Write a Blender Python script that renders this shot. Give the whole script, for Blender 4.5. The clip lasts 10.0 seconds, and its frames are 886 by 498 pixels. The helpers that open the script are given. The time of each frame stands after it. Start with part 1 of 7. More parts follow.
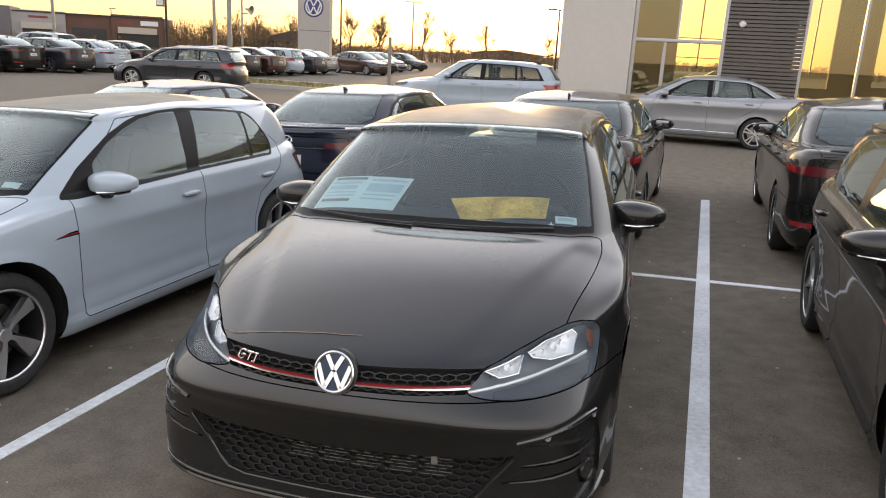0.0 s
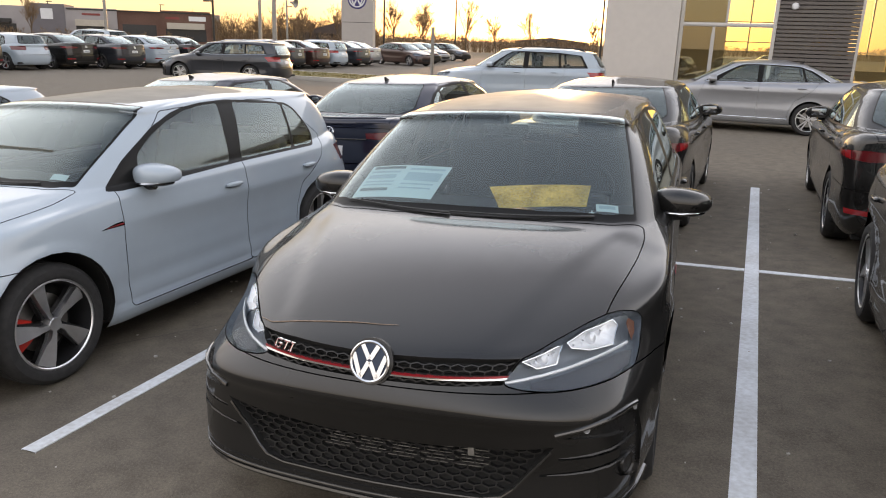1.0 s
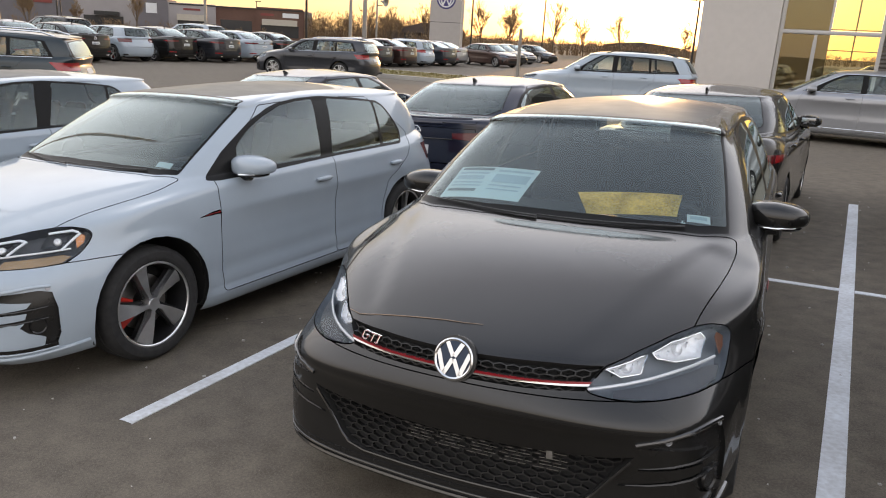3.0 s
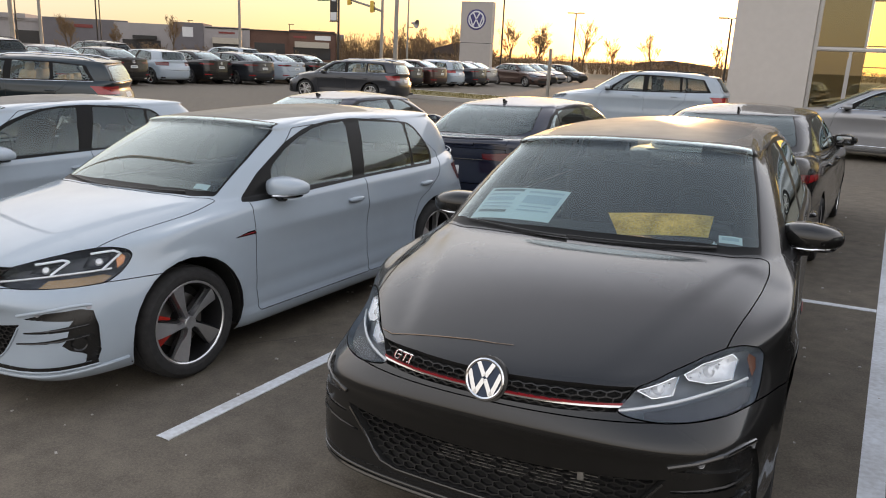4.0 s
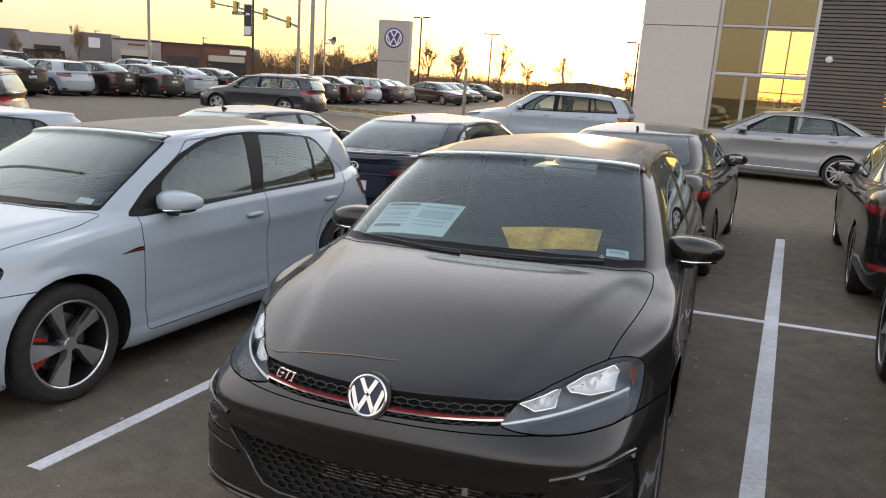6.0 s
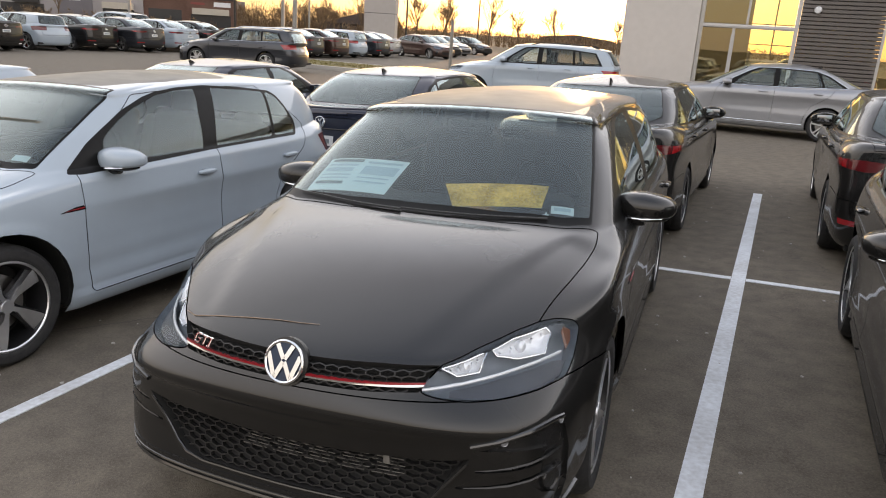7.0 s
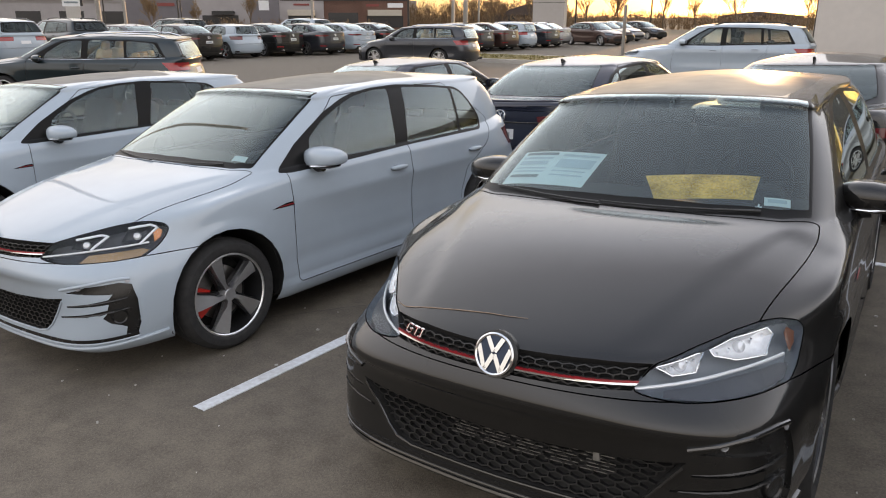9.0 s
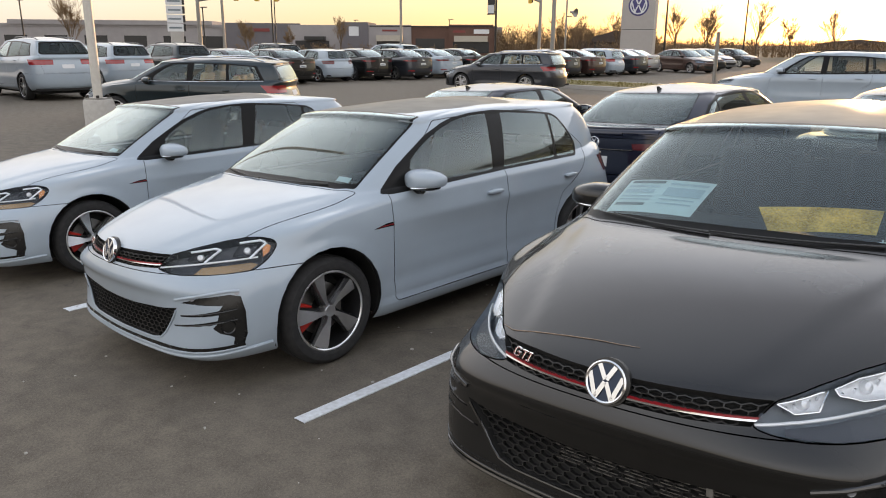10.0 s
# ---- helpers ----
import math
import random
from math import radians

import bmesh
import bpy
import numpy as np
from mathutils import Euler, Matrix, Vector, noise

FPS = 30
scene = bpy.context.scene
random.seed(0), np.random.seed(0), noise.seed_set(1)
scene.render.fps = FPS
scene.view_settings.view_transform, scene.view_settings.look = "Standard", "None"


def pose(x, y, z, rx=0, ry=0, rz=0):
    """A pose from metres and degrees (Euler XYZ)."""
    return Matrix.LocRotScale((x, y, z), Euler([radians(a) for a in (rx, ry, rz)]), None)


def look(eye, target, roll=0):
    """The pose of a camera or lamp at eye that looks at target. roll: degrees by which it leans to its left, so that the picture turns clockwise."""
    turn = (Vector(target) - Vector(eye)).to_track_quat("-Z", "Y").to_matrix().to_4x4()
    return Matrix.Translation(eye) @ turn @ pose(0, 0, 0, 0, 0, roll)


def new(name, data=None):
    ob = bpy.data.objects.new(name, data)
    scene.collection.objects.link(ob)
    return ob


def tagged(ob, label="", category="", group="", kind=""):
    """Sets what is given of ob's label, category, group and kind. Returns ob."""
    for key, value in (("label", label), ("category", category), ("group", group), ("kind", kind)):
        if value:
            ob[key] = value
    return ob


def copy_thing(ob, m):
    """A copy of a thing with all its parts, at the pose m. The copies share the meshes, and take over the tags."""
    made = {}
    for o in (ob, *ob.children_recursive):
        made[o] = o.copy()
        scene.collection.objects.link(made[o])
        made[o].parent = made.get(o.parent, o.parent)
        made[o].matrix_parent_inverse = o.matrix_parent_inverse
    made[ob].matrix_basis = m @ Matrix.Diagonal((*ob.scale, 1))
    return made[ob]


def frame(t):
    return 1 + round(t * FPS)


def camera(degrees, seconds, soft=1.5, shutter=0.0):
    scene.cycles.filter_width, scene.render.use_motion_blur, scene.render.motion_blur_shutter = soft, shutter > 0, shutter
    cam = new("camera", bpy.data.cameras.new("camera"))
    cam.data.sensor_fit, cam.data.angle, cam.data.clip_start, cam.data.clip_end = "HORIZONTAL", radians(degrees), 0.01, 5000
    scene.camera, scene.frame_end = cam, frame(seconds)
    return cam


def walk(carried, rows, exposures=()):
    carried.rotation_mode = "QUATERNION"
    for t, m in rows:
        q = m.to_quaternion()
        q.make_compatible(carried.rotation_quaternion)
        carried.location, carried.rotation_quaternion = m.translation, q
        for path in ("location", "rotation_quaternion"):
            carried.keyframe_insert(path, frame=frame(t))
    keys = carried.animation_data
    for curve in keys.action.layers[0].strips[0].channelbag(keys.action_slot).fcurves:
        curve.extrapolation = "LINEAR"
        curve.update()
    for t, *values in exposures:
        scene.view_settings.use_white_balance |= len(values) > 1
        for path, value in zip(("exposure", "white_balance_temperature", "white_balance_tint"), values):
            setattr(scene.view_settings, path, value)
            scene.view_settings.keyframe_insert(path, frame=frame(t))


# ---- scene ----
from mathutils.bvhtree import BVHTree

cam = camera(61.7, 10.0, 1.05)
PATH = [
    (0, (1.008, -1.97, 1.741), (0.396, -0.137, 1.228), 3.1),
    (0.5, (1.006, -1.972, 1.734), (0.246, -0.194, 1.223), 2.1),
    (1, (1.022, -1.93, 1.727), (0.302, -0.144, 1.184), 2.0),
    (1.5, (1.018, -1.942, 1.725), (0.29, -0.164, 1.17), 2.6),
    (2, (1.013, -1.951, 1.73), (0.245, -0.191, 1.17), 3.3),
    (2.5, (0.99, -1.962, 1.721), (0.162, -0.228, 1.165), 3.4),
    (3, (0.996, -1.977, 1.734), (0.093, -0.28, 1.184), 3.3),
    (4.3, (1.017, -2.011, 1.75), (0.031, -0.34, 1.265), 2.8),
    (4.5, (1.028, -2.007, 1.739), (0.056, -0.323, 1.268), 2.8),
    (5, (1.039, -1.983, 1.737), (0.133, -0.258, 1.284), 3.0),
    (5.5, (1.048, -1.985, 1.741), (0.222, -0.217, 1.303), 3.2),
    (6.8, (1.224, -1.738, 1.724), (0.45, 0.035, 1.214), 4.1),
    (7, (1.252, -1.718, 1.732), (0.492, 0.045, 1.171), 3.8),
    (7.5, (1.271, -1.69, 1.718), (0.55, 0.057, 1.062), 2.9),
    (8, (1.27, -1.685, 1.718), (0.501, 0.03, 1.034), 1.9),
    (8.5, (1.239, -1.712, 1.738), (0.293, -0.075, 1.085), 0.7),
    (9, (1.136, -1.783, 1.736), (-0.004, -0.252, 1.139), 0.1),
    (9.5, (1.082, -1.844, 1.735), (-0.178, -0.393, 1.18), 0.2),
    (10, (1.063, -1.88, 1.741), (-0.248, -0.468, 1.205), 0.4),
]
LIGHT = ((0, 0.44, 8000, 21), (1, 0.42, 8000, 21), (2.5, 0.36, 7900, 21), (4.5, 0.11, 7800, 20), (5.5, 0.17, 7800, 20), (7, 0.40, 8050, 21), (8, 0.60, 8100, 21), (9, 0.30, 7900, 21), (10, 0.17, 7750, 19))
walk(cam, [(t, look(eye, target, roll)) for t, eye, target, roll in PATH], LIGHT)

# ---------------------------------------------------------------- world and sun
SUN_AZ, SUN_EL = radians(-13.5), radians(3.2)      # azimuth from +y towards +x
world = bpy.data.worlds.new("world")
scene.world = world
world.use_nodes = True
wn = world.node_tree.nodes
wl = world.node_tree.links
sky = wn.new("ShaderNodeTexSky")
sky.sky_type = "NISHITA"
sky.sun_disc = False
sky.sun_elevation = SUN_EL
sky.sun_rotation = SUN_AZ
sky.altitude = 1400.0
sky.air_density = 1.0
sky.dust_density = 2.5
sky.ozone_density = 1.2
# pale high haze above the low evening glow
geo, sep, rise = wn.new("ShaderNodeTexCoord"), wn.new("ShaderNodeSeparateXYZ"), wn.new("ShaderNodeValToRGB")
glow, both = wn.new("ShaderNodeVectorMath"), wn.new("ShaderNodeVectorMath")
glow.operation, both.operation = "SCALE", "ADD"
glow.inputs["Scale"].default_value = 0.07
steps = ((0.0, (0.44, 0.43, 0.27)), (0.08, (0.60, 0.61, 0.46)), (0.22, (0.94, 0.98, 0.92)), (0.37, (1.72, 2.02, 2.32)), (0.52, (1.30, 1.58, 1.92)), (0.68, (0.56, 0.67, 0.84)), (1.0, (0.42, 0.57, 0.80)))
# the cooler side of the sky, away from the sun
away, side, turn_to = wn.new("ShaderNodeValToRGB"), wn.new("ShaderNodeMix"), wn.new("ShaderNodeMapRange")
cool = ((0.0, (0.62, 0.64, 0.66)), (0.08, (0.76, 0.80, 0.84)), (0.22, (1.10, 1.19, 1.28)), (0.46, (1.28, 1.48, 1.68)), (0.72, (0.95, 1.15, 1.36)), (1.0, (0.42, 0.57, 0.80)))
for ramp_node, table in ((rise, steps), (away, cool)):
    while len(ramp_node.color_ramp.elements) < len(table):
        ramp_node.color_ramp.elements.new(0.5)
    for e, (at, c) in zip(ramp_node.color_ramp.elements, table):
        e.position, e.color = at, (*c, 1)
side.data_type = "RGBA"
turn_to.interpolation_type = "SMOOTHSTEP"
turn_to.inputs["From Min"].default_value, turn_to.inputs["From Max"].default_value = 0.15, 0.90
wl.new(sep.outputs["Y"], turn_to.inputs["Value"])
wl.new(turn_to.outputs[0], side.inputs["Factor"])
wl.new(sep.outputs["Z"], away.inputs["Fac"])
wl.new(away.outputs[0], side.inputs["A"])
wl.new(rise.outputs[0], side.inputs["B"])
wl.new(geo.outputs["Generated"], sep.inputs[0])
wl.new(sep.outputs["Z"], rise.inputs["Fac"])
wl.new(sky.outputs[0], glow.inputs[0])
wl.new(glow.outputs[0], both.inputs[0])
wl.new(side.outputs["Result"], both.inputs[1])
# the bright white aureole of the low sun, wide and soft
toward = Vector((math.sin(SUN_AZ) * math.cos(SUN_EL), math.cos(SUN_AZ) * math.cos(SUN_EL), math.sin(SUN_EL)))
near_sun, bound = wn.new("ShaderNodeVectorMath"), wn.new("ShaderNodeMath")
near_sun.operation, bound.operation = "DOT_PRODUCT", "MAXIMUM"
near_sun.inputs[1].default_value = toward
bound.inputs[1].default_value = 0.0
wl.new(geo.outputs["Generated"], near_sun.inputs[0])
wl.new(near_sun.outputs["Value"], bound.inputs[0])
total = both.outputs[0]
for power, tone in ((30.0, (0.62, 0.62, 0.52)), (220.0, (1.6, 1.25, 0.85))):
    lobe, tint, add = wn.new("ShaderNodeMath"), wn.new("ShaderNodeVectorMath"), wn.new("ShaderNodeVectorMath")
    lobe.operation, tint.operation, add.operation = "POWER", "SCALE", "ADD"
    lobe.inputs[1].default_value = power
    tint.inputs[0].default_value = tone
    wl.new(bound.outputs[0], lobe.inputs[0])
    wl.new(lobe.outputs[0], tint.inputs["Scale"])
    wl.new(total, add.inputs[0])
    wl.new(tint.outputs[0], add.inputs[1])
    total = add.outputs[0]
wl.new(total, wn["Background"].inputs[0])
wn["Background"].inputs[1].default_value = 1.0
lamp = bpy.data.lights.new("sun", "SUN")
lamp.energy = 2.0
lamp.angle = radians(0.6)
lamp.color = (1.0, 0.62, 0.30)
sun = new("sun", lamp)
sun.matrix_world = look((0, 0, 30), Vector((0, 0, 30)) - toward)

# ---------------------------------------------------------------- materials
def material(name, color, rough=0.5, metal=0.0, coat=0.0, vary=0.0, scale=20.0, bump=0.0, bscale=200.0, tint=None, spec=0.5, emit=0.0):
    """Principled surface whose colour varies at two scales, with optional fine relief."""
    m = bpy.data.materials.new(name)
    m.use_nodes = True
    n, l = m.node_tree.nodes, m.node_tree.links
    b = n["Principled BSDF"]
    b.inputs["Base Color"].default_value = (*color, 1)
    b.inputs["Roughness"].default_value = rough
    b.inputs["Metallic"].default_value = metal
    b.inputs["Coat Weight"].default_value = coat
    b.inputs["Coat Roughness"].default_value = 0.03
    b.inputs["Specular IOR Level"].default_value = spec
    if emit:
        b.inputs["Emission Color"].default_value = (*color, 1)
        b.inputs["Emission Strength"].default_value = emit
    tc = n.new("ShaderNodeTexCoord")
    if vary:
        big, small = n.new("ShaderNodeTexNoise"), n.new("ShaderNodeTexNoise")
        big.inputs["Scale"].default_value = scale * 0.08
        small.inputs["Scale"].default_value = scale
        small.inputs["Detail"].default_value = 6
        big.inputs["Detail"].default_value = 4
        add = n.new("ShaderNodeMath")
        add.operation = "ADD"
        ramp = n.new("ShaderNodeMapRange")
        ramp.inputs["From Min"].default_value = 0.7
        ramp.inputs["From Max"].default_value = 1.3
        mix = n.new("ShaderNodeMix")
        mix.data_type = "RGBA"
        other = tint or tuple(c * (1 - vary) for c in color)
        mix.inputs["A"].default_value = (*color, 1)
        mix.inputs["B"].default_value = (*other, 1)
        for k in (big, small):
            l.new(tc.outputs["Object"], k.inputs["Vector"])
        l.new(big.outputs[0], add.inputs[0])
        l.new(small.outputs[0], add.inputs[1])
        l.new(add.outputs[0], ramp.inputs["Value"])
        l.new(ramp.outputs[0], mix.inputs["Factor"])
        l.new(mix.outputs["Result"], b.inputs["Base Color"])
        rr = n.new("ShaderNodeMapRange")
        rr.inputs["To Min"].default_value = max(rough * 0.85, 0.0)
        rr.inputs["To Max"].default_value = min(rough * 1.25, 1.0)
        l.new(small.outputs[0], rr.inputs["Value"])
        l.new(rr.outputs[0], b.inputs["Roughness"])
    if bump:
        t = n.new("ShaderNodeTexNoise")
        t.inputs["Scale"].default_value = bscale
        t.inputs["Detail"].default_value = 3
        bp = n.new("ShaderNodeBump")
        bp.inputs["Strength"].default_value = bump
        bp.inputs["Distance"].default_value = 0.004
        l.new(tc.outputs["Object"], t.inputs["Vector"])
        l.new(t.outputs[0], bp.inputs["Height"])
        l.new(bp.outputs[0], b.inputs["Normal"])
    return m


def glass(name, tint, tone=(0.88, 1.0, 1.0), rough=0.0, extra=0.0, boost=1.5):
    """Thin pane: tinted see-through mixed with a mirror by Fresnel."""
    m = bpy.data.materials.new(name)
    m.use_nodes = True
    n, l = m.node_tree.nodes, m.node_tree.links
    n.remove(n["Principled BSDF"])
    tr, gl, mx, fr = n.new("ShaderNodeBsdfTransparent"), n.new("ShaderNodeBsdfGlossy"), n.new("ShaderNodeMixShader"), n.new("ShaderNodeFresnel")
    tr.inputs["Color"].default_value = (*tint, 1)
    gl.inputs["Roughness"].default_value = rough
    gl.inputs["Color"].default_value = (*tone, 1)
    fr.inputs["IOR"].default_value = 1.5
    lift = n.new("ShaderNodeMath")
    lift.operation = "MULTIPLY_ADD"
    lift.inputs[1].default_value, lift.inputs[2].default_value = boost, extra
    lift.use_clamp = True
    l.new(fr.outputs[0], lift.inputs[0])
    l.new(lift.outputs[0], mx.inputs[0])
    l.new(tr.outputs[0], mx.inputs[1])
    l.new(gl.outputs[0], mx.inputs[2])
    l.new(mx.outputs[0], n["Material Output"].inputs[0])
    return m


def paint(name, color, metal=0.0, rough=0.35, flat_sheen=0.0, grime=0.07):
    """Clear-coated paint, with a sheen added to brighten it at flat angles."""
    m = material(name, color, rough, metal, 1.0, 0.10, 3.0, spec=0.1)
    b = m.node_tree.nodes["Principled BSDF"]
    b.inputs["Sheen Weight"].default_value = flat_sheen
    b.inputs["Coat IOR"].default_value = 1.6
    b.inputs["Coat Roughness"].default_value = grime
    b.inputs["Coat Weight"].default_value = 1.0 - 3.2 * grime
    b.inputs["Sheen Roughness"].default_value = 0.3
    b.inputs["Sheen Tint"].default_value = (0.95, 0.93, 0.90, 1)
    return m


M_BLACK = paint("paint_black", (0.007, 0.0068, 0.0066), 0.0, 0.45, 0.014, 0.06)
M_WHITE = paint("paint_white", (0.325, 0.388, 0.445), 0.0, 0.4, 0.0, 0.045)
M_SILVER = paint("paint_silver", (0.30, 0.31, 0.33), 0.6, 0.35)
M_GREY = paint("paint_grey", (0.032, 0.036, 0.044), 0.5, 0.35)
M_BLUE = paint("paint_dark_blue", (0.010, 0.013, 0.028), 0.4, 0.3)
M_GREEN = paint("paint_dark_green", (0.010, 0.021, 0.027), 0.4, 0.3)
M_BROWN = paint("paint_brown", (0.06, 0.035, 0.03), 0.4, 0.3)
M_TRIM = material("gloss_black_plastic", (0.012, 0.012, 0.012), 0.25, vary=0.3, scale=30)
M_FRIT = material("black_glass_border", (0.008, 0.008, 0.008), 0.35, vary=0.2, scale=30, spec=0.12)
M_PLAST = material("matt_black_plastic", (0.014, 0.014, 0.014), 0.45, vary=0.3, scale=40, bump=0.15, bscale=400)
M_LIP = material("gloss_black_lip", (0.012, 0.012, 0.012), 0.15, coat=1.0, vary=0.2, scale=30)
M_RUBBER = material("tyre_rubber", (0.022, 0.022, 0.023), 0.8, vary=0.35, scale=25, bump=0.2, bscale=160)
M_CHROME = material("chrome", (0.75, 0.76, 0.78), 0.08, 1.0, vary=0.08, scale=15)
M_MIRROR = material("dim_mirror", (0.28, 0.30, 0.33), 0.05, 1.0, vary=0.1, scale=15)
M_ALLOY = material("machined_alloy", (0.74, 0.75, 0.77), 0.34, 1.0, vary=0.12, scale=30)
M_GUN = material("dark_alloy", (0.03, 0.03, 0.032), 0.35, 0.6, vary=0.2, scale=20)
M_DISC = material("brake_disc_steel", (0.35, 0.34, 0.33), 0.35, 1.0, vary=0.2, scale=40)
M_RED = material("red_caliper_paint", (0.55, 0.03, 0.02), 0.35, vary=0.15, scale=30)
M_REDTRIM = material("red_trim", (0.26, 0.008, 0.014), 0.3, vary=0.1, scale=30)
M_TAILB = material("bright_tail_lens", (0.30, 0.012, 0.016), 0.12, coat=0.6, vary=0.2, scale=40)
M_TAIL = material("red_tail_lens", (0.10, 0.003, 0.005), 0.12, coat=0.6, vary=0.2, scale=40)
M_TRAY = material("pale_amber_tray", (0.38, 0.25, 0.13), 0.25, coat=0.6, vary=0.35, scale=60)
M_AMBER = material("amber_reflector", (0.62, 0.22, 0.06), 0.15, coat=0.6, vary=0.15, scale=40)
M_GLASS = glass("window_glass", (0.84, 0.92, 0.90), boost=1.7)
M_TGLASS = glass("tinted_glass", (0.50, 0.52, 0.50), boost=0.9)
M_LENS = glass("lamp_lens", (0.97, 0.98, 0.99), boost=0.35)
M_LAMPD = material("dark_lamp_housing", (0.05, 0.057, 0.072), 0.5, 0.1, vary=0.3, scale=30)
M_LAMP = material("lamp_housing", (0.17, 0.20, 0.24), 0.5, 0.1, vary=0.3, scale=30)
M_REFL = material("lamp_reflector", (0.85, 0.87, 0.90), 0.3, 0.35, vary=0.2, scale=60, bump=0.3, bscale=120)
M_ROOFGL = material("sunroof_glass", (0.020, 0.021, 0.022), 0.32, spec=0.2, vary=0.2, scale=6)
M_DRL = material("light_guide", (0.78, 0.82, 0.88), 0.2, vary=0.06, scale=40)
M_SMOKE = material("smoked_reflector", (0.16, 0.07, 0.045), 0.2, coat=0.6, vary=0.2, scale=40)
M_LENSB = material("bulb_glass", (0.75, 0.77, 0.80), 0.1, 0.3, vary=0.1, scale=40)
M_CABIN = material("cabin_cloth", (0.05, 0.049, 0.05), 0.85, vary=0.4, scale=40, bump=0.3, bscale=300)
M_TAN = material("tan_seat_leather", (0.42, 0.30, 0.16), 0.6, vary=0.25, scale=30)
M_DASH = material("dash_plastic", (0.022, 0.022, 0.023), 0.65, vary=0.3, scale=60, bump=0.3, bscale=500)
M_LINER = material("headliner_cloth", (0.12, 0.12, 0.12), 0.9, vary=0.15, scale=60)
M_UNDER = material("underbody_black", (0.01, 0.01, 0.01), 0.9, vary=0.3, scale=10)
M_PAPER = material("sticker_paper", (0.62, 0.76, 0.80), 0.6, vary=0.06, scale=20)
M_INK = material("sticker_print", (0.42, 0.56, 0.64), 0.6, vary=0.1, scale=40)
M_DARKINK = material("dark_print", (0.16, 0.20, 0.22), 0.6, vary=0.1, scale=40)
M_EMBLUE = material("emblem_blue", (0.025, 0.04, 0.07), 0.2, 0.5, vary=0.1, scale=40)
M_PLATE = material("plate_white", (0.62, 0.63, 0.64), 0.45, vary=0.1, scale=40)

# ---------------------------------------------------------------- mesh helpers
def part(name, bm, mat, parent=None, label="", smooth=True):
    me = bpy.data.meshes.new(name)
    bm.to_mesh(me)
    bm.free()
    me.materials.append(mat)
    if smooth:
        for p in me.polygons:
            p.use_smooth = True
        me.set_sharp_from_angle(angle=radians(38))
    ob = new(name, me)
    if parent:
        ob.parent = parent
    if label:
        tagged(ob, label)
    return ob


def box(bm, c, s, bevel=0.0, turn=None):
    """Adds a box of size s round c, with rounded edges."""
    r = bmesh.ops.create_cube(bm, size=1.0)
    vs = r["verts"]
    bmesh.ops.scale(bm, vec=s, verts=vs)
    if bevel:
        es = list({e for v in vs for e in v.link_edges})
        k = bmesh.ops.bevel(bm, geom=es, offset=bevel, segments=3, profile=0.5, affect="EDGES")
        vs = list({v for f in k["faces"] for v in f.verts} | {v for v in vs if v.is_valid})
    if turn is not None:
        bmesh.ops.transform(bm, matrix=turn, verts=vs)
    bmesh.ops.translate(bm, vec=c, verts=vs)
    return vs


def tube(bm, pts, radii, n=8, cap=True):
    """Sweeps a round section along a line of points."""
    rings = []
    for i, p in enumerate(pts):
        a = Vector(pts[max(i - 1, 0)])
        b = Vector(pts[min(i + 1, len(pts) - 1)])
        q = (b - a).to_track_quat("Z", "Y")
        r = radii[i] if isinstance(radii, (list, tuple)) else radii
        rings.append([bm.verts.new(Vector(p) + q @ Vector((r * math.cos(k * math.tau / n), r * math.sin(k * math.tau / n), 0))) for k in range(n)])
    for A, B in zip(rings, rings[1:]):
        for k in range(n):
            bm.faces.new((A[k], A[(k + 1) % n], B[(k + 1) % n], B[k]))
    if cap:
        bm.faces.new(rings[0][::-1])
        bm.faces.new(rings[-1])


def lathe(bm, profile, n=48, axis="X"):
    """Turns (r, h) pairs round an axis."""
    rows = []
    for r, h in profile:
        row = []
        for k in range(n):
            a = k * math.tau / n
            row.append(bm.verts.new((h, r * math.cos(a), r * math.sin(a)) if axis == "X" else (r * math.cos(a), r * math.sin(a), h)))
        rows.append(row)
    for A, B in zip(rows, rows[1:]):
        for k in range(n):
            bm.faces.new((A[k], A[(k + 1) % n], B[(k + 1) % n], B[k]))


def prism(bm, outline, h0, h1, m=Matrix()):
    """A flat outline in xy drawn out from h0 to h1, then put through m."""
    a = [bm.verts.new(m @ Vector((x, y, h0))) for x, y in outline]
    b = [bm.verts.new(m @ Vector((x, y, h1))) for x, y in outline]
    k = len(outline)
    bm.faces.new(a[::-1])
    bm.faces.new(b)
    for i in range(k):
        bm.faces.new((a[i], a[(i + 1) % k], b[(i + 1) % k], b[i]))


def mesh_from(name, verts, faces, normals, mat, parent, label=""):
    me = bpy.data.meshes.new(name)
    me.from_pydata([tuple(v) for v in verts], [], faces)
    for p in me.polygons:
        p.use_smooth = True
    me.normals_split_custom_set_from_vertices([tuple(n) for n in normals])
    me.materials.append(mat)
    ob = new(name, me)
    ob.parent = parent
    if label:
        tagged(ob, label)
    return ob


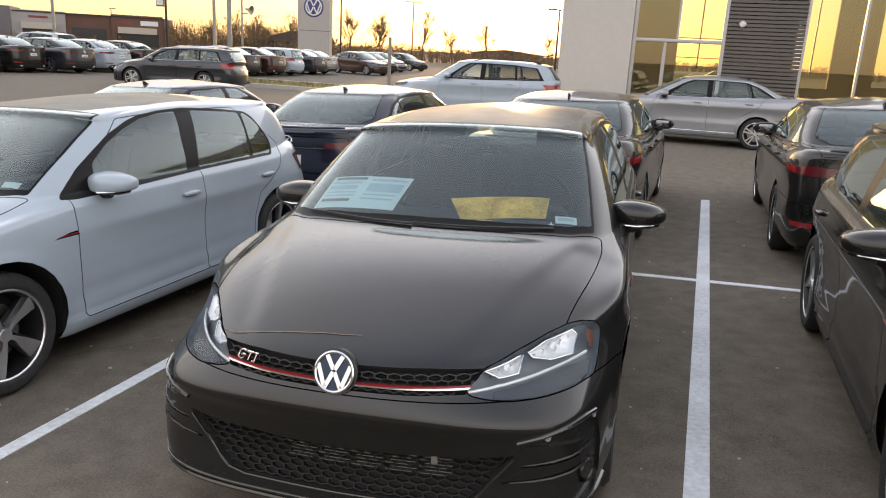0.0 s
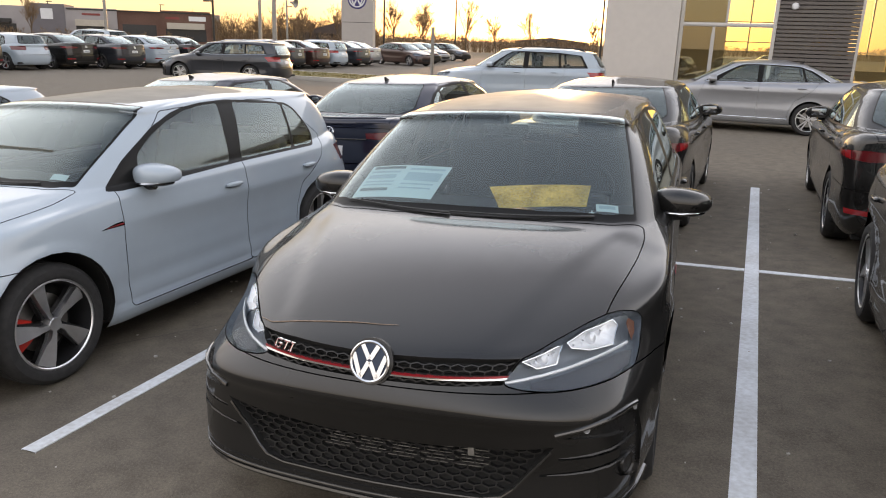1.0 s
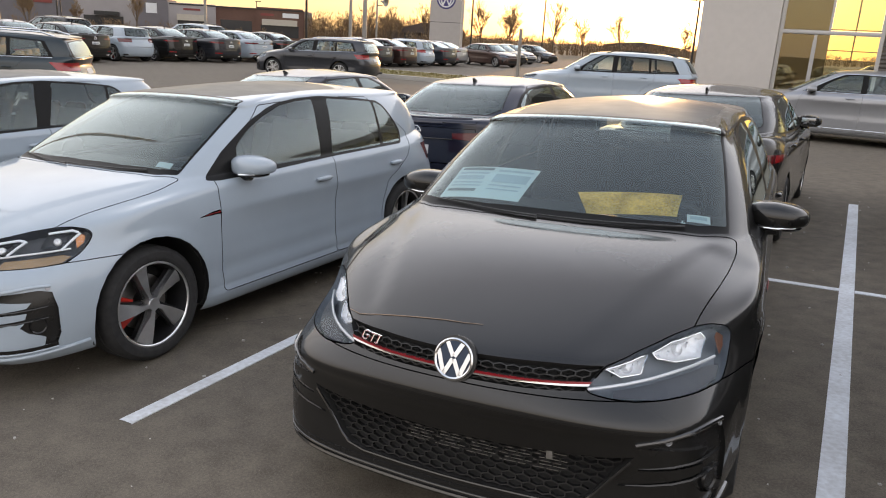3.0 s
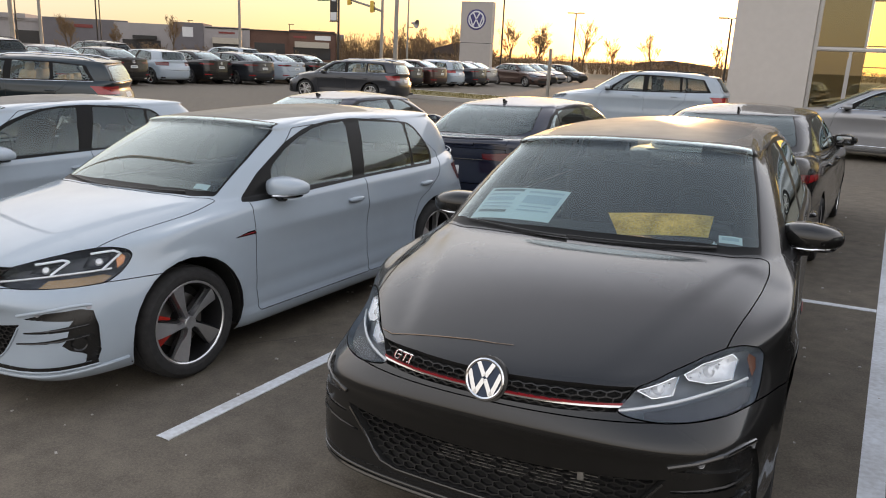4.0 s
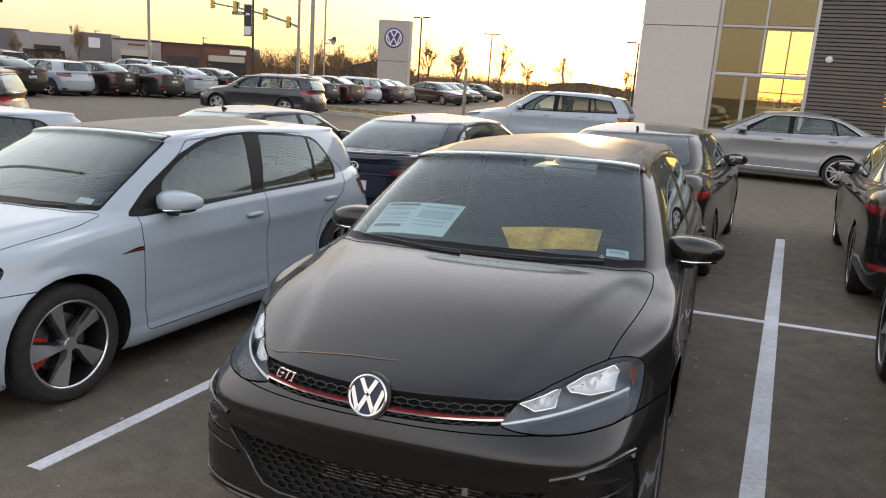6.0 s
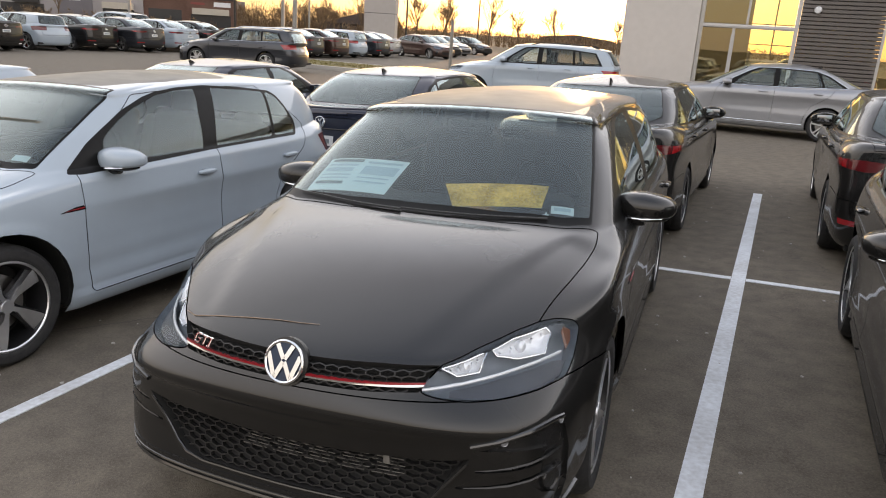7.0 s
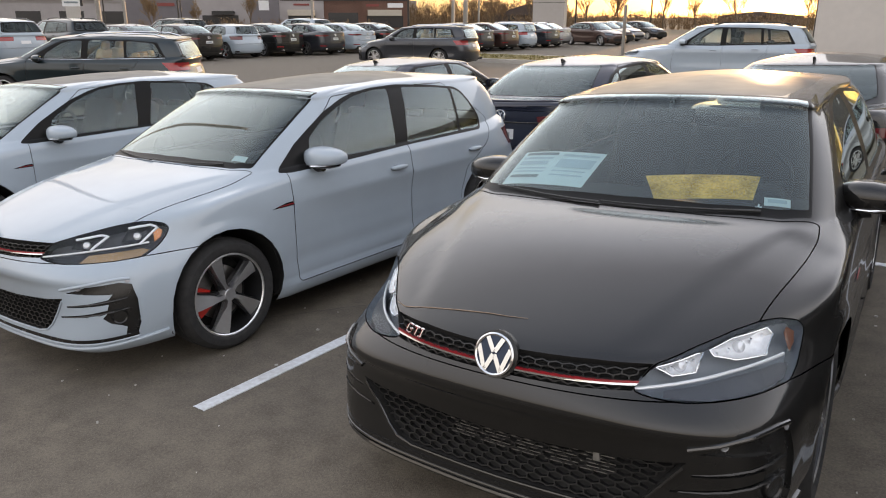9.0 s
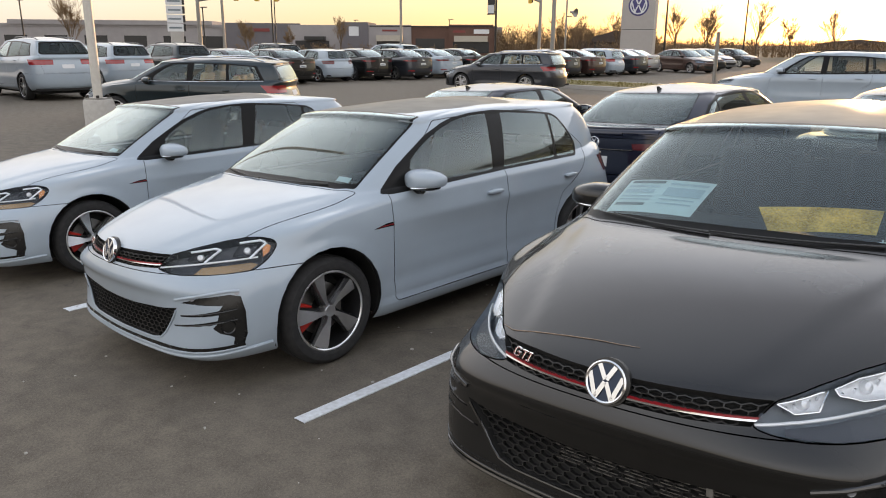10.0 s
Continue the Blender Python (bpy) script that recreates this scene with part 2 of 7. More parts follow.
# ---------------------------------------------------------------- car bodies
def spline_net(net, nr, nc):
    """A smooth surface through a net of rings (rows) that run from the nose round the flank to the tail."""
    goal = np.array(net, float)
    P = goal.copy()

    def padded(Q):
        flip = np.array([-1, 1, 1])
        Q = np.concatenate([(Q[:, 1] * flip)[:, None], Q, (Q[:, -2] * flip)[:, None]], 1)
        return np.concatenate([(2 * Q[0] - Q[1])[None], Q, (Q[-2] * flip)[None]], 0)

    for _ in range(3):
        E = padded(P)
        r = (E[:-2] + 4 * E[1:-1] + E[2:]) / 6
        S = (r[:, :-2] + 4 * r[:, 1:-1] + r[:, 2:]) / 6
        P = P + 0.8 * (goal - S)
    E = padded(P)

    def basis(spans, per):
        B = np.zeros((spans * per + 1, spans + 3))
        for i in range(spans * per + 1):
            s = min(i // per, spans - 1)
            u = i / per - s
            B[i, s:s + 4] = ((1 - u) ** 3 / 6, (3 * u ** 3 - 6 * u ** 2 + 4) / 6, (-3 * u ** 3 + 3 * u ** 2 + 3 * u + 1) / 6, u ** 3 / 6)
        return B

    R, C = goal.shape[:2]
    G = np.einsum("ir,rck,jc->ijk", basis(R - 1, nr), E, basis(C - 1, nc))
    G[:, 0, 0] = G[:, -1, 0] = 0
    G[-1, :, 0] = 0
    G[:, :, 0] = np.maximum(G[:, :, 0], 0)
    return G


def car_net(P):
    """The rings of a car's half body from the sill up to the roof's middle line."""
    w, L = P["W"] / 2, P["L"]
    blunt, middle, swept = ((0, 0.46, 0.86, 0.98), (0, 0.05, 0.235, 0.94)), ((0, 0.43, 0.80, 0.965), (0, 0.055, 0.30, 1.0)), ((0, 0.37, 0.69, 0.915), (0, 0.072, 0.41, 1.07))
    fx, fy = (0, 0.42, 0.80, 0.965), (0, 0.055, 0.32, 1.0)
    A, B, C = P["cowl"][0] + 0.30, P["mid"], P["rear_axle"] - 0.1
    rings = []
    for k, (zf, zs, zr, yf, yr, ws) in enumerate(P["low"]):
        nx, ny = blunt if k < 3 else middle if k == 3 else swept
        r = [(nx[j] * w * ws, yf + ny[j] * P["cf"], zf + (zs - zf) * (0, 0, 0.1, 0.5)[j]) for j in range(4)]
        r += [(w * ws * k, y, zs) for k, y in ((0.995, P["front_axle"]), (1.0, A), (1.0, B), (0.995, C))]
        r += [(fx[j] * w * ws, L - yr - fy[j] * P["cr"], zr + (zs - zr) * (0, 0, 0.1, 0.5)[j]) for j in (3, 2, 1, 0)]
        rings.append(r)
    hy, hz = P["hood"]
    cy, cz = P["cowl"]
    ty, tz = P["top"]
    ey, ez = P["roof_end"]
    by, bz = P["window_base"]
    dy, dz = P["deck"]
    xb, xr, zb = P["xb"], P["xr"], P["belt"]
    zs = P["low"][-1][1]
    h0 = P["low"][-1][0]
    rings.append([(0, hy, hz), (0.36 * w, hy + 0.01, hz - 0.004), (0.68 * w, hy + 0.06, hz - 0.02), (0.845 * w, hy + 0.20, hz - 0.035),
                  (0.925 * w, P["front_axle"] + 0.22, zs + 0.035), (0.965 * w, A + 0.08, zs + 0.05), (0.97 * w, B, zs + 0.055), (0.965 * w, C, zs + 0.06),
                  (0.90 * w, dy - 0.36, dz - 0.02), (0.70 * w, dy - 0.08, dz - 0.005), (0.36 * w, dy - 0.01, dz), (0, dy, dz)])
    rings.append([(0, cy, cz), (0.40 * w, cy + 0.015, cz - 0.003), (0.70 * w, cy + 0.06, cz - 0.010), (0.825 * w, cy + 0.14, cz - 0.018),
                  (0.875 * w, cy + 0.25, zb - 0.002), (xb - 0.012, cy + 0.44, zb), (xb, B, zb + 0.01), (xb - 0.01, C, zb + 0.03),
                  (xb - 0.09, by - 0.30, bz - 0.0), (xb - 0.21, by - 0.08, bz), (0.36 * w, by - 0.015, bz), (0, by, bz)])
    g = 0.54
    my, mz = cy + (ty - cy) * 0.5, cz + (tz - cz) * g
    ry, rz = by + (ey - by) * P["rear_bulge"], bz + (ez - bz) * 0.55
    xm = xb + (xr - xb) * 0.47 + 0.02
    zm = zb + (tz - zb) * 0.54
    rings.append([(0, my, mz), (0.38 * w, my + 0.012, mz - 0.003), (0.655 * w, my + 0.055, mz - 0.014), (0.755 * w, my + 0.12, mz - 0.022),
                  (0.80 * w, my + 0.21, zm - 0.004), (xm - 0.012, my + 0.40, zm), (xm, B + 0.05, zm), (xm - 0.01, C - 0.02, zm + 0.02),
                  (xm - 0.06, ry - 0.20, rz), (xm - 0.15, ry - 0.05, rz), (0.36 * w, ry - 0.005, rz), (0, ry, rz)])
    rings.append([(0, ty, tz), (0.34 * w, ty + 0.012, tz - 0.004), (0.59 * w, ty + 0.045, tz - 0.018), (0.672 * w, ty + 0.10, tz - 0.032),
                  (xr - 0.018, ty + 0.19, tz - 0.036), (xr - 0.006, ty + 0.38, tz - 0.022), (xr, B + 0.35, tz - 0.012), (xr - 0.015, (B + ey) / 2 + 0.25, (tz + ez) / 2 - 0.02),
                  (xr - 0.05, ey - 0.20, ez + 0.002), (xr - 0.12, ey - 0.05, ez), (0.31 * w, ey - 0.01, ez), (0, ey, ez)])
    H, ph = P["H"], P["peak"]
    f = [0, 0.12, 0.25, 0.32, 0.38, 0.45, 0.55, 0.68, 0.8, 0.9, 0.97, 1]
    y0, y1 = ty + (ph - ty) * 0.45, ey + (ph - ey) * 0.45
    xs = [0, 0.22 * w, 0.40 * w, 0.47 * w, 0.495 * w, 0.505 * w, 0.51 * w, 0.50 * w, 0.47 * w, 0.40 * w, 0.22 * w, 0]
    zz0, zz1 = tz + (H - tz) * 0.72, ez + (H - ez) * 0.72
    rings.append([(xs[j], y0 + (y1 - y0) * f[j], (zz0 + (H - zz0) * math.sin(math.pi * f[j]) * 0.35 if f[j] < 0.5 else zz1 + (H - zz1) * math.sin(math.pi * f[j]) * 0.35) - 0.018 * (xs[j] / (0.5 * w)) ** 2) for j in range(12)])
    rings.append([(0, ph - 0.25 + 0.5 * k, H) for k in f])
    # extra rings keep the bends at the foot and the top of the screens crisp
    k = len(P["low"])
    blend = lambda a, b, t: [tuple(p + (q - p) * t for p, q in zip(u, v)) for u, v in zip(a, b)]
    hood_ring, cowl_ring, mid_ring, top_ring = rings[k:k + 4]
    return rings[:k + 1] + [blend(hood_ring, cowl_ring, 0.72), cowl_ring, blend(cowl_ring, mid_ring, 0.4), blend(mid_ring, top_ring, 0.35), blend(mid_ring, top_ring, 0.78)] + rings[k + 3:]


def inside(p, poly):
    x, y = p
    c = False
    for (x0, y0), (x1, y1) in zip(poly, poly[1:] + poly[:1]):
        if (y0 > y) != (y1 > y) and x < (x1 - x0) * (y - y0) / (y1 - y0) + x0:
            c = not c
    return c


def rounded(poly, r=0.03):
    """The outline with its corners eased."""
    out = []
    n = len(poly)
    for i in range(n):
        a, p, b = Vector(poly[i - 1]), Vector(poly[i]), Vector(poly[(i + 1) % n])
        if p.x < -0.05:
            out.append(tuple(p))
            continue
        u = p + (a - p) * min(r / max((a - p).length, 1e-6), 0.4)
        v = p + (b - p) * min(r / max((b - p).length, 1e-6), 0.4)
        for t in (0.0, 0.33, 0.67, 1.0):
            q = u * (1 - t) ** 2 + p * 2 * t * (1 - t) + v * t * t
            out.append((q.x, q.y))
    return out


VIEWS = {"side": (Vector((0, 1, 0)), Vector((0, 0, 1)), Vector((1, 0, 0))), "front": (Vector((1, 0, 0)), Vector((0, 0, 1)), Vector((0, -1, 0))),
         "rear": (Vector((1, 0, 0)), Vector((0, 0, 1)), Vector((0, 1, 0))), "top": (Vector((1, 0, 0)), Vector((0, 1, 0)), Vector((0, 0, 1)))}
for key, sgn in (("quarter", -1), ("tail", 1)):
    a = radians(40)
    VIEWS[key] = (Vector((math.cos(a), -sgn * math.sin(a), 0)), Vector((0, 0, 1)), Vector((math.sin(a), sgn * math.cos(a), 0)))


def sculpt(G, P):
    """Creases of a body: shoulder, sill, wheel arches, bonnet and bumper."""
    step = lambda v: np.clip(v, 0, 1) ** 2 * (3 - 2 * np.clip(v, 0, 1))
    w, L = P["W"] / 2, P["L"]
    fa, ra, R = P["front_axle"], P["rear_axle"], P["wheel"] + 0.005
    x, y, z = G[:, :, 0].copy(), G[:, :, 1].copy(), G[:, :, 2].copy()
    k = P["belt"] - 0.972
    flank = step((x / w - 0.86) / 0.08)
    # shoulder line and the hollow below it
    d = P.get("crease", 0.80 + k) + 0.012 * (y - 1.3) * ("crease" not in P) - z
    run = step((y - 1.20) / 0.55) * step((L - 0.15 - y) / 0.4)
    out = -0.030 * (1 - (1 - np.clip(d / 0.16, 0, 1)) ** 2) * (1 - step((d - 0.22) / 0.24)) * run
    # sill standing proud between the wheels
    between = step((y - fa - P["arch"]) / 0.06) * step((ra - P["arch"] - y) / 0.06)
    out += 0.020 * step((0.285 + k * 0.7 - z) / 0.014) * between
    out -= 0.010 * np.exp(-((z - 0.40 - k * 0.7) / 0.05) ** 2) * between
    # flared lips of the arches
    for c in (fa, ra):
        r = np.hypot(y - c, z - R)
        out += 0.011 * (1 - step((r - P["arch"] - 0.012) / 0.05)) * step((z - 0.25) / 0.1)
    G[:, :, 0] += out * flank
    # bonnet: raised middle between two creases
    cy = P["cowl"][0]
    xc = 0.36 + 0.30 * np.clip((y - 0.12) / (cy - 0.12), 0, 1.1)
    lid = step((z - P["low"][5][0] + 0.02) / 0.04) * step((cy + 0.02 - y) / 0.12)
    G[:, :, 2] -= 0.008 * step((x - xc) / 0.022) * (1 - step((x - xc - 0.022) / 0.34)) * lid
    # edge across the bumper
    if "lip" in P:
        e = z - P["lip"]
        nose = step((0.42 - y) / 0.2) * step((0.88 - x) / 0.1)
        G[:, :, 1] -= 0.025 * np.where(e > 0, np.clip(1 - e / 0.095, 0, 1), np.clip(1 + e / 0.05, 0, 1)) * nose
    return G


class Shell:
    """Half a car body, cut along outlines drawn in a few views into labelled panels."""

    def __init__(self, P, nr=5, nc=6):
        G = sculpt(spline_net(car_net(P), nr, nc), P)
        self.bm = bm = bmesh.new()
        vs = [[bm.verts.new(G[i, j]) for j in range(G.shape[1])] for i in range(G.shape[0])]
        for i in range(G.shape[0] - 1):
            for j in range(G.shape[1] - 1):
                bm.faces.new((vs[i][j], vs[i][j + 1], vs[i + 1][j + 1], vs[i + 1][j]))
        bmesh.ops.remove_doubles(bm, verts=bm.verts, dist=1e-5)
        bm.normal_update()
        if sum(f.normal.x for f in bm.faces) < 0:
            bmesh.ops.reverse_faces(bm, faces=bm.faces)
        bm.normal_update()
        # mirrored smooth copy for normals
        nb = bmesh.new()
        for s in (1, -1):
            keep = {v: nb.verts.new((v.co.x * s, v.co.y, v.co.z)) for v in bm.verts}
            for f in bm.faces:
                nb.faces.new([keep[v] for v in (f.verts if s > 0 else reversed(f.verts))])
        bmesh.ops.remove_doubles(nb, verts=nb.verts, dist=1e-4)
        nb.normal_update()
        nb.faces.ensure_lookup_table()
        self.tree = BVHTree.FromBMesh(nb)
        self.corner = [[(v.co.copy(), v.normal.copy()) for v in f.verts] for f in nb.faces]
        nb.free()
        self.tag = bm.faces.layers.int.new("tag")
        self.names = [""]
        self.gone = set()

    def normal(self, co):
        loc, no, k, d = self.tree.find_nearest(co)
        n = Vector()
        for c, vn in self.corner[k]:
            n += vn / ((c - loc).length_squared + 1e-7)
        return n.normalized()

    def cut(self, label, view, poly, facing=0.12, keep=None, ease=0.0, split=True):
        """Cuts an outline into the shell and gives the faces in it that label."""
        bm = self.bm
        U, V, N = VIEWS[view]
        poly = rounded([tuple(p) for p in poly], ease) if ease else [tuple(p) for p in poly]
        x0, x1 = min(p[0] for p in poly), max(p[0] for p in poly)
        y0, y1 = min(p[1] for p in poly), max(p[1] for p in poly)

        def ok(f):
            if f.normal.dot(N) < facing:
                return False
            return keep is None or keep(f.calc_center_median())

        def spread(f):
            us = [v.co.dot(U) for v in f.verts]
            ws = [v.co.dot(V) for v in f.verts]
            return min(us), max(us), min(ws), max(ws)

        cand = {}
        for f in bm.faces:
            s = spread(f)
            if s[1] > x0 and s[0] < x1 and s[3] > y0 and s[2] < y1 and ok(f):
                cand[f] = s
        if split:
            for a, b in zip(poly, poly[1:] + poly[:1]):
                lo, hi = (min(a[0], b[0]) - 1e-5, min(a[1], b[1]) - 1e-5), (max(a[0], b[0]) + 1e-5, max(a[1], b[1]) + 1e-5)
                fs = [f for f, s in cand.items() if s[1] > lo[0] and s[0] < hi[0] and s[3] > lo[1] and s[2] < hi[1]]
                if not fs:
                    continue
                d = U * (b[0] - a[0]) + V * (b[1] - a[1])
                no = d.cross(N)
                if no.length < 1e-9:
                    continue
                es = list({e for f in fs for e in f.edges})
                vv = list({v for f in fs for v in f.verts})
                res = bmesh.ops.bisect_plane(bm, geom=vv + es + fs, dist=1e-6, plane_co=U * a[0] + V * a[1], plane_no=no.normalized())
                for f in [g for g in res["geom"] if isinstance(g, bmesh.types.BMFace)] + fs:
                    if f.is_valid:
                        cand[f] = spread(f)
                cand = {f: s for f, s in cand.items() if f.is_valid}
            bm.normal_update()
        if label not in self.names:
            self.names.append(label)
        k = self.names.index(label)
        for f in cand:
            c = f.calc_center_median()
            if inside((c.dot(U), c.dot(V)), poly):
                f[self.tag] = k

    def drop(self, label):
        self.gone.add(label)

    def faces(self, label):
        k = self.names.index(label) if label in self.names else -1
        return [f for f in self.bm.faces if f[self.tag] == k]

    def panel(self, label, name, mat, parent, offset=0.0, wall=0.0, note="", faces=None, sides=True):
        """Makes the labelled faces a panel: moved out by offset, its rim drawn back by wall."""
        faces = self.faces(label) if faces is None else faces
        if not faces:
            return []
        idx, vs, ns, fs = {}, [], [], []
        for f in faces:
            for v in f.verts:
                if v not in idx:
                    n = self.normal(v.co)
                    idx[v] = len(vs)
                    vs.append(v.co + n * offset)
                    ns.append(n)
            fs.append([idx[v] for v in f.verts])
        if wall:
            own = set(faces)
            for f in faces:
                vv = list(f.verts)
                for e in f.edges:
                    if e.verts[0].co.x < 2e-4 and e.verts[1].co.x < 2e-4:
                        continue
                    if sum(1 for g in e.link_faces if g in own) == 1:
                        a, b = e.verts
                        i = vv.index(a)
                        if vv[(i + 1) % len(vv)] is not b:
                            a, b = b, a
                        na, nb_ = ns[idx[a]], ns[idx[b]]
                        pa, pb = vs[idx[a]], vs[idx[b]]
                        o = (pb - pa).cross(na)
                        o = o.normalized() if o.length > 1e-9 else na
                        k = len(vs)
                        vs += [pa.copy(), pb.copy(), pb - nb_ * wall, pa - na * wall]
                        ns += [o if wall > 0 else -o] * 4
                        fs.append([k, k + 3, k + 2, k + 1])
        mid = any(v.x < 2e-4 for v in vs)
        flip = [Vector((-v.x, v.y, v.z)) for v in vs]
        nflip = [Vector((-v.x, v.y, v.z)) for v in ns]
        if mid:
            k = len(vs)
            return [mesh_from(name, vs + flip, fs + [[i + k for i in f[::-1]] for f in fs], ns + nflip, mat, parent, note)]
        out = [mesh_from(name, vs, fs, ns, mat, parent, note)]
        if sides:
            out.append(mesh_from(name, flip, [f[::-1] for f in fs], nflip, mat, parent, note))
        return out

    def seams(self, pairs_of, width, name, mat, parent):
        """Dark joints along every border between two of the given panels."""
        ks = {self.names.index(n) if n else 0 for n in pairs_of if n in self.names or n == ""}
        chains = {}
        root = {}

        def find(v):
            while root.setdefault(v, v) is not v:
                v = root[v]
            return v

        edges = []
        for e in self.bm.edges:
            t = [f[self.tag] for f in e.link_faces]
            if len(t) == 2 and t[0] != t[1] and t[0] in ks and t[1] in ks and e.calc_length() > 1e-6:
                edges.append(e)
                a, b = find(e.verts[0]), find(e.verts[1])
                if a is not b:
                    root[a] = b
        for e in edges:
            chains.setdefault(find(e.verts[0]), []).append(e)
        for group in chains.values():
            middle = any(v.co.x < 2e-4 for e in group for v in e.verts)
            for sides in (((1, -1),) if middle else ((1,), (-1,))):
                vs, fs, ns = [], [], []
                for e in group:
                    a, b = e.verts[0].co, e.verts[1].co
                    na, nb_ = self.normal(a), self.normal(b)
                    d = b - a
                    for s in sides:
                        k = len(vs)
                        for p, n in ((a, na), (b, nb_)):
                            o = n.cross(d).normalized() * width / 2
                            for q in (p - o + n * 0.0009, p + o + n * 0.0009):
                                vs.append(Vector((q.x * s, q.y, q.z)))
                                ns.append(Vector((n.x * s, n.y, n.z)))
                        fs.append([k, k + 1, k + 3, k + 2] if s > 0 else [k, k + 2, k + 3, k + 1])
                mesh_from(name, vs, fs, ns, mat, parent)

    def at(self, view, u, v, off=0.0):
        """The body's point behind (u, v) of a view, moved out by off, with its normal."""
        U, V, N = VIEWS[view]
        hit = self.tree.ray_cast(U * u + V * v + N * 6.0, -N)
        if hit[0] is None:
            hit = self.tree.find_nearest(U * u + V * v + N * 1.0)
        n = self.normal(hit[0])
        return hit[0] + n * off, n


def circle(cx, cy, r, n=28, a0=0.0, a1=math.tau):
    return [(cx + r * math.cos(a0 + (a1 - a0) * k / n), cy + r * math.sin(a0 + (a1 - a0) * k / n)) for k in range(n)]


# ---------------------------------------------------------------- car parts
def wheel_meshes(R, rim, width, style):
    """Meshes of one wheel whose outer side looks along +x."""
    out = []
    bm = bmesh.new()
    h = width / 2
    lathe(bm, [(rim - 0.012, -h * 0.8), (rim + 0.01, -h), (R - 0.03, -h * 1.02), (R - 0.006, -h * 0.82), (R, -h * 0.5), (R - 0.004, -h * 0.27), (R, -h * 0.25), (R, h * 0.25), (R - 0.004, h * 0.27), (R, h * 0.5),
               (R - 0.006, h * 0.82), (R - 0.03, h * 1.02), (rim + 0.025, h * 1.04), (rim + 0.01, h), (rim - 0.004, h * 0.86), (rim - 0.012, h * 0.80)], 56)
    out.append(("tyre", bm, M_RUBBER, ""))
    bm = bmesh.new()
    lathe(bm, [(rim - 0.002, h * 0.80), (rim + 0.006, h * 0.93), (rim - 0.004, h * 0.95), (rim - 0.010, h * 0.90)], 56)
    out.append(("rim", bm, M_ALLOY, ""))
    bm = bmesh.new()
    lathe(bm, [(rim - 0.010, h * 0.90), (rim - 0.020, h * 0.62), (rim - 0.03, -h * 0.9)], 56)
    out.append(("rim_barrel", bm, M_GUN, ""))
    n = 5
    blade, dark = bmesh.new(), bmesh.new()
    turn = Matrix(((0, 0, 1, 0), (1, 0, 0, 0), (0, 1, 0, 0), (0, 0, 0, 1)))
    rr = rim - 0.012
    for k in range(n):
        a = k * math.tau / n + 0.48
        q = turn @ Matrix.Rotation(a, 4, "Z")
        if style == "gti":
            edge = [(0.016, -0.012, 0.86), (0.070, -0.014, 0.84), (rr * 0.50, -0.036, 0.74), (rr * 0.80, -0.066, 0.68), (rr * 0.99, -0.088, 0.70), (rr, -0.040, 0.80), (rr, 0.010, 0.88), (rr * 0.86, 0.013, 0.88), (rr * 0.55, 0.014, 0.88), (0.070, 0.012, 0.88), (0.016, 0.010, 0.88)]
            top = [blade.verts.new(q @ Vector((x, y, h * f))) for x, y, f in edge]
            low = [blade.verts.new(q @ Vector((x, y, h * 0.45))) for x, y, f in edge]
            m = len(edge)
            for a0, a1, b0, b1 in ((0, 1, 9, 10), (1, 2, 8, 9), (2, 3, 7, 8), (3, 5, 6, 7)):
                blade.faces.new((top[a0], top[a1], top[b0], top[b1]))
            blade.faces.new((top[3], top[4], top[5]))
            for i in range(m):
                blade.faces.new((low[i], low[(i + 1) % m], top[(i + 1) % m], top[i]))
            prism(dark, [(0.045, -0.03), (0.08, -0.036), (rr * 0.8, -0.078), (rr, -0.102), (rr, 0.024), (rr * 0.8, 0.022), (0.08, 0.024), (0.045, 0.03)], h * 0.30, h * 0.58, q)
        else:
            for s in (-1, 1):
                prism(blade, [(0.045, s * 0.012 - 0.012), (rr, s * 0.040 - 0.014), (rr, s * 0.040 + 0.014), (0.045, s * 0.012 + 0.012)], h * 0.5, h * 0.78, q)
    if len(dark.verts):
        out.append(("spoke_backing", dark, M_GUN, ""))
    else:
        dark.free()
    out.append(("spokes", blade, M_ALLOY, "machined alloy spokes"))
    bm = bmesh.new()
    lathe(bm, [(0.040, h * 0.3), (0.038, h * 0.84), (0.035, h * 0.88), (0.034, h * 0.88), (0.034, h * 0.90), (0.001, h * 0.91)], 28)
    out.append(("hub_cap", bm, M_ALLOY, ""))
    bm = bmesh.new()
    lathe(bm, [(0.07, h * 0.05), (0.155, h * 0.05), (0.155, -h * 0.1), (0.07, -h * 0.1)], 40)
    out.append(("brake_disc", bm, M_DISC, ""))
    bm = bmesh.new()
    for s in ((0.095, 0.195, 2.45, 3.45) if style == "gti" else (0.11, 0.165, 2.7, 3.2),):
        r0, r1, a0, a1 = s
        arc = [(r1 * math.cos(a0 + (a1 - a0) * i / 7), r1 * math.sin(a0 + (a1 - a0) * i / 7)) for i in range(8)]
        arc += [(r0 * math.cos(a1 + (a0 - a1) * i / 7), r0 * math.sin(a1 + (a0 - a1) * i / 7)) for i in range(8)]
        prism(bm, arc, -h * 0.2, h * 0.34, turn)
    out.append(("brake_caliper", bm, M_RED if style == "gti" else M_GUN, "red brake caliper" if style == "gti" else ""))
    bm = bmesh.new()
    lathe(bm, [(0.001, -h * 0.35), (rim - 0.03, -h * 0.35)], 30)
    out.append(("wheel_backing", bm, M_UNDER, ""))
    return out


WHEELS = {}


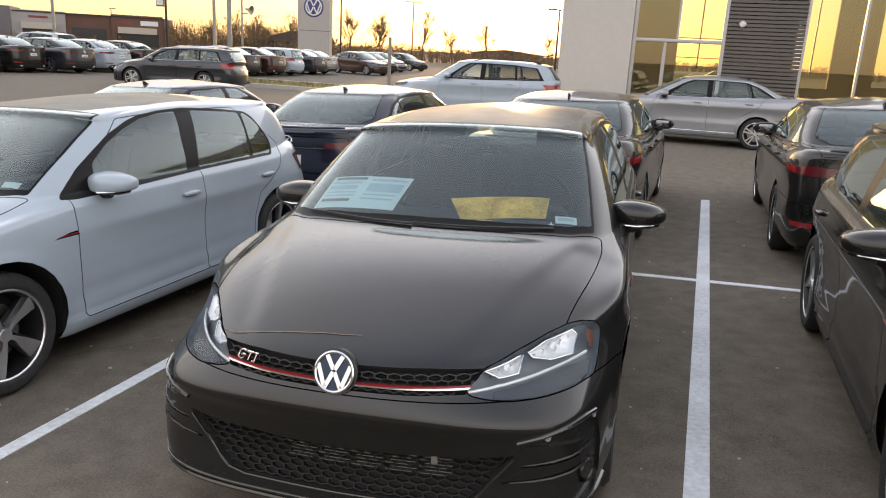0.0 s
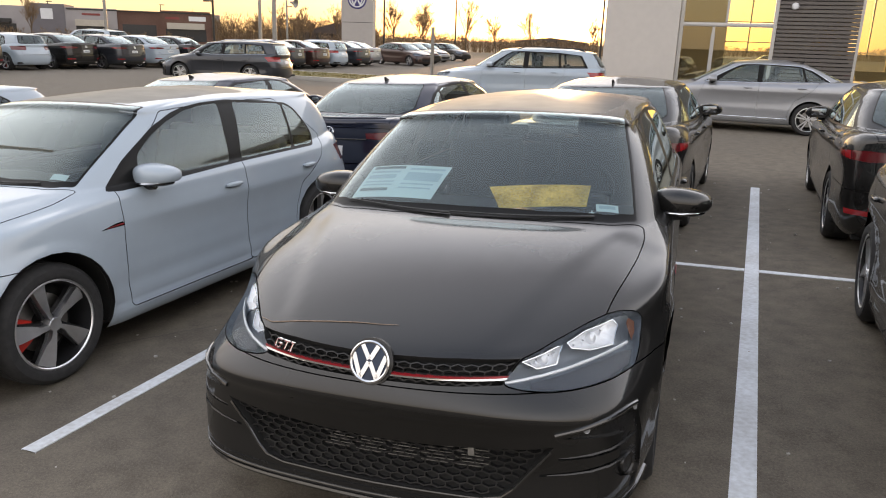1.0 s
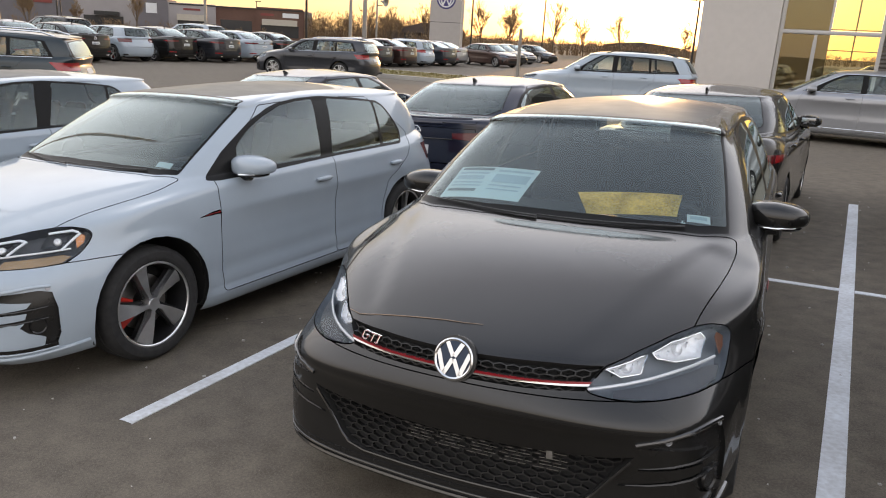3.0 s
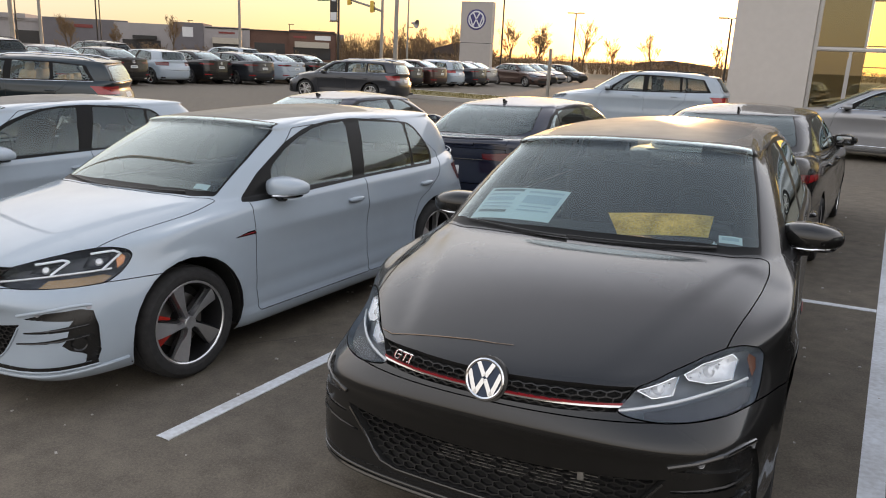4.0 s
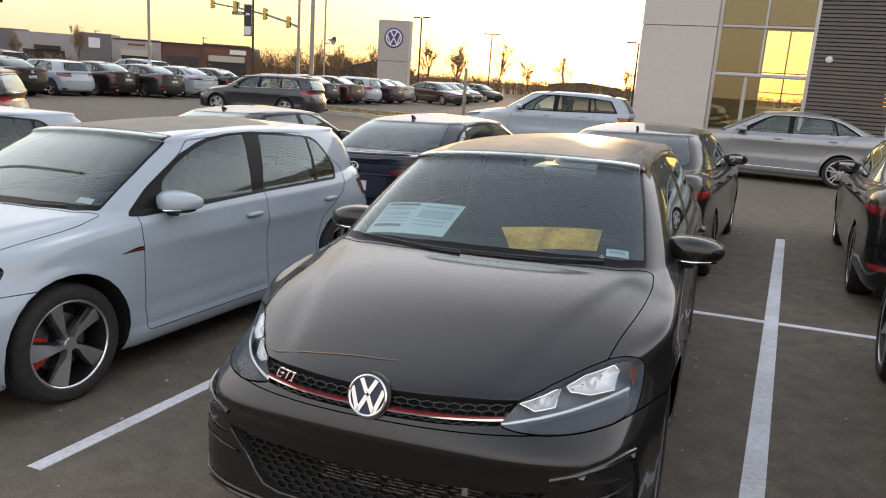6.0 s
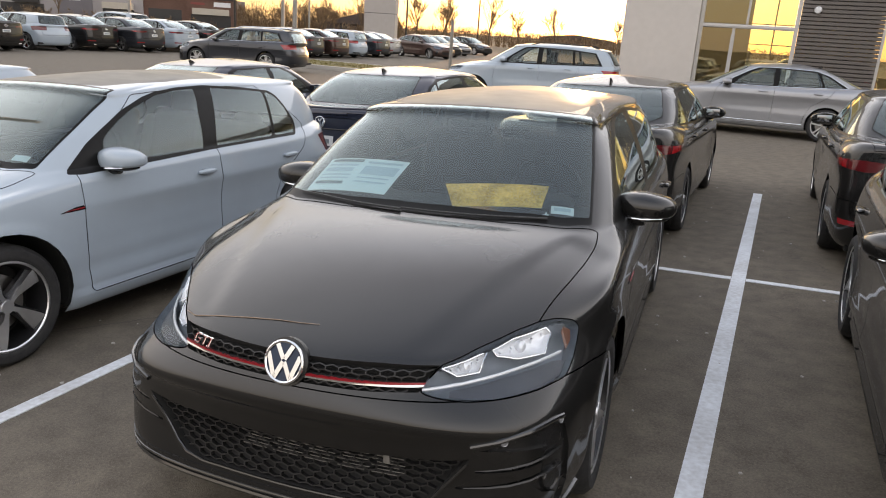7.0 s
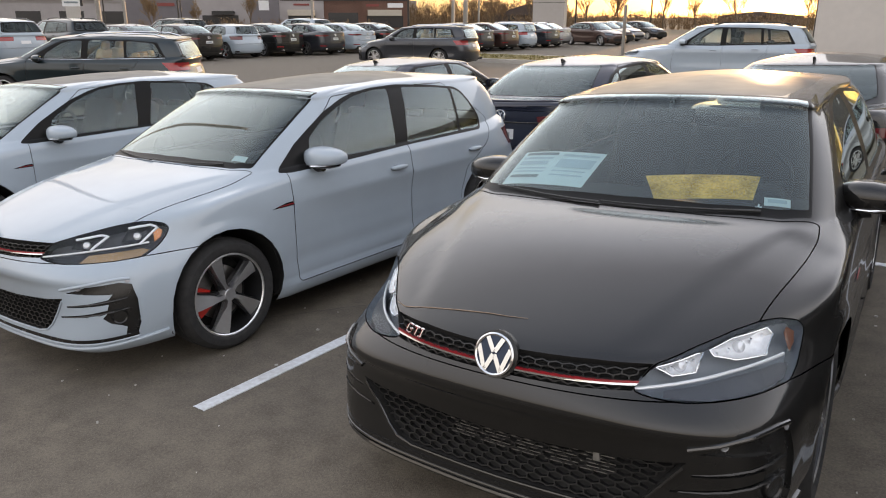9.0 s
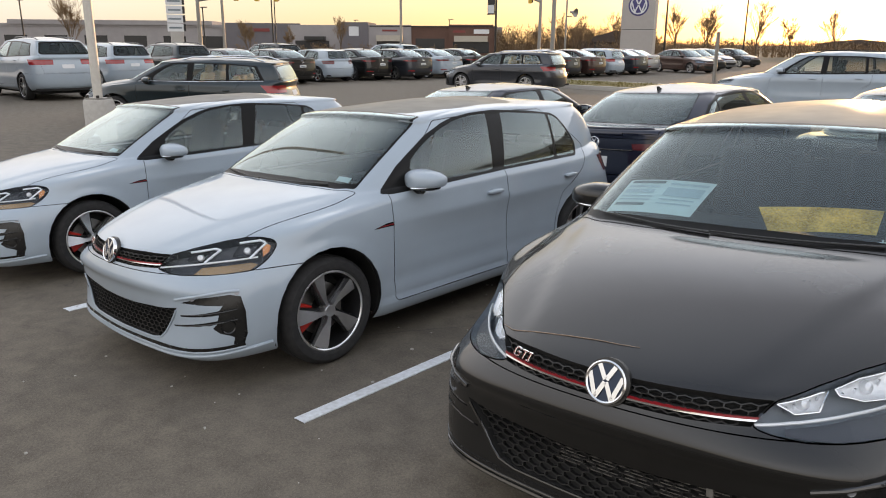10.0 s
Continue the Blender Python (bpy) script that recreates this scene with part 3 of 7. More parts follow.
def add_wheels(car, P, style):
    key = (P["wheel"], style)
    if key not in WHEELS:
        R = P["wheel"]
        obs = [part(n, bm, mt, None, lb) for n, bm, mt, lb in wheel_meshes(R, R * 0.735, P.get("tyre", 0.225), style)]
        WHEELS[key] = [(o.name.split(".")[0], o.data, o.get("label", "")) for o in obs]
        for o in obs:
            bpy.data.objects.remove(o)
    for y in (P["front_axle"], P["rear_axle"]):
        for s in (1, -1):
            hub = None
            for n, me, lb in WHEELS[key]:
                o = new("wheel" if n == "tyre" else n, me)
                if lb:
                    tagged(o, lb)
                if hub is None:
                    hub = o
                    o.parent = car
                    o.matrix_basis = pose(s * (P["W"] / 2 - P.get("tyre", 0.225) / 2 - 0.022), y, P["wheel"], (17 * y) % 72 if s > 0 else 30, 0, 0 if s > 0 else 180)
                else:
                    o.parent = hub


def emblem(car, place, normal, r, disc=None, bars=None, thick=0.21):
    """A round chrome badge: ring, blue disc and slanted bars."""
    z = normal
    x = Vector((0, 0, 1)).cross(z).normalized()
    y = z.cross(x)
    m = Matrix.Translation(place) @ Matrix((x, y, z)).transposed().to_4x4()
    bm = bmesh.new()
    lathe(bm, [(0.001, 0.004), (r * 0.86, 0.004), (r * 0.88, 0.0)], 40, "Z")
    bm.transform(m)
    base = part("emblem", bm, disc or M_EMBLUE, car, "round chrome and blue badge")
    bm = bmesh.new()
    lathe(bm, [(r * 0.84, 0.0), (r * 0.85, 0.010), (r * 0.92, 0.013), (r * 0.99, 0.010), (r * 1.0, -0.012)], 40, "Z")
    bm.transform(m)
    part("ring", bm, bars or M_CHROME, base)
    def bar(x0, y0, x1, y1, t):
        bm = bmesh.new()
        d = Vector((x1 - x0, y1 - y0)).normalized()
        o = Vector((-d.y, d.x)) * t / 2
        prism(bm, [((x0 + o.x) * r, (y0 + o.y) * r), ((x0 - o.x) * r, (y0 - o.y) * r), ((x1 - o.x) * r, (y1 - o.y) * r), ((x1 + o.x) * r, (y1 + o.y) * r)], 0.003, 0.010)
        bm.transform(m)
        part("bar", bm, bars or M_CHROME, base)

    for s in (-1, 1):
        bar(s * 0.40, 0.78, s * 0.03, 0.12, thick)
        bar(s * 0.80, 0.34, s * 0.40, -0.74, thick)
        bar(s * 0.40, -0.74, s * 0.03, 0.0, thick)


def ellipsoid(bm, c, s, n=20, flat=None):
    r = bmesh.ops.create_uvsphere(bm, u_segments=n, v_segments=n // 2 + 2, radius=1.0)
    for v in r["verts"]:
        p = v.co
        k = [math.copysign(abs(q) ** 0.75, q) for q in p]
        v.co = Vector((c[0] + k[0] * s[0], c[1] + k[1] * s[1], c[2] + k[2] * s[2]))
        if flat is not None and v.co.y > c[1] + flat:
            v.co.y = c[1] + flat
    return r["verts"]


def add_mirror(car, P, x, y, z, mat, chrome=True):
    for s in (1, -1):
        bm = bmesh.new()
        vs = ellipsoid(bm, (0, 0, 0), (0.140, 0.100, 0.070), 28, 0.055)
        for v in vs:
            out_x = v.co.x / 0.140
            v.co.y += max(out_x, -0.6) ** 2 * 0.035
            v.co.z *= 1.0 - 0.24 * max(out_x, 0)
            if v.co.z < -0.034:
                v.co.z = -0.034 + (v.co.z + 0.034) * 0.25
        bmesh.ops.scale(bm, vec=(s, 1, 1), verts=bm.verts)
        if s < 0:
            bmesh.ops.reverse_faces(bm, faces=bm.faces)
        bmesh.ops.translate(bm, vec=(s * (x - 0.118), y, z), verts=bm.verts)
        body = part("wing_mirror", bm, mat, car)
        bm = bmesh.new()
        tube(bm, [(s * (x - 0.232), y - 0.045, z - 0.038), (s * (x - 0.20), y - 0.082, z - 0.039), (s * (x - 0.118), y - 0.100, z - 0.038), (s * (x - 0.04), y - 0.062, z - 0.036), (s * (x - 0.004), y + 0.020, z - 0.030)], [0.003, 0.005, 0.006, 0.005, 0.003], 8)
        part("turn_signal_strip", bm, M_CHROME if chrome else M_TRIM, body)
        bm = bmesh.new()
        tube(bm, [(s * (x - 0.30), y - 0.03, z - 0.085), (s * (x - 0.24), y - 0.03, z - 0.075), (s * (x - 0.18), y - 0.02, z - 0.058), (s * (x - 0.12), y - 0.01, z - 0.045)], [0.030, 0.028, 0.034, 0.040], 12)
        part("mirror_foot", bm, M_TRIM, body)
        bm = bmesh.new()
        ellipsoid(bm, (s * (x - 0.122), y + 0.012, z - 0.040), (0.116, 0.084, 0.022), 18, 0.04)
        part("mirror_underside", bm, M_TRIM, body)
        bm = bmesh.new()
        box(bm, (s * (x - 0.125), y + 0.062, z + 0.006), (0.17, 0.006, 0.075), 0.002)
        part("mirror_glass", bm, M_MIRROR, body)


def add_cabin(car, P, colour=None):
    """Dark seats, dash, wheel and floor inside the glass."""
    cloth = colour or M_CABIN
    cy, cz = P["cowl"]
    xb = P["xb"]
    by, bz = P["window_base"]
    bm = bmesh.new()
    box(bm, (0, cy + 0.42, cz - 0.155), (2 * xb - 0.14, 0.62, 0.20), 0.06)
    box(bm, (0.36, cy + 0.62, cz - 0.055), (0.38, 0.22, 0.10), 0.04)
    part("dashboard", bm, M_DASH, car)
    for s in (1, -1):
        bm = bmesh.new()
        box(bm, (s * 0.36, cy + 1.28, cz - 0.42), (0.50, 0.52, 0.16), 0.05)
        box(bm, (s * 0.36, cy + 1.58, cz - 0.12), (0.48, 0.16, 0.62), 0.06, Matrix.Rotation(-0.3, 4, "X"))
        seat = part("front_seat", bm, cloth, car)
        bm = bmesh.new()
        box(bm, (s * 0.36, cy + 1.69, cz + 0.245), (0.26, 0.11, 0.17), 0.05, Matrix.Rotation(-0.2, 4, "X"))
        part("headrest", bm, cloth, seat)
    y2 = P["rear_axle"] - 0.20
    bm = bmesh.new()
    box(bm, (0, y2 - 0.35, cz - 0.45), (1.25, 0.5, 0.18), 0.05)
    box(bm, (0, y2 - 0.02, cz - 0.22), (1.25, 0.16, 0.58), 0.06, Matrix.Rotation(-0.35, 4, "X"))
    bench = part("rear_seat", bm, cloth, car)
    for x in (-0.42, 0, 0.42):
        bm = bmesh.new()
        box(bm, (x, y2 + 0.09, cz + 0.05), (0.25, 0.10, 0.14), 0.04)
        part("headrest", bm, cloth, bench)
    bm = bmesh.new()
    box(bm, (0, (cy + by) / 2 + 0.1, 0.30), (2 * xb - 0.12, by - cy - 0.1, 0.06))
    box(bm, (0, by - 0.45, cz - 0.12), (2 * xb - 0.26, 0.7, 0.02))
    part("cabin_floor", bm, M_UNDER, car)
    bm = bmesh.new()
    ring = [(0.36 + 0.185 * math.cos(a), cy + 0.86 + 0.055 * math.sin(a), cz - 0.03 + 0.165 * math.sin(a)) for a in [k * math.tau / 28 for k in range(29)]]
    tube(bm, ring, 0.014, 8, False)
    for a in (0.0, math.pi, -math.pi / 2):
        tube(bm, [(0.36, cy + 0.85, cz - 0.04), (0.36 + 0.18 * math.cos(a), cy + 0.86 + 0.05 * math.sin(a), cz - 0.03 + 0.16 * math.sin(a))], 0.016, 6)
    box(bm, (0.36, cy + 0.84, cz - 0.04), (0.14, 0.05, 0.11), 0.02)
    part("steering_wheel", bm, M_DASH, car)
    ty, tz = P["top"]
    bm = bmesh.new()
    box(bm, (0, ty - 0.06, tz - 0.10), (0.24, 0.035, 0.07), 0.012)
    tube(bm, [(0, ty - 0.06, tz - 0.08), (0, ty - 0.02, tz - 0.03)], 0.012, 6)
    part("interior_mirror", bm, M_TRIM, car)


def hex_mesh(shell, car, view, poly, pitch, off, depth, mat, bar=0.0035, name="honeycomb_mesh", stretch=1.5):
    """A honeycomb of thin bars inside an outline, laid on the body."""
    bm = bmesh.new()
    x1 = max(p[0] for p in poly)
    z0, z1 = min(p[1] for p in poly), max(p[1] for p in poly)
    done = set()
    ph = pitch * 0.866
    rows = int((z1 - z0) / ph) + 2
    cols = int(x1 / (pitch * stretch)) + 2
    for r in range(rows):
        for c in range(-1, cols):
            cx = (c + 0.5 * (r % 2)) * pitch * stretch
            cz = z0 + r * ph
            corner = [(cx + pitch * stretch / 1.732 * math.sin(a), cz + pitch / 1.732 * math.cos(a)) for a in [k * math.pi / 3 for k in range(6)]]
            for (xa, za), (xb_, zb_) in zip(corner, corner[1:] + corner[:1]):
                mx, mz = (xa + xb_) / 2, (za + zb_) / 2
                key = (round(mx * 2000), round(mz * 2000))
                if key in done or mx < -0.001 or not (inside((xa, za), poly) and inside((xb_, zb_), poly)):
                    continue
                done.add(key)
                for s in ((1, -1) if mx > 0.002 else (1,)):
                    pa, na = shell.at(view, xa * s, za, off)
                    pb, nb_ = shell.at(view, xb_ * s, zb_, off)
                    d = (pb - pa)
                    if d.length > 3 * pitch * stretch:
                        continue
                    o = na.cross(d).normalized() * bar
                    q = [bm.verts.new(p) for p in (pa - o, pa + o, pb + o, pb - o, pa - o * 0.6 - na * depth, pa + o * 0.6 - na * depth, pb + o * 0.6 - nb_ * depth, pb - o * 0.6 - nb_ * depth)]
                    bm.faces.new(q[:4])
                    bm.faces.new((q[0], q[4], q[7], q[3]))
                    bm.faces.new((q[1], q[2], q[6], q[5]))
    return part(name, bm, mat, car, smooth=False)


def drape(shell, parent, name, view, quad, nu, nv, off, mat, label=""):
    """A sheet laid on the body's surface inside four corners of a view."""
    bm = bmesh.new()
    g = []
    for i in range(nu + 1):
        row = []
        for j in range(nv + 1):
            a, b = i / nu, j / nv
            u = (quad[0][0] * (1 - a) + quad[1][0] * a) * (1 - b) + (quad[3][0] * (1 - a) + quad[2][0] * a) * b
            v = (quad[0][1] * (1 - a) + quad[1][1] * a) * (1 - b) + (quad[3][1] * (1 - a) + quad[2][1] * a) * b
            row.append(bm.verts.new(shell.at(view, u, v, off)[0]))
        g.append(row)
    for i in range(nu):
        for j in range(nv):
            bm.faces.new((g[i][j], g[i + 1][j], g[i + 1][j + 1], g[i][j + 1]))
    return part(name, bm, mat, parent, label)


def tail_u(x, y):
    a = radians(40)
    return x * math.cos(a) - y * math.sin(a)


def build_car(P, coat, style="plain", tint=M_GLASS, near=True, cloth=None):
    """One car, nose towards -y, its bumper at y = 0."""
    car = new("car")
    S = Shell(P, P.get("nr", 4), P.get("nc", 5))
    w = P["W"] / 2
    fa, ra, R = P["front_axle"], P["rear_axle"], P["wheel"]
    side_ok = lambda c: c.x > 0.45
    # panels of the coat
    S.cut("bumper_front", "side", [(-0.2, 0.05), (fa - 0.05, 0.05), (fa - 0.05, P["bumper_z"]), (-0.2, P["bumper_z"])], -2, lambda c: c.y < fa)
    S.cut("bumper_rear", "side", [(ra + 0.28, 0.05), (P["L"] + 0.2, 0.05), (P["L"] + 0.2, P["rear_bumper_z"]), (ra + 0.30, P["rear_bumper_z"])], -2, lambda c: c.y > ra)
    S.cut("bonnet", "top", P["bonnet"], 0.2, lambda c: c.z > P["low"][4][0] + 0.012, 0.035)
    if "boot" in P:
        S.cut("boot_lid", "top", P["boot"], 0.1)
    if "tailgate" in P:
        S.cut("tailgate", "rear", P["tailgate"], 0.12, lambda c: c.y > ra)
    S.cut("front_door", "side", P["doors"][0], 0.12, side_ok, 0.02)
    S.cut("rear_door", "side", P["doors"][1], 0.12, side_ok, 0.02)
    S.cut("window_trim", "side", P["trim"], 0.1, side_ok, 0.02)
    for k, g in zip(("front_glass", "rear_glass", "quarter_glass"), P["glass"]):
        S.cut(k, "side", g, 0.1, side_ok, 0.025)
    S.cut("screen_edge", "top", P["screen_edge"], 0.05, None, 0.022)
    S.cut("windscreen", "top", P["screen"], 0.05, None, 0.018)
    S.cut("rear_edge", P.get("rear_view", "rear"), P["rear_edge"], 0.05, lambda c: c.y > ra - 0.6, 0.05)
    S.cut("rear_window", P.get("rear_view", "rear"), P["rear_window"], 0.05, lambda c: c.y > ra - 0.6, 0.05)
    if "sunroof" in P:
        S.cut("sunroof", "top", P["sunroof"], 0.3, None, 0.04)
    S.cut("headlight", "quarter", P["headlight"], 0.05, lambda c: c.y < fa, 0.02)
    S.cut("tail_light", "tail", P["tail"], 0.05, lambda c: c.y > ra, 0.02)
    for label, view, poly in P["front"]:
        S.cut(label, view, poly, 0.05, lambda c: c.y < fa)
    for label, view, poly in P.get("rear", ()):
        S.cut(label, view, poly, 0.05, lambda c: c.y > ra)
    S.cut("arch", "side", circle(fa, R + 0.005, P["arch"]), 0.0, lambda c: c.x > 0.3)
    S.cut("arch", "side", circle(ra, R + 0.005, P["arch"]), 0.0, lambda c: c.x > 0.3)
    panels = ["", "bumper_front", "bumper_rear", "bonnet", "front_door", "rear_door", "boot_lid", "tailgate"]
    S.panel("", "body", coat, car)
    for n in panels[1:]:
        S.panel(n, n.replace("bumper_front", "front_bumper").replace("bumper_rear", "rear_bumper"), coat, car)
    S.seams(panels + ["headlight", "tail_light"], 0.0042, "panel_joint", M_UNDER, car)
    S.panel("window_trim", "window_trim", M_FRIT, car)
    S.panel("screen_edge", "screen_border", M_FRIT, car)
    S.panel("rear_edge", "rear_window_border", M_FRIT, car)
    S.panel("front_glass", "front_side_window", M_GLASS if near else tint, car)
    S.panel("rear_glass", "rear_side_window", tint, car)
    S.panel("quarter_glass", "quarter_window", tint, car)
    S.panel("windscreen", "windscreen", M_GLASS, car)
    S.panel("rear_window", "rear_window", tint, car)
    S.panel("sunroof", "sunroof", M_ROOFGL, car)
    S.panel("headlight", "headlight", M_LENS, car, 0.0, 0.0, "clear headlight lens")
    S.panel("headlight", "headlight_housing", M_LAMP, car, -0.055, -0.055)
    S.panel("tail_light", "tail_light", M_TAIL, car, 0.004, 0.02, "red tail light")
    for label, name, mat, off, wall in P["inlays"]:
        S.panel(label, name, coat if mat is None else mat, car, off, wall)
    # dark inside of the shell and floor
    inner = [f for f in S.bm.faces if f.calc_center_median().z < P["belt"] - 0.02 and S.names[f[S.tag]] not in ("arch", "headlight", "windscreen", "screen_edge")]
    S.panel("", "inner_shell", M_UNDER, car, -0.03, 0, faces=inner)
    roof = [f for f in S.bm.faces if f.calc_center_median().z > P["top"][1] - 0.02 and S.names[f[S.tag]] in ("", "front_door", "rear_door", "tailgate")]
    S.panel("", "headliner", M_LINER, car, -0.03, 0, faces=roof)
    bm = bmesh.new()
    box(bm, (0, P["L"] / 2, 0.22), (2 * w - 0.34, P["L"] - 0.5, 0.06))
    part("underbody", bm, M_UNDER, car)
    for y in (fa, ra):
        for s in (1, -1):
            bm = bmesh.new()
            lathe(bm, [(0.001, 0.44), (P["arch"] + 0.012, 0.44), (P["arch"] + 0.012, w - 0.055)], 40)
            for v in bm.verts:
                v.co = Vector((v.co.x * s, v.co.y + y, v.co.z + R + 0.005))
            bmesh.ops.delete(bm, geom=[v for v in bm.verts if v.co.z < 0.2], context="VERTS")
            part("wheel_well", bm, M_UNDER, car)
    add_wheels(car, P, "gti" if style == "gti" else "plain")
    mx, my, mz = P["mirror"]
    add_mirror(car, P, mx, my, mz, coat)
    if near:
        add_cabin(car, P, cloth)
    # door handles
    for y, z in P["handles"]:
        p, n = S.at("side", y, z)
        for s in (1, -1):
            bm = bmesh.new()
            vs = ellipsoid(bm, (0, 0, 0), (0.022, 0.085, 0.017), 14)
            bmesh.ops.translate(bm, vec=((p.x + 0.014) * s, y, z), verts=vs)
            h = part("door_handle", bm, coat, car)
            # shade of the hollow behind the handle, added as a black blob
            bm = bmesh.new()
            ellipsoid(bm, ((p.x - 0.006) * s, y - 0.01, z - 0.006), (0.012, 0.062, 0.022), 12)
            part("handle_recess", bm, M_TRIM, h)
    # wipers
    if near:
        for x0, x1 in ((0.55, -0.08), (-0.08, -0.62)):
            bm = bmesh.new()
            pts = []
            for k in range(7):
                x = x0 + (x1 - x0) * k / 6
                pts.append(S.at("top", x, P["cowl"][0] - 0.010 + 0.105 * (abs(x) / 0.65) ** 2 + 0.012 * k / 6, 0.008)[0])
            tube(bm, pts, [0.006, 0.005, 0.0045, 0.004, 0.004, 0.0035, 0.003], 6)
            part("wiper", bm, M_PLAST, car)
    return car, S


# ---------------------------------------------------------------- kinds of car
def screens(P):
    """Outlines of the two screens and the bonnet from the main lines of a car."""
    w = P["W"] / 2
    cy, ty = P["cowl"][0], P["top"][0]
    # top border runs onto the roof front, blacking out its bright reflection
    P["screen_edge"] = [(-0.1, cy - 0.01), (0.40 * w, cy + 0.008), (0.70 * w, cy + 0.055), (0.81 * w, cy + 0.125), (0.745 * w, (cy + ty) / 2 + 0.10), (0.664 * w, ty + 0.085), (0.58 * w, ty + 0.052), (0.34 * w, ty + 0.032), (-0.1, ty + 0.024)]
    P["screen"] = [(-0.1, cy + 0.045), (0.39 * w, cy + 0.060), (0.68 * w, cy + 0.100), (0.792 * w, cy + 0.155), (0.730 * w, (cy + ty) / 2 + 0.10), (0.650 * w, ty + 0.068), (0.572 * w, ty + 0.024), (0.34 * w, ty - 0.008), (-0.1, ty - 0.022)]
    P["bonnet"] = [(-0.1, -0.05), (0.44, -0.05), (0.60, 0.10), (0.675, 0.36), (0.70, 0.53), (0.735, 0.74), (0.755, 0.90), (0.768, 1.08), (0.755, cy + 0.12), (0.70 * w, cy + 0.035), (0.40 * w, cy - 0.008), (-0.1, cy - 0.025)]
    return P


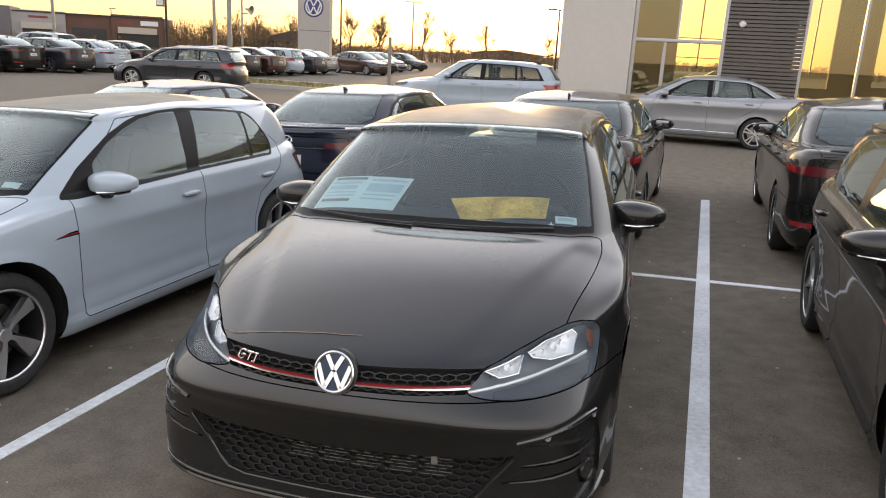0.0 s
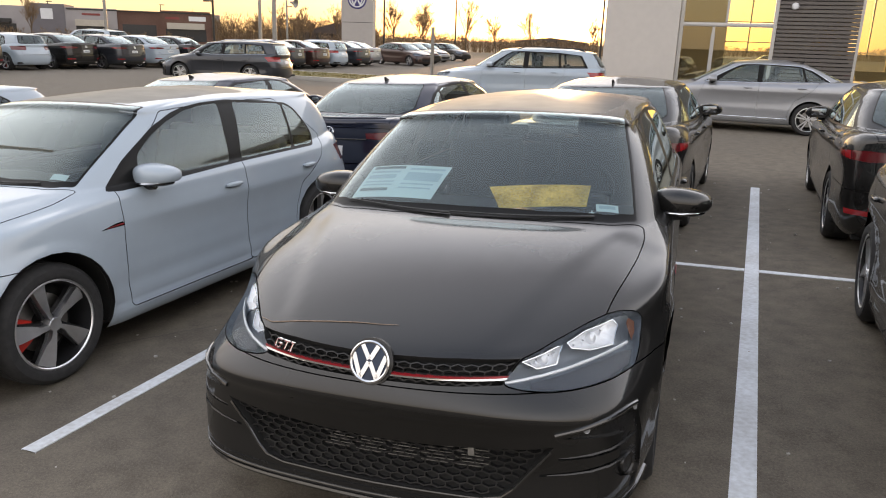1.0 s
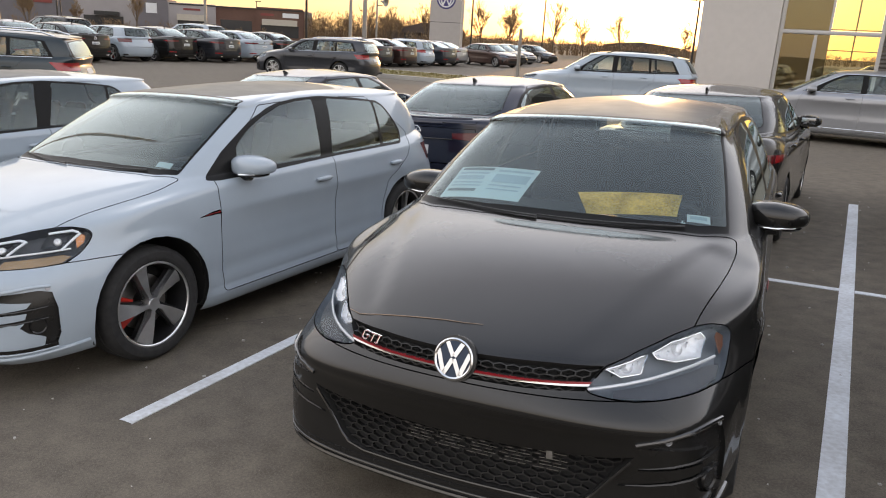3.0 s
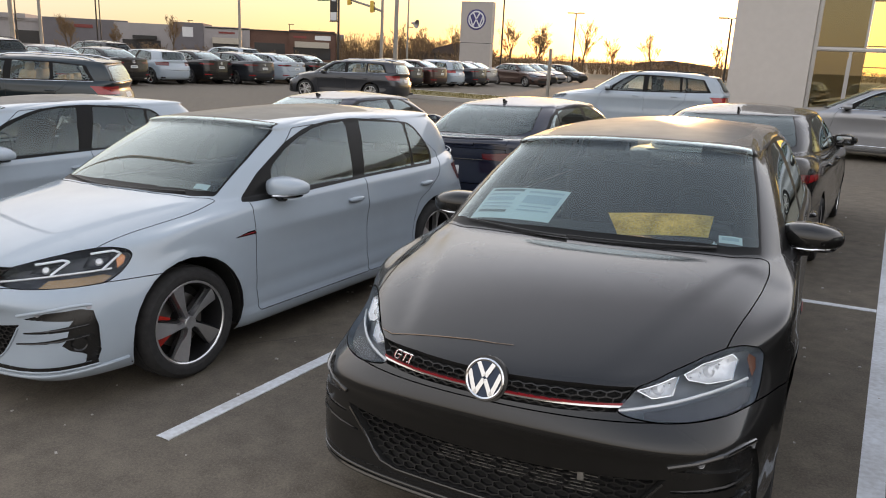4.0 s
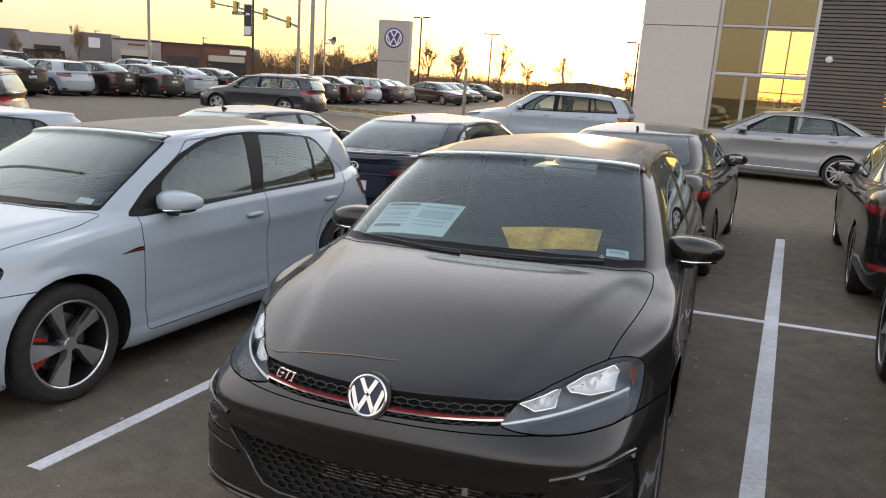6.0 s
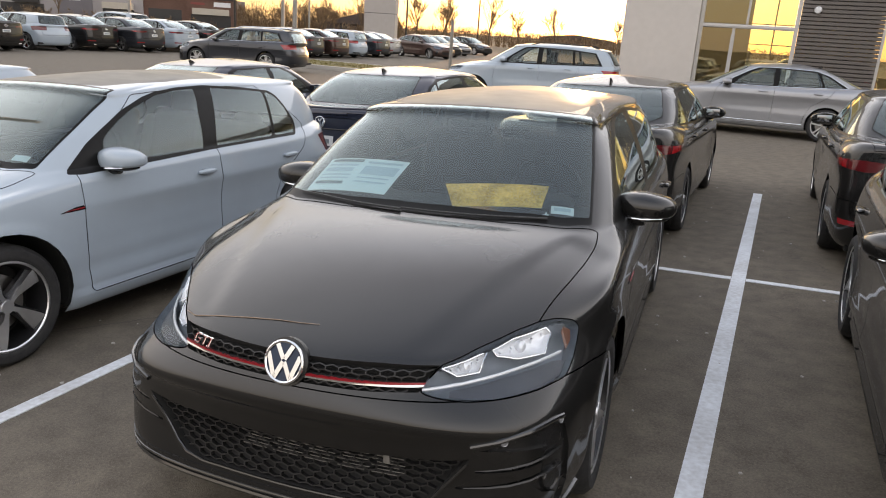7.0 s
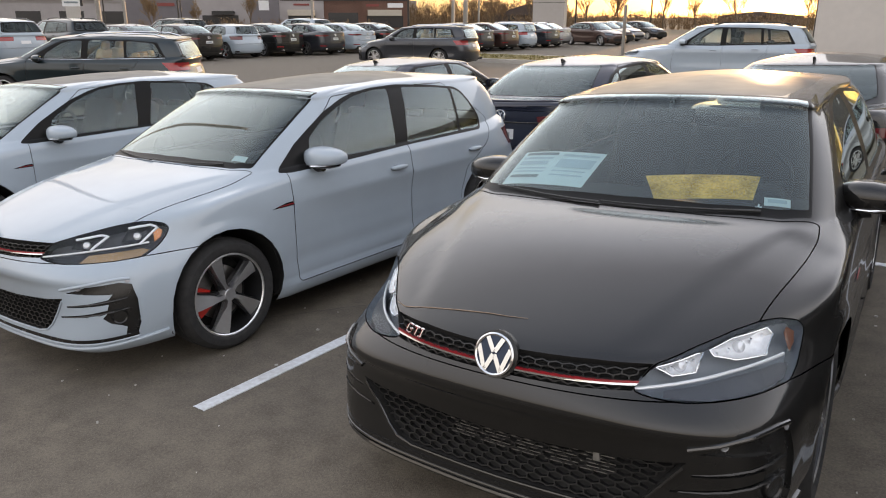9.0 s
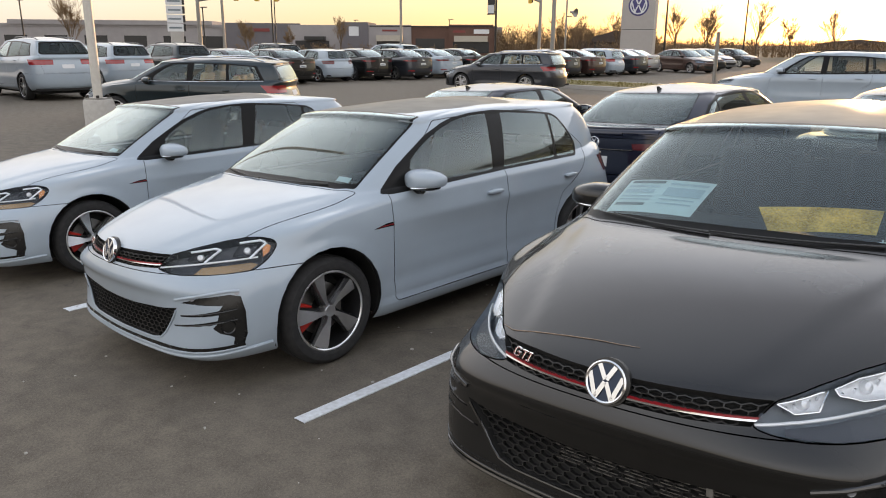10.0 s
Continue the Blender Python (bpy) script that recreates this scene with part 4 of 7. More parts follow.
GOLF = screens(dict(
    L=4.268, W=1.79, H=1.442, front_axle=0.875, rear_axle=3.50, wheel=0.322, arch=0.378, mid=2.45, cf=0.52, cr=0.42, nr=8, nc=9, lip=0.588, crease=0.762,
    low=[(0.185, 0.175, 0.22, 0.07, 0.10, 0.92), (0.25, 0.245, 0.30, 0.02, 0.03, 0.965), (0.40, 0.43, 0.46, 0.045, 0.0, 0.99),
         (0.58, 0.60, 0.62, 0.0, 0.0, 1.0), (0.69, 0.75, 0.78, 0.03, 0.05, 1.0), (0.772, 0.865, 0.90, 0.085, 0.10, 0.98)],
    hood=(0.55, 0.908), cowl=(1.09, 0.99), top=(1.84, 1.388), roof_end=(3.86, 1.36), window_base=(4.10, 1.03), deck=(4.17, 0.985),
    xb=0.82, xr=0.625, belt=0.972, peak=2.75, rear_bulge=0.42, bumper_z=0.655, rear_bumper_z=0.60,
    doors=([(1.385, 0.262), (1.372, 0.50), (1.37, 0.70), (1.374, 0.86), (1.385, 0.955), (2.0, 1.33), (2.513, 1.36), (2.513, 0.262)],
           [(2.513, 0.262), (2.513, 1.36), (3.2, 1.34), (3.62, 1.03), (3.50, 0.86), (3.22, 0.70), (3.11, 0.45), (3.10, 0.262)]),
    trim=[(1.327, 0.940), (1.42, 0.930), (1.95, 0.939), (2.25, 0.947), (2.52, 0.954), (2.9, 0.958), (3.44, 0.962), (3.50, 1.0), (3.505, 1.07), (3.45, 1.183), (3.39, 1.267), (3.33, 1.302), (3.03, 1.338), (2.63, 1.366), (2.375, 1.360), (2.19, 1.340), (2.06, 1.312), (1.86, 1.246), (1.66, 1.149), (1.53, 1.082), (1.43, 1.014)],
    glass=([(1.59, 0.962), (1.655, 1.105), (1.81, 1.193), (1.98, 1.262), (2.18, 1.318), (2.37, 1.341), (2.535, 1.346), (2.475, 1.20), (2.41, 0.966)],
           [(2.535, 0.970), (3.165, 0.978), (3.245, 1.300), (2.70, 1.344)], [(3.20, 0.980), (3.44, 0.980), (3.475, 1.01), (3.475, 1.07), (3.43, 1.175), (3.37, 1.255), (3.32, 1.284), (3.275, 1.294)]),
    rear_edge=[(-0.1, 1.02), (0.55, 1.02), (0.62, 1.07), (0.53, 1.325), (-0.1, 1.345)], rear_window=[(-0.1, 1.035), (0.53, 1.035), (0.59, 1.08), (0.51, 1.31), (-0.1, 1.33)],
    tailgate=[(-0.1, 0.62), (0.60, 0.62), (0.64, 0.78), (0.63, 1.0), (0.66, 1.09), (0.56, 1.35), (-0.1, 1.365)],
    headlight=[(0.372, 0.676), (0.445, 0.743), (0.58, 0.774), (0.73, 0.801), (0.83, 0.812), (0.90, 0.811), (0.968, 0.796), (0.992, 0.770), (0.972, 0.727), (0.938, 0.687), (0.885, 0.654), (0.76, 0.650), (0.60, 0.651), (0.50, 0.653), (0.42, 0.663)],
    tail=[(tail_u(0.46, 4.22), 0.79), (tail_u(0.88, 3.93), 0.79), (tail_u(0.885, 3.84), 0.93), (tail_u(0.46, 4.2), 0.94)],
    front=[("upper_grille", "front", [(-0.1, 0.668), (0.25, 0.670), (0.420, 0.676), (0.462, 0.745), (0.30, 0.750), (-0.1, 0.746)]),
           ("chrome_line", "front", [(-0.1, 0.684), (0.25, 0.686), (0.426, 0.688), (0.431, 0.694), (0.25, 0.692), (-0.1, 0.690)]),
           ("red_line", "front", [(-0.1, 0.690), (0.25, 0.692), (0.431, 0.694), (0.435, 0.701), (0.25, 0.699), (-0.1, 0.697)]),
           ("lower_grille", "front", [(-0.1, 0.288), (0.36, 0.290), (0.425, 0.303), (0.465, 0.332), (0.53, 0.415), (0.59, 0.490), (0.49, 0.474), (0.2, 0.452), (-0.1, 0.447)]),
           ("splitter", "front", [(-0.1, 0.246), (0.30, 0.247), (0.62, 0.252), (0.62, 0.272), (0.30, 0.266), (-0.1, 0.264)]),
           ("splitter", "quarter", [(0.44, 0.249), (0.60, 0.255), (0.84, 0.262), (0.84, 0.286), (0.60, 0.276), (0.44, 0.267)]),
           ("vent", "quarter", [(0.53, 0.520), (0.64, 0.550), (0.785, 0.556), (0.838, 0.540), (0.858, 0.46), (0.858, 0.335), (0.84, 0.285), (0.79, 0.285), (0.80, 0.325), (0.78, 0.338), (0.735, 0.355), (0.70, 0.385), (0.722, 0.408), (0.47, 0.380), (0.468, 0.388), (0.726, 0.426), (0.735, 0.455), (0.52, 0.442), (0.518, 0.450), (0.735, 0.478), (0.755, 0.502), (0.60, 0.516)])],
    inlays=[("upper_grille", "grille_backing", M_UNDER, -0.03, -0.03), ("chrome_line", "chrome_strip", M_CHROME, 0.004, 0.01), ("red_line", "red_strip", M_REDTRIM, 0.004, 0.01),
            ("lower_grille", "lower_grille_backing", M_UNDER, -0.035, -0.035), ("splitter", "splitter_strip", M_TRIM, 0.004, 0.01), ("vent", "vent_surround", M_TRIM, -0.012, -0.012)],
    sunroof=[(-0.1, 1.852), (0.30, 1.862), (0.48, 1.915), (0.53, 2.3), (0.53, 2.98), (0.48, 3.05), (-0.1, 3.07)],
    mirror=(1.015, 1.635, 0.992), handles=((2.355, 0.823), (3.30, 0.828))))

SEDAN = dict(GOLF)
SEDAN.pop("crease")
SEDAN.update(
    L=4.70, W=1.80, H=1.46, front_axle=0.86, rear_axle=3.55, wheel=0.322, arch=0.36, nr=4, nc=6,
    low=[(0.175, 0.185, 0.22, 0.09, 0.10, 0.90), (0.235, 0.25, 0.30, 0.02, 0.03, 0.955), (0.42, 0.43, 0.46, 0.0, 0.0, 0.99),
         (0.58, 0.60, 0.62, 0.005, 0.0, 1.0), (0.685, 0.76, 0.86, 0.03, 0.03, 1.0), (0.745, 0.88, 1.01, 0.085, 0.05, 0.985)],
    hood=(0.62, 0.90), cowl=(1.16, 0.985), top=(1.96, 1.395), roof_end=(3.40, 1.385), window_base=(4.12, 1.075), deck=(4.58, 1.075), belt=0.985, peak=2.75, rear_bulge=0.46,
    rear_bumper_z=0.62, cr=0.40,
    doors=([(1.42, 0.26), (1.38, 0.55), (1.44, 0.88), (1.51, 0.97), (2.2, 1.37), (2.55, 1.38), (2.55, 0.26)],
           [(2.55, 0.26), (2.55, 1.38), (3.2, 1.37), (3.66, 1.05), (3.52, 0.86), (3.25, 0.68), (3.15, 0.45), (3.14, 0.26)]),
    trim=[(1.46, 0.985), (2.5, 1.0), (3.86, 1.055), (3.84, 1.075), (3.50, 1.27), (3.26, 1.345), (2.5, 1.365), (2.18, 1.35), (2.0, 1.27), (1.70, 1.10)],
    glass=([(1.76, 1.012), (2.50, 1.02), (2.50, 1.345), (2.27, 1.338), (2.08, 1.265), (1.86, 1.125)],
           [(2.60, 1.022), (3.40, 1.055), (3.30, 1.305), (3.20, 1.325), (2.60, 1.348)], [(3.44, 1.057), (3.78, 1.068), (3.48, 1.252), (3.345, 1.295)]),
    rear_view="top", rear_edge=[(-0.1, 3.46), (0.40, 3.44), (0.52, 3.38), (0.57, 3.60), (0.64, 3.92), (0.52, 4.07), (-0.1, 4.13)],
    rear_window=[(-0.1, 3.472), (0.398, 3.452), (0.512, 3.392), (0.562, 3.605), (0.63, 3.915), (0.514, 4.058), (-0.1, 4.116)],
    boot=[(-0.1, 4.16), (0.54, 4.09), (0.68, 3.96), (0.70, 4.30), (0.62, 4.69), (-0.1, 4.9)],
    tail=[(tail_u(0.44, 4.66), 0.875), (tail_u(0.70, 4.58), 0.855), (tail_u(0.885, 4.24), 0.88), (tail_u(0.885, 4.18), 0.925), (tail_u(0.70, 4.55), 0.945), (tail_u(0.42, 4.65), 0.93)],
    rear=[("plate", "rear", [(-0.1, 0.70), (0.16, 0.70), (0.16, 0.80), (-0.1, 0.80)]), ("valance", "rear", [(-0.1, 0.2), (0.72, 0.2), (0.66, 0.36), (-0.1, 0.36)]),
          ("tail_glow", "tail", [(tail_u(0.80, 4.44), 0.868), (tail_u(0.86, 4.30), 0.882), (tail_u(0.865, 4.26), 0.922), (tail_u(0.80, 4.42), 0.935)]),
          ("reflector", "tail", [(tail_u(0.56, 4.66), 0.42), (tail_u(0.80, 4.45), 0.42), (tail_u(0.80, 4.45), 0.465), (tail_u(0.56, 4.66), 0.46)])],
    inlays=GOLF["inlays"] + [("plate", "number_plate", M_PLATE, 0.006, 0.006), ("valance", "rear_valance", M_PLAST, -0.006, -0.006), ("reflector", "reflector", M_TAILB, 0.003, 0.003), ("tail_glow", "tail_light_element", M_TAILB, 0.006, 0.006)],
    mirror=(1.015, 1.65, 1.04), handles=((2.34, 0.90), (3.35, 0.925)))
SEDAN.pop("tailgate")
screens(SEDAN)
SEDAN.pop("sunroof")

WAGON = dict(GOLF)
WAGON.update(
    L=4.57, H=1.48, roof_end=(4.25, 1.40), window_base=(4.47, 1.06), deck=(4.50, 1.0), rear_bulge=0.45, peak=2.9, nr=4, nc=5, rear_axle=3.50,
    trim=[(1.38, 0.972), (2.5, 0.99), (4.10, 1.04), (4.06, 1.10), (3.92, 1.325), (3.4, 1.36), (2.5, 1.362), (2.08, 1.342), (1.90, 1.26), (1.60, 1.09)],
    glass=([(1.70, 1.005), (2.45, 1.012), (2.45, 1.335), (2.20, 1.33), (2.02, 1.26), (1.80, 1.12)], [(2.58, 1.014), (3.30, 1.038), (3.26, 1.34), (2.58, 1.345)],
           [(3.36, 1.04), (4.02, 1.06), (3.86, 1.31), (3.32, 1.338)]),
    tail=[(tail_u(0.46, 4.52), 0.80), (tail_u(0.88, 4.23), 0.80), (tail_u(0.885, 4.10), 0.95), (tail_u(0.46, 4.5), 0.95)],
    rear=[("plate", "rear", [(-0.1, 0.72), (0.16, 0.72), (0.16, 0.82), (-0.1, 0.82)])], inlays=GOLF["inlays"] + [("plate", "number_plate", M_PLATE, 0.006, 0.006)])
screens(WAGON)
WAGON.pop("sunroof")

SUV = dict(GOLF)
SUV.pop("crease")
SUV.update(
    L=4.70, W=1.84, H=1.68, front_axle=0.90, rear_axle=3.69, wheel=0.355, tyre=0.235, arch=0.40, mid=2.55, nr=4, nc=5,
    low=[(0.24, 0.25, 0.30, 0.12, 0.12, 0.90), (0.32, 0.34, 0.40, 0.03, 0.03, 0.955), (0.52, 0.55, 0.58, 0.0, 0.0, 0.99),
         (0.70, 0.72, 0.76, 0.0, 0.0, 1.0), (0.84, 0.88, 0.94, 0.02, 0.03, 1.0), (0.92, 1.00, 1.08, 0.08, 0.07, 0.985)],
    hood=(0.58, 1.05), cowl=(1.16, 1.14), top=(1.90, 1.595), roof_end=(4.30, 1.58), window_base=(4.60, 1.20), deck=(4.64, 1.14), belt=1.12, xb=0.84, xr=0.62, peak=2.9, rear_bulge=0.42,
    bumper_z=0.80, rear_bumper_z=0.72,
    doors=([(1.42, 0.38), (1.40, 0.70), (1.44, 1.0), (1.52, 1.11), (2.14, 1.57), (2.60, 1.59), (2.60, 0.38)],
           [(2.60, 0.38), (2.60, 1.59), (3.4, 1.58), (3.62, 1.13), (3.60, 0.95), (3.32, 0.74), (3.24, 0.55), (3.22, 0.38)]),
    trim=[(1.56, 1.12), (2.5, 1.13), (4.22, 1.19), (4.16, 1.28), (4.02, 1.50), (3.4, 1.555), (2.5, 1.565), (2.20, 1.55), (2.04, 1.46), (1.78, 1.28)],
    glass=([(1.76, 1.15), (2.53, 1.16), (2.53, 1.535), (2.24, 1.525), (2.06, 1.43), (1.86, 1.28)], [(2.66, 1.165), (3.46, 1.185), (3.42, 1.525), (2.66, 1.54)],
           [(3.52, 1.188), (4.14, 1.21), (3.98, 1.485), (3.48, 1.52)]),
    rear_edge=[(-0.1, 1.22), (0.60, 1.22), (0.66, 1.26), (0.56, 1.54), (-0.1, 1.56)], rear_window=[(-0.1, 1.25), (0.57, 1.25), (0.62, 1.28), (0.53, 1.51), (-0.1, 1.53)],
    tailgate=[(-0.1, 0.74), (0.62, 0.74), (0.66, 0.95), (0.66, 1.2), (0.70, 1.26), (0.58, 1.57), (-0.1, 1.585)],
    headlight=[(0.36, 0.845), (0.60, 0.835), (0.90, 0.87), (0.98, 0.95), (0.90, 0.965), (0.60, 0.935), (0.38, 0.915)],
    tail=[(tail_u(0.40, 4.68), 0.96), (tail_u(0.91, 4.36), 0.95), (tail_u(0.915, 4.26), 1.09), (tail_u(0.40, 4.66), 1.09)],
    front=[("upper_grille", "front", [(-0.1, 0.83), (0.40, 0.835), (0.40, 0.905), (-0.1, 0.91)]), ("chrome_line", "front", [(-0.1, 0.862), (0.40, 0.866), (0.40, 0.876), (-0.1, 0.872)]),
           ("lower_grille", "front", [(-0.1, 0.40), (0.50, 0.41), (0.62, 0.55), (-0.1, 0.55)]), ("splitter", "front", [(-0.1, 0.27), (0.95, 0.27), (0.95, 0.33), (-0.1, 0.33)])],
    rear=[("plate", "rear", [(-0.1, 0.86), (0.16, 0.86), (0.16, 0.96), (-0.1, 0.96)])], inlays=GOLF["inlays"] + [("plate", "number_plate", M_PLATE, 0.006, 0.006)],
    mirror=(1.03, 1.66, 1.20), handles=((2.38, 1.03), (3.35, 1.06)))
screens(SUV)
SUV.pop("sunroof")
SUV.pop("lip")


def gti_trim(car, S):
    """The honeycombs, lamps and badges of the sporty hatchback."""
    g = {n: p for n, v, p in GOLF["front"]}
    hex_mesh(S, car, "front", g["upper_grille"], 0.022, -0.010, 0.015, M_PLAST, 0.0019, stretch=1.95)
    hex_mesh(S, car, "front", g["lower_grille"], 0.026, -0.012, 0.02, M_PLAST, 0.0022, stretch=1.85)
    p, n = S.at("front", 0.0, 0.675, 0.014)
    badge = p + Vector((0, 0.014, 0.046))
    bm = bmesh.new()
    lathe(bm, [(0.001, -0.006), (0.076, -0.006), (0.077, -0.024)], 40, "Z")
    face = Vector((0, -0.95, 0.30)).normalized()
    bm.transform(Matrix.Translation(badge) @ face.to_track_quat("Z", "Y").to_matrix().to_4x4())
    part("badge_surround", bm, M_TRIM, car)
    emblem(car, badge, face, 0.070)
    # moulded edges of the lower bumper
    for s in (1, -1):
        path = [(0.0, 0.284), (0.20, 0.285), (0.36, 0.286), (0.43, 0.300), (0.47, 0.332), (0.535, 0.415), (0.595, 0.492)]
        pts = [S.at("front", (u0 + (u1 - u0) * j / 4) * s, z0 + (z1 - z0) * j / 4, 0.002)[0] for (u0, z0), (u1, z1) in zip(path, path[1:]) for j in range(4)]
        bm = bmesh.new()
        tube(bm, pts, 0.0055, 8)
        part("bumper_edge", bm, M_LIP, car)
        # two long lips run round the chin to the wheel arches
        for z0, z1, u_end, r in ((0.243, 0.264, 0.84, 0.006), (0.219, 0.250, 0.955, 0.011)):
            pts = []
            for j in range(29):
                u = 0.03 + (u_end - 0.03) * j / 28
                pts.append(S.at("quarter", u, z0 + (z1 - z0) * max(u - 0.35, 0) / (u_end - 0.35), 0.003)[0])
            pts[0].x = 0.0
            bm = bmesh.new()
            tube(bm, [Vector((v.x * s, v.y, v.z)) for v in pts], r, 8)
            part("chin_lip", bm, M_LIP, car)
        bm = bmesh.new()
        pts = [S.at("quarter", u, z, 0.003)[0] for u, z in ((0.50, 0.535), (0.58, 0.553), (0.68, 0.566), (0.74, 0.572), (0.79, 0.572), (0.83, 0.568))]
        tube(bm, [Vector((v.x * s, v.y, v.z)) for v in pts], 0.008, 8)
        part("vent_edge", bm, M_LIP, car)
        for z0, z1 in ((0.384, 0.420), (0.446, 0.474)):
            bm = bmesh.new()
            pts = [S.at("quarter", 0.49 + 0.33 * k / 5, z0 + (z1 - z0) * k / 5, -0.003)[0] for k in range(6)]
            tube(bm, [Vector((v.x * s, v.y, v.z)) for v in pts], [0.003, 0.005, 0.006, 0.006, 0.006, 0.004], 6)
            part("vent_fin", bm, M_TRIM, car)
        # round fog lamp in the duct
        p, n = S.at("quarter", 0.775, 0.385, -0.008)
        bm = bmesh.new()
        lathe(bm, [(0.001, 0.006), (0.030, 0.005), (0.036, 0.010), (0.040, 0.0), (0.040, -0.012)], 20, "Z")
        bm.transform(Matrix.Translation((p.x * s, p.y, p.z)) @ Vector((n.x * s, n.y, n.z)).to_track_quat("Z", "Y").to_matrix().to_4x4())
        part("fog_lamp", bm, M_TRIM, car)
    # parking sensors
    for s in (1, -1):
        for u, z in ((0.60, 0.545), (0.82, 0.56)):
            p, n = S.at("quarter", u, z, 0.001)
            bm = bmesh.new()
            lathe(bm, [(0.001, 0.002), (0.009, 0.002), (0.0105, 0.0), (0.012, 0.001), (0.013, -0.003)], 16, "Z")
            bm.transform(Matrix.Translation((p.x * s, p.y, p.z)) @ Vector((n.x * s, n.y, n.z)).to_track_quat("Z", "Y").to_matrix().to_4x4())
            part("parking_sensor", bm, M_SILVER, car)
    # slanted letters of the grille badge, outlined in chrome round red
    q0, n0 = S.at("front", -0.335, 0.722, 0.006)
    q1 = S.at("front", -0.305, 0.722, 0.006)[0]
    ex = (q1 - q0).normalized()
    ez = (Vector((0, 0, 1)) - n0 * n0.z).normalized()
    lean = lambda u, v: q0 + ex * (u + 0.25 * v) + ez * v
    strokes = (((0.026, 0.012), (0.020, 0.015), (0.006, 0.015), (0.0, 0.009), (0.0, -0.009), (0.006, -0.015), (0.020, -0.015), (0.026, -0.010), (0.026, 0.0), (0.014, 0.0)),
               ((0.034, 0.013), (0.062, 0.013)), ((0.048, 0.013), (0.048, -0.015)), ((0.076, 0.013), (0.076, -0.015)), ((0.068, 0.013), (0.084, 0.013)), ((0.068, -0.015), (0.084, -0.015)))
    for name, mat, r, lift in (("grille_badge", M_CHROME, 0.0042, 0.0), ("badge_core", M_REDTRIM, 0.0016, 0.0030)):
        bm = bmesh.new()
        for path in strokes:
            tube(bm, [lean(u - 0.042, v) + n0 * lift for u, v in path], r, 6)
        part(name, bm, mat, car, "chrome-edged slanted letters" if lift == 0.0 else "")
    # red-tipped flash on the front wing
    for s in (1, -1):
        flash = None
        for name, mat, lift, poly in (("wing_flash", M_TRIM, 0.003, ((1.205, 0.750), (1.375, 0.749), (1.362, 0.772), (1.31, 0.770))), ("flash_line", M_REDTRIM, 0.006, ((1.235, 0.7545), (1.366, 0.757), (1.363, 0.763), (1.29, 0.760)))):
            bm = bmesh.new()
            rim = [S.at("side", y, z, lift)[0] for y, z in poly]
            q = [bm.verts.new((v.x * s, v.y, v.z)) for v in rim] + [bm.verts.new(((v.x - lift - 0.002) * s, v.y, v.z)) for v in rim]
            bm.faces.new(q[:4])
            for i in range(4):
                bm.faces.new((q[i], q[(i + 1) % 4], q[4 + (i + 1) % 4], q[4 + i]))
            flash = part(name, bm, mat, flash or car, smooth=False)


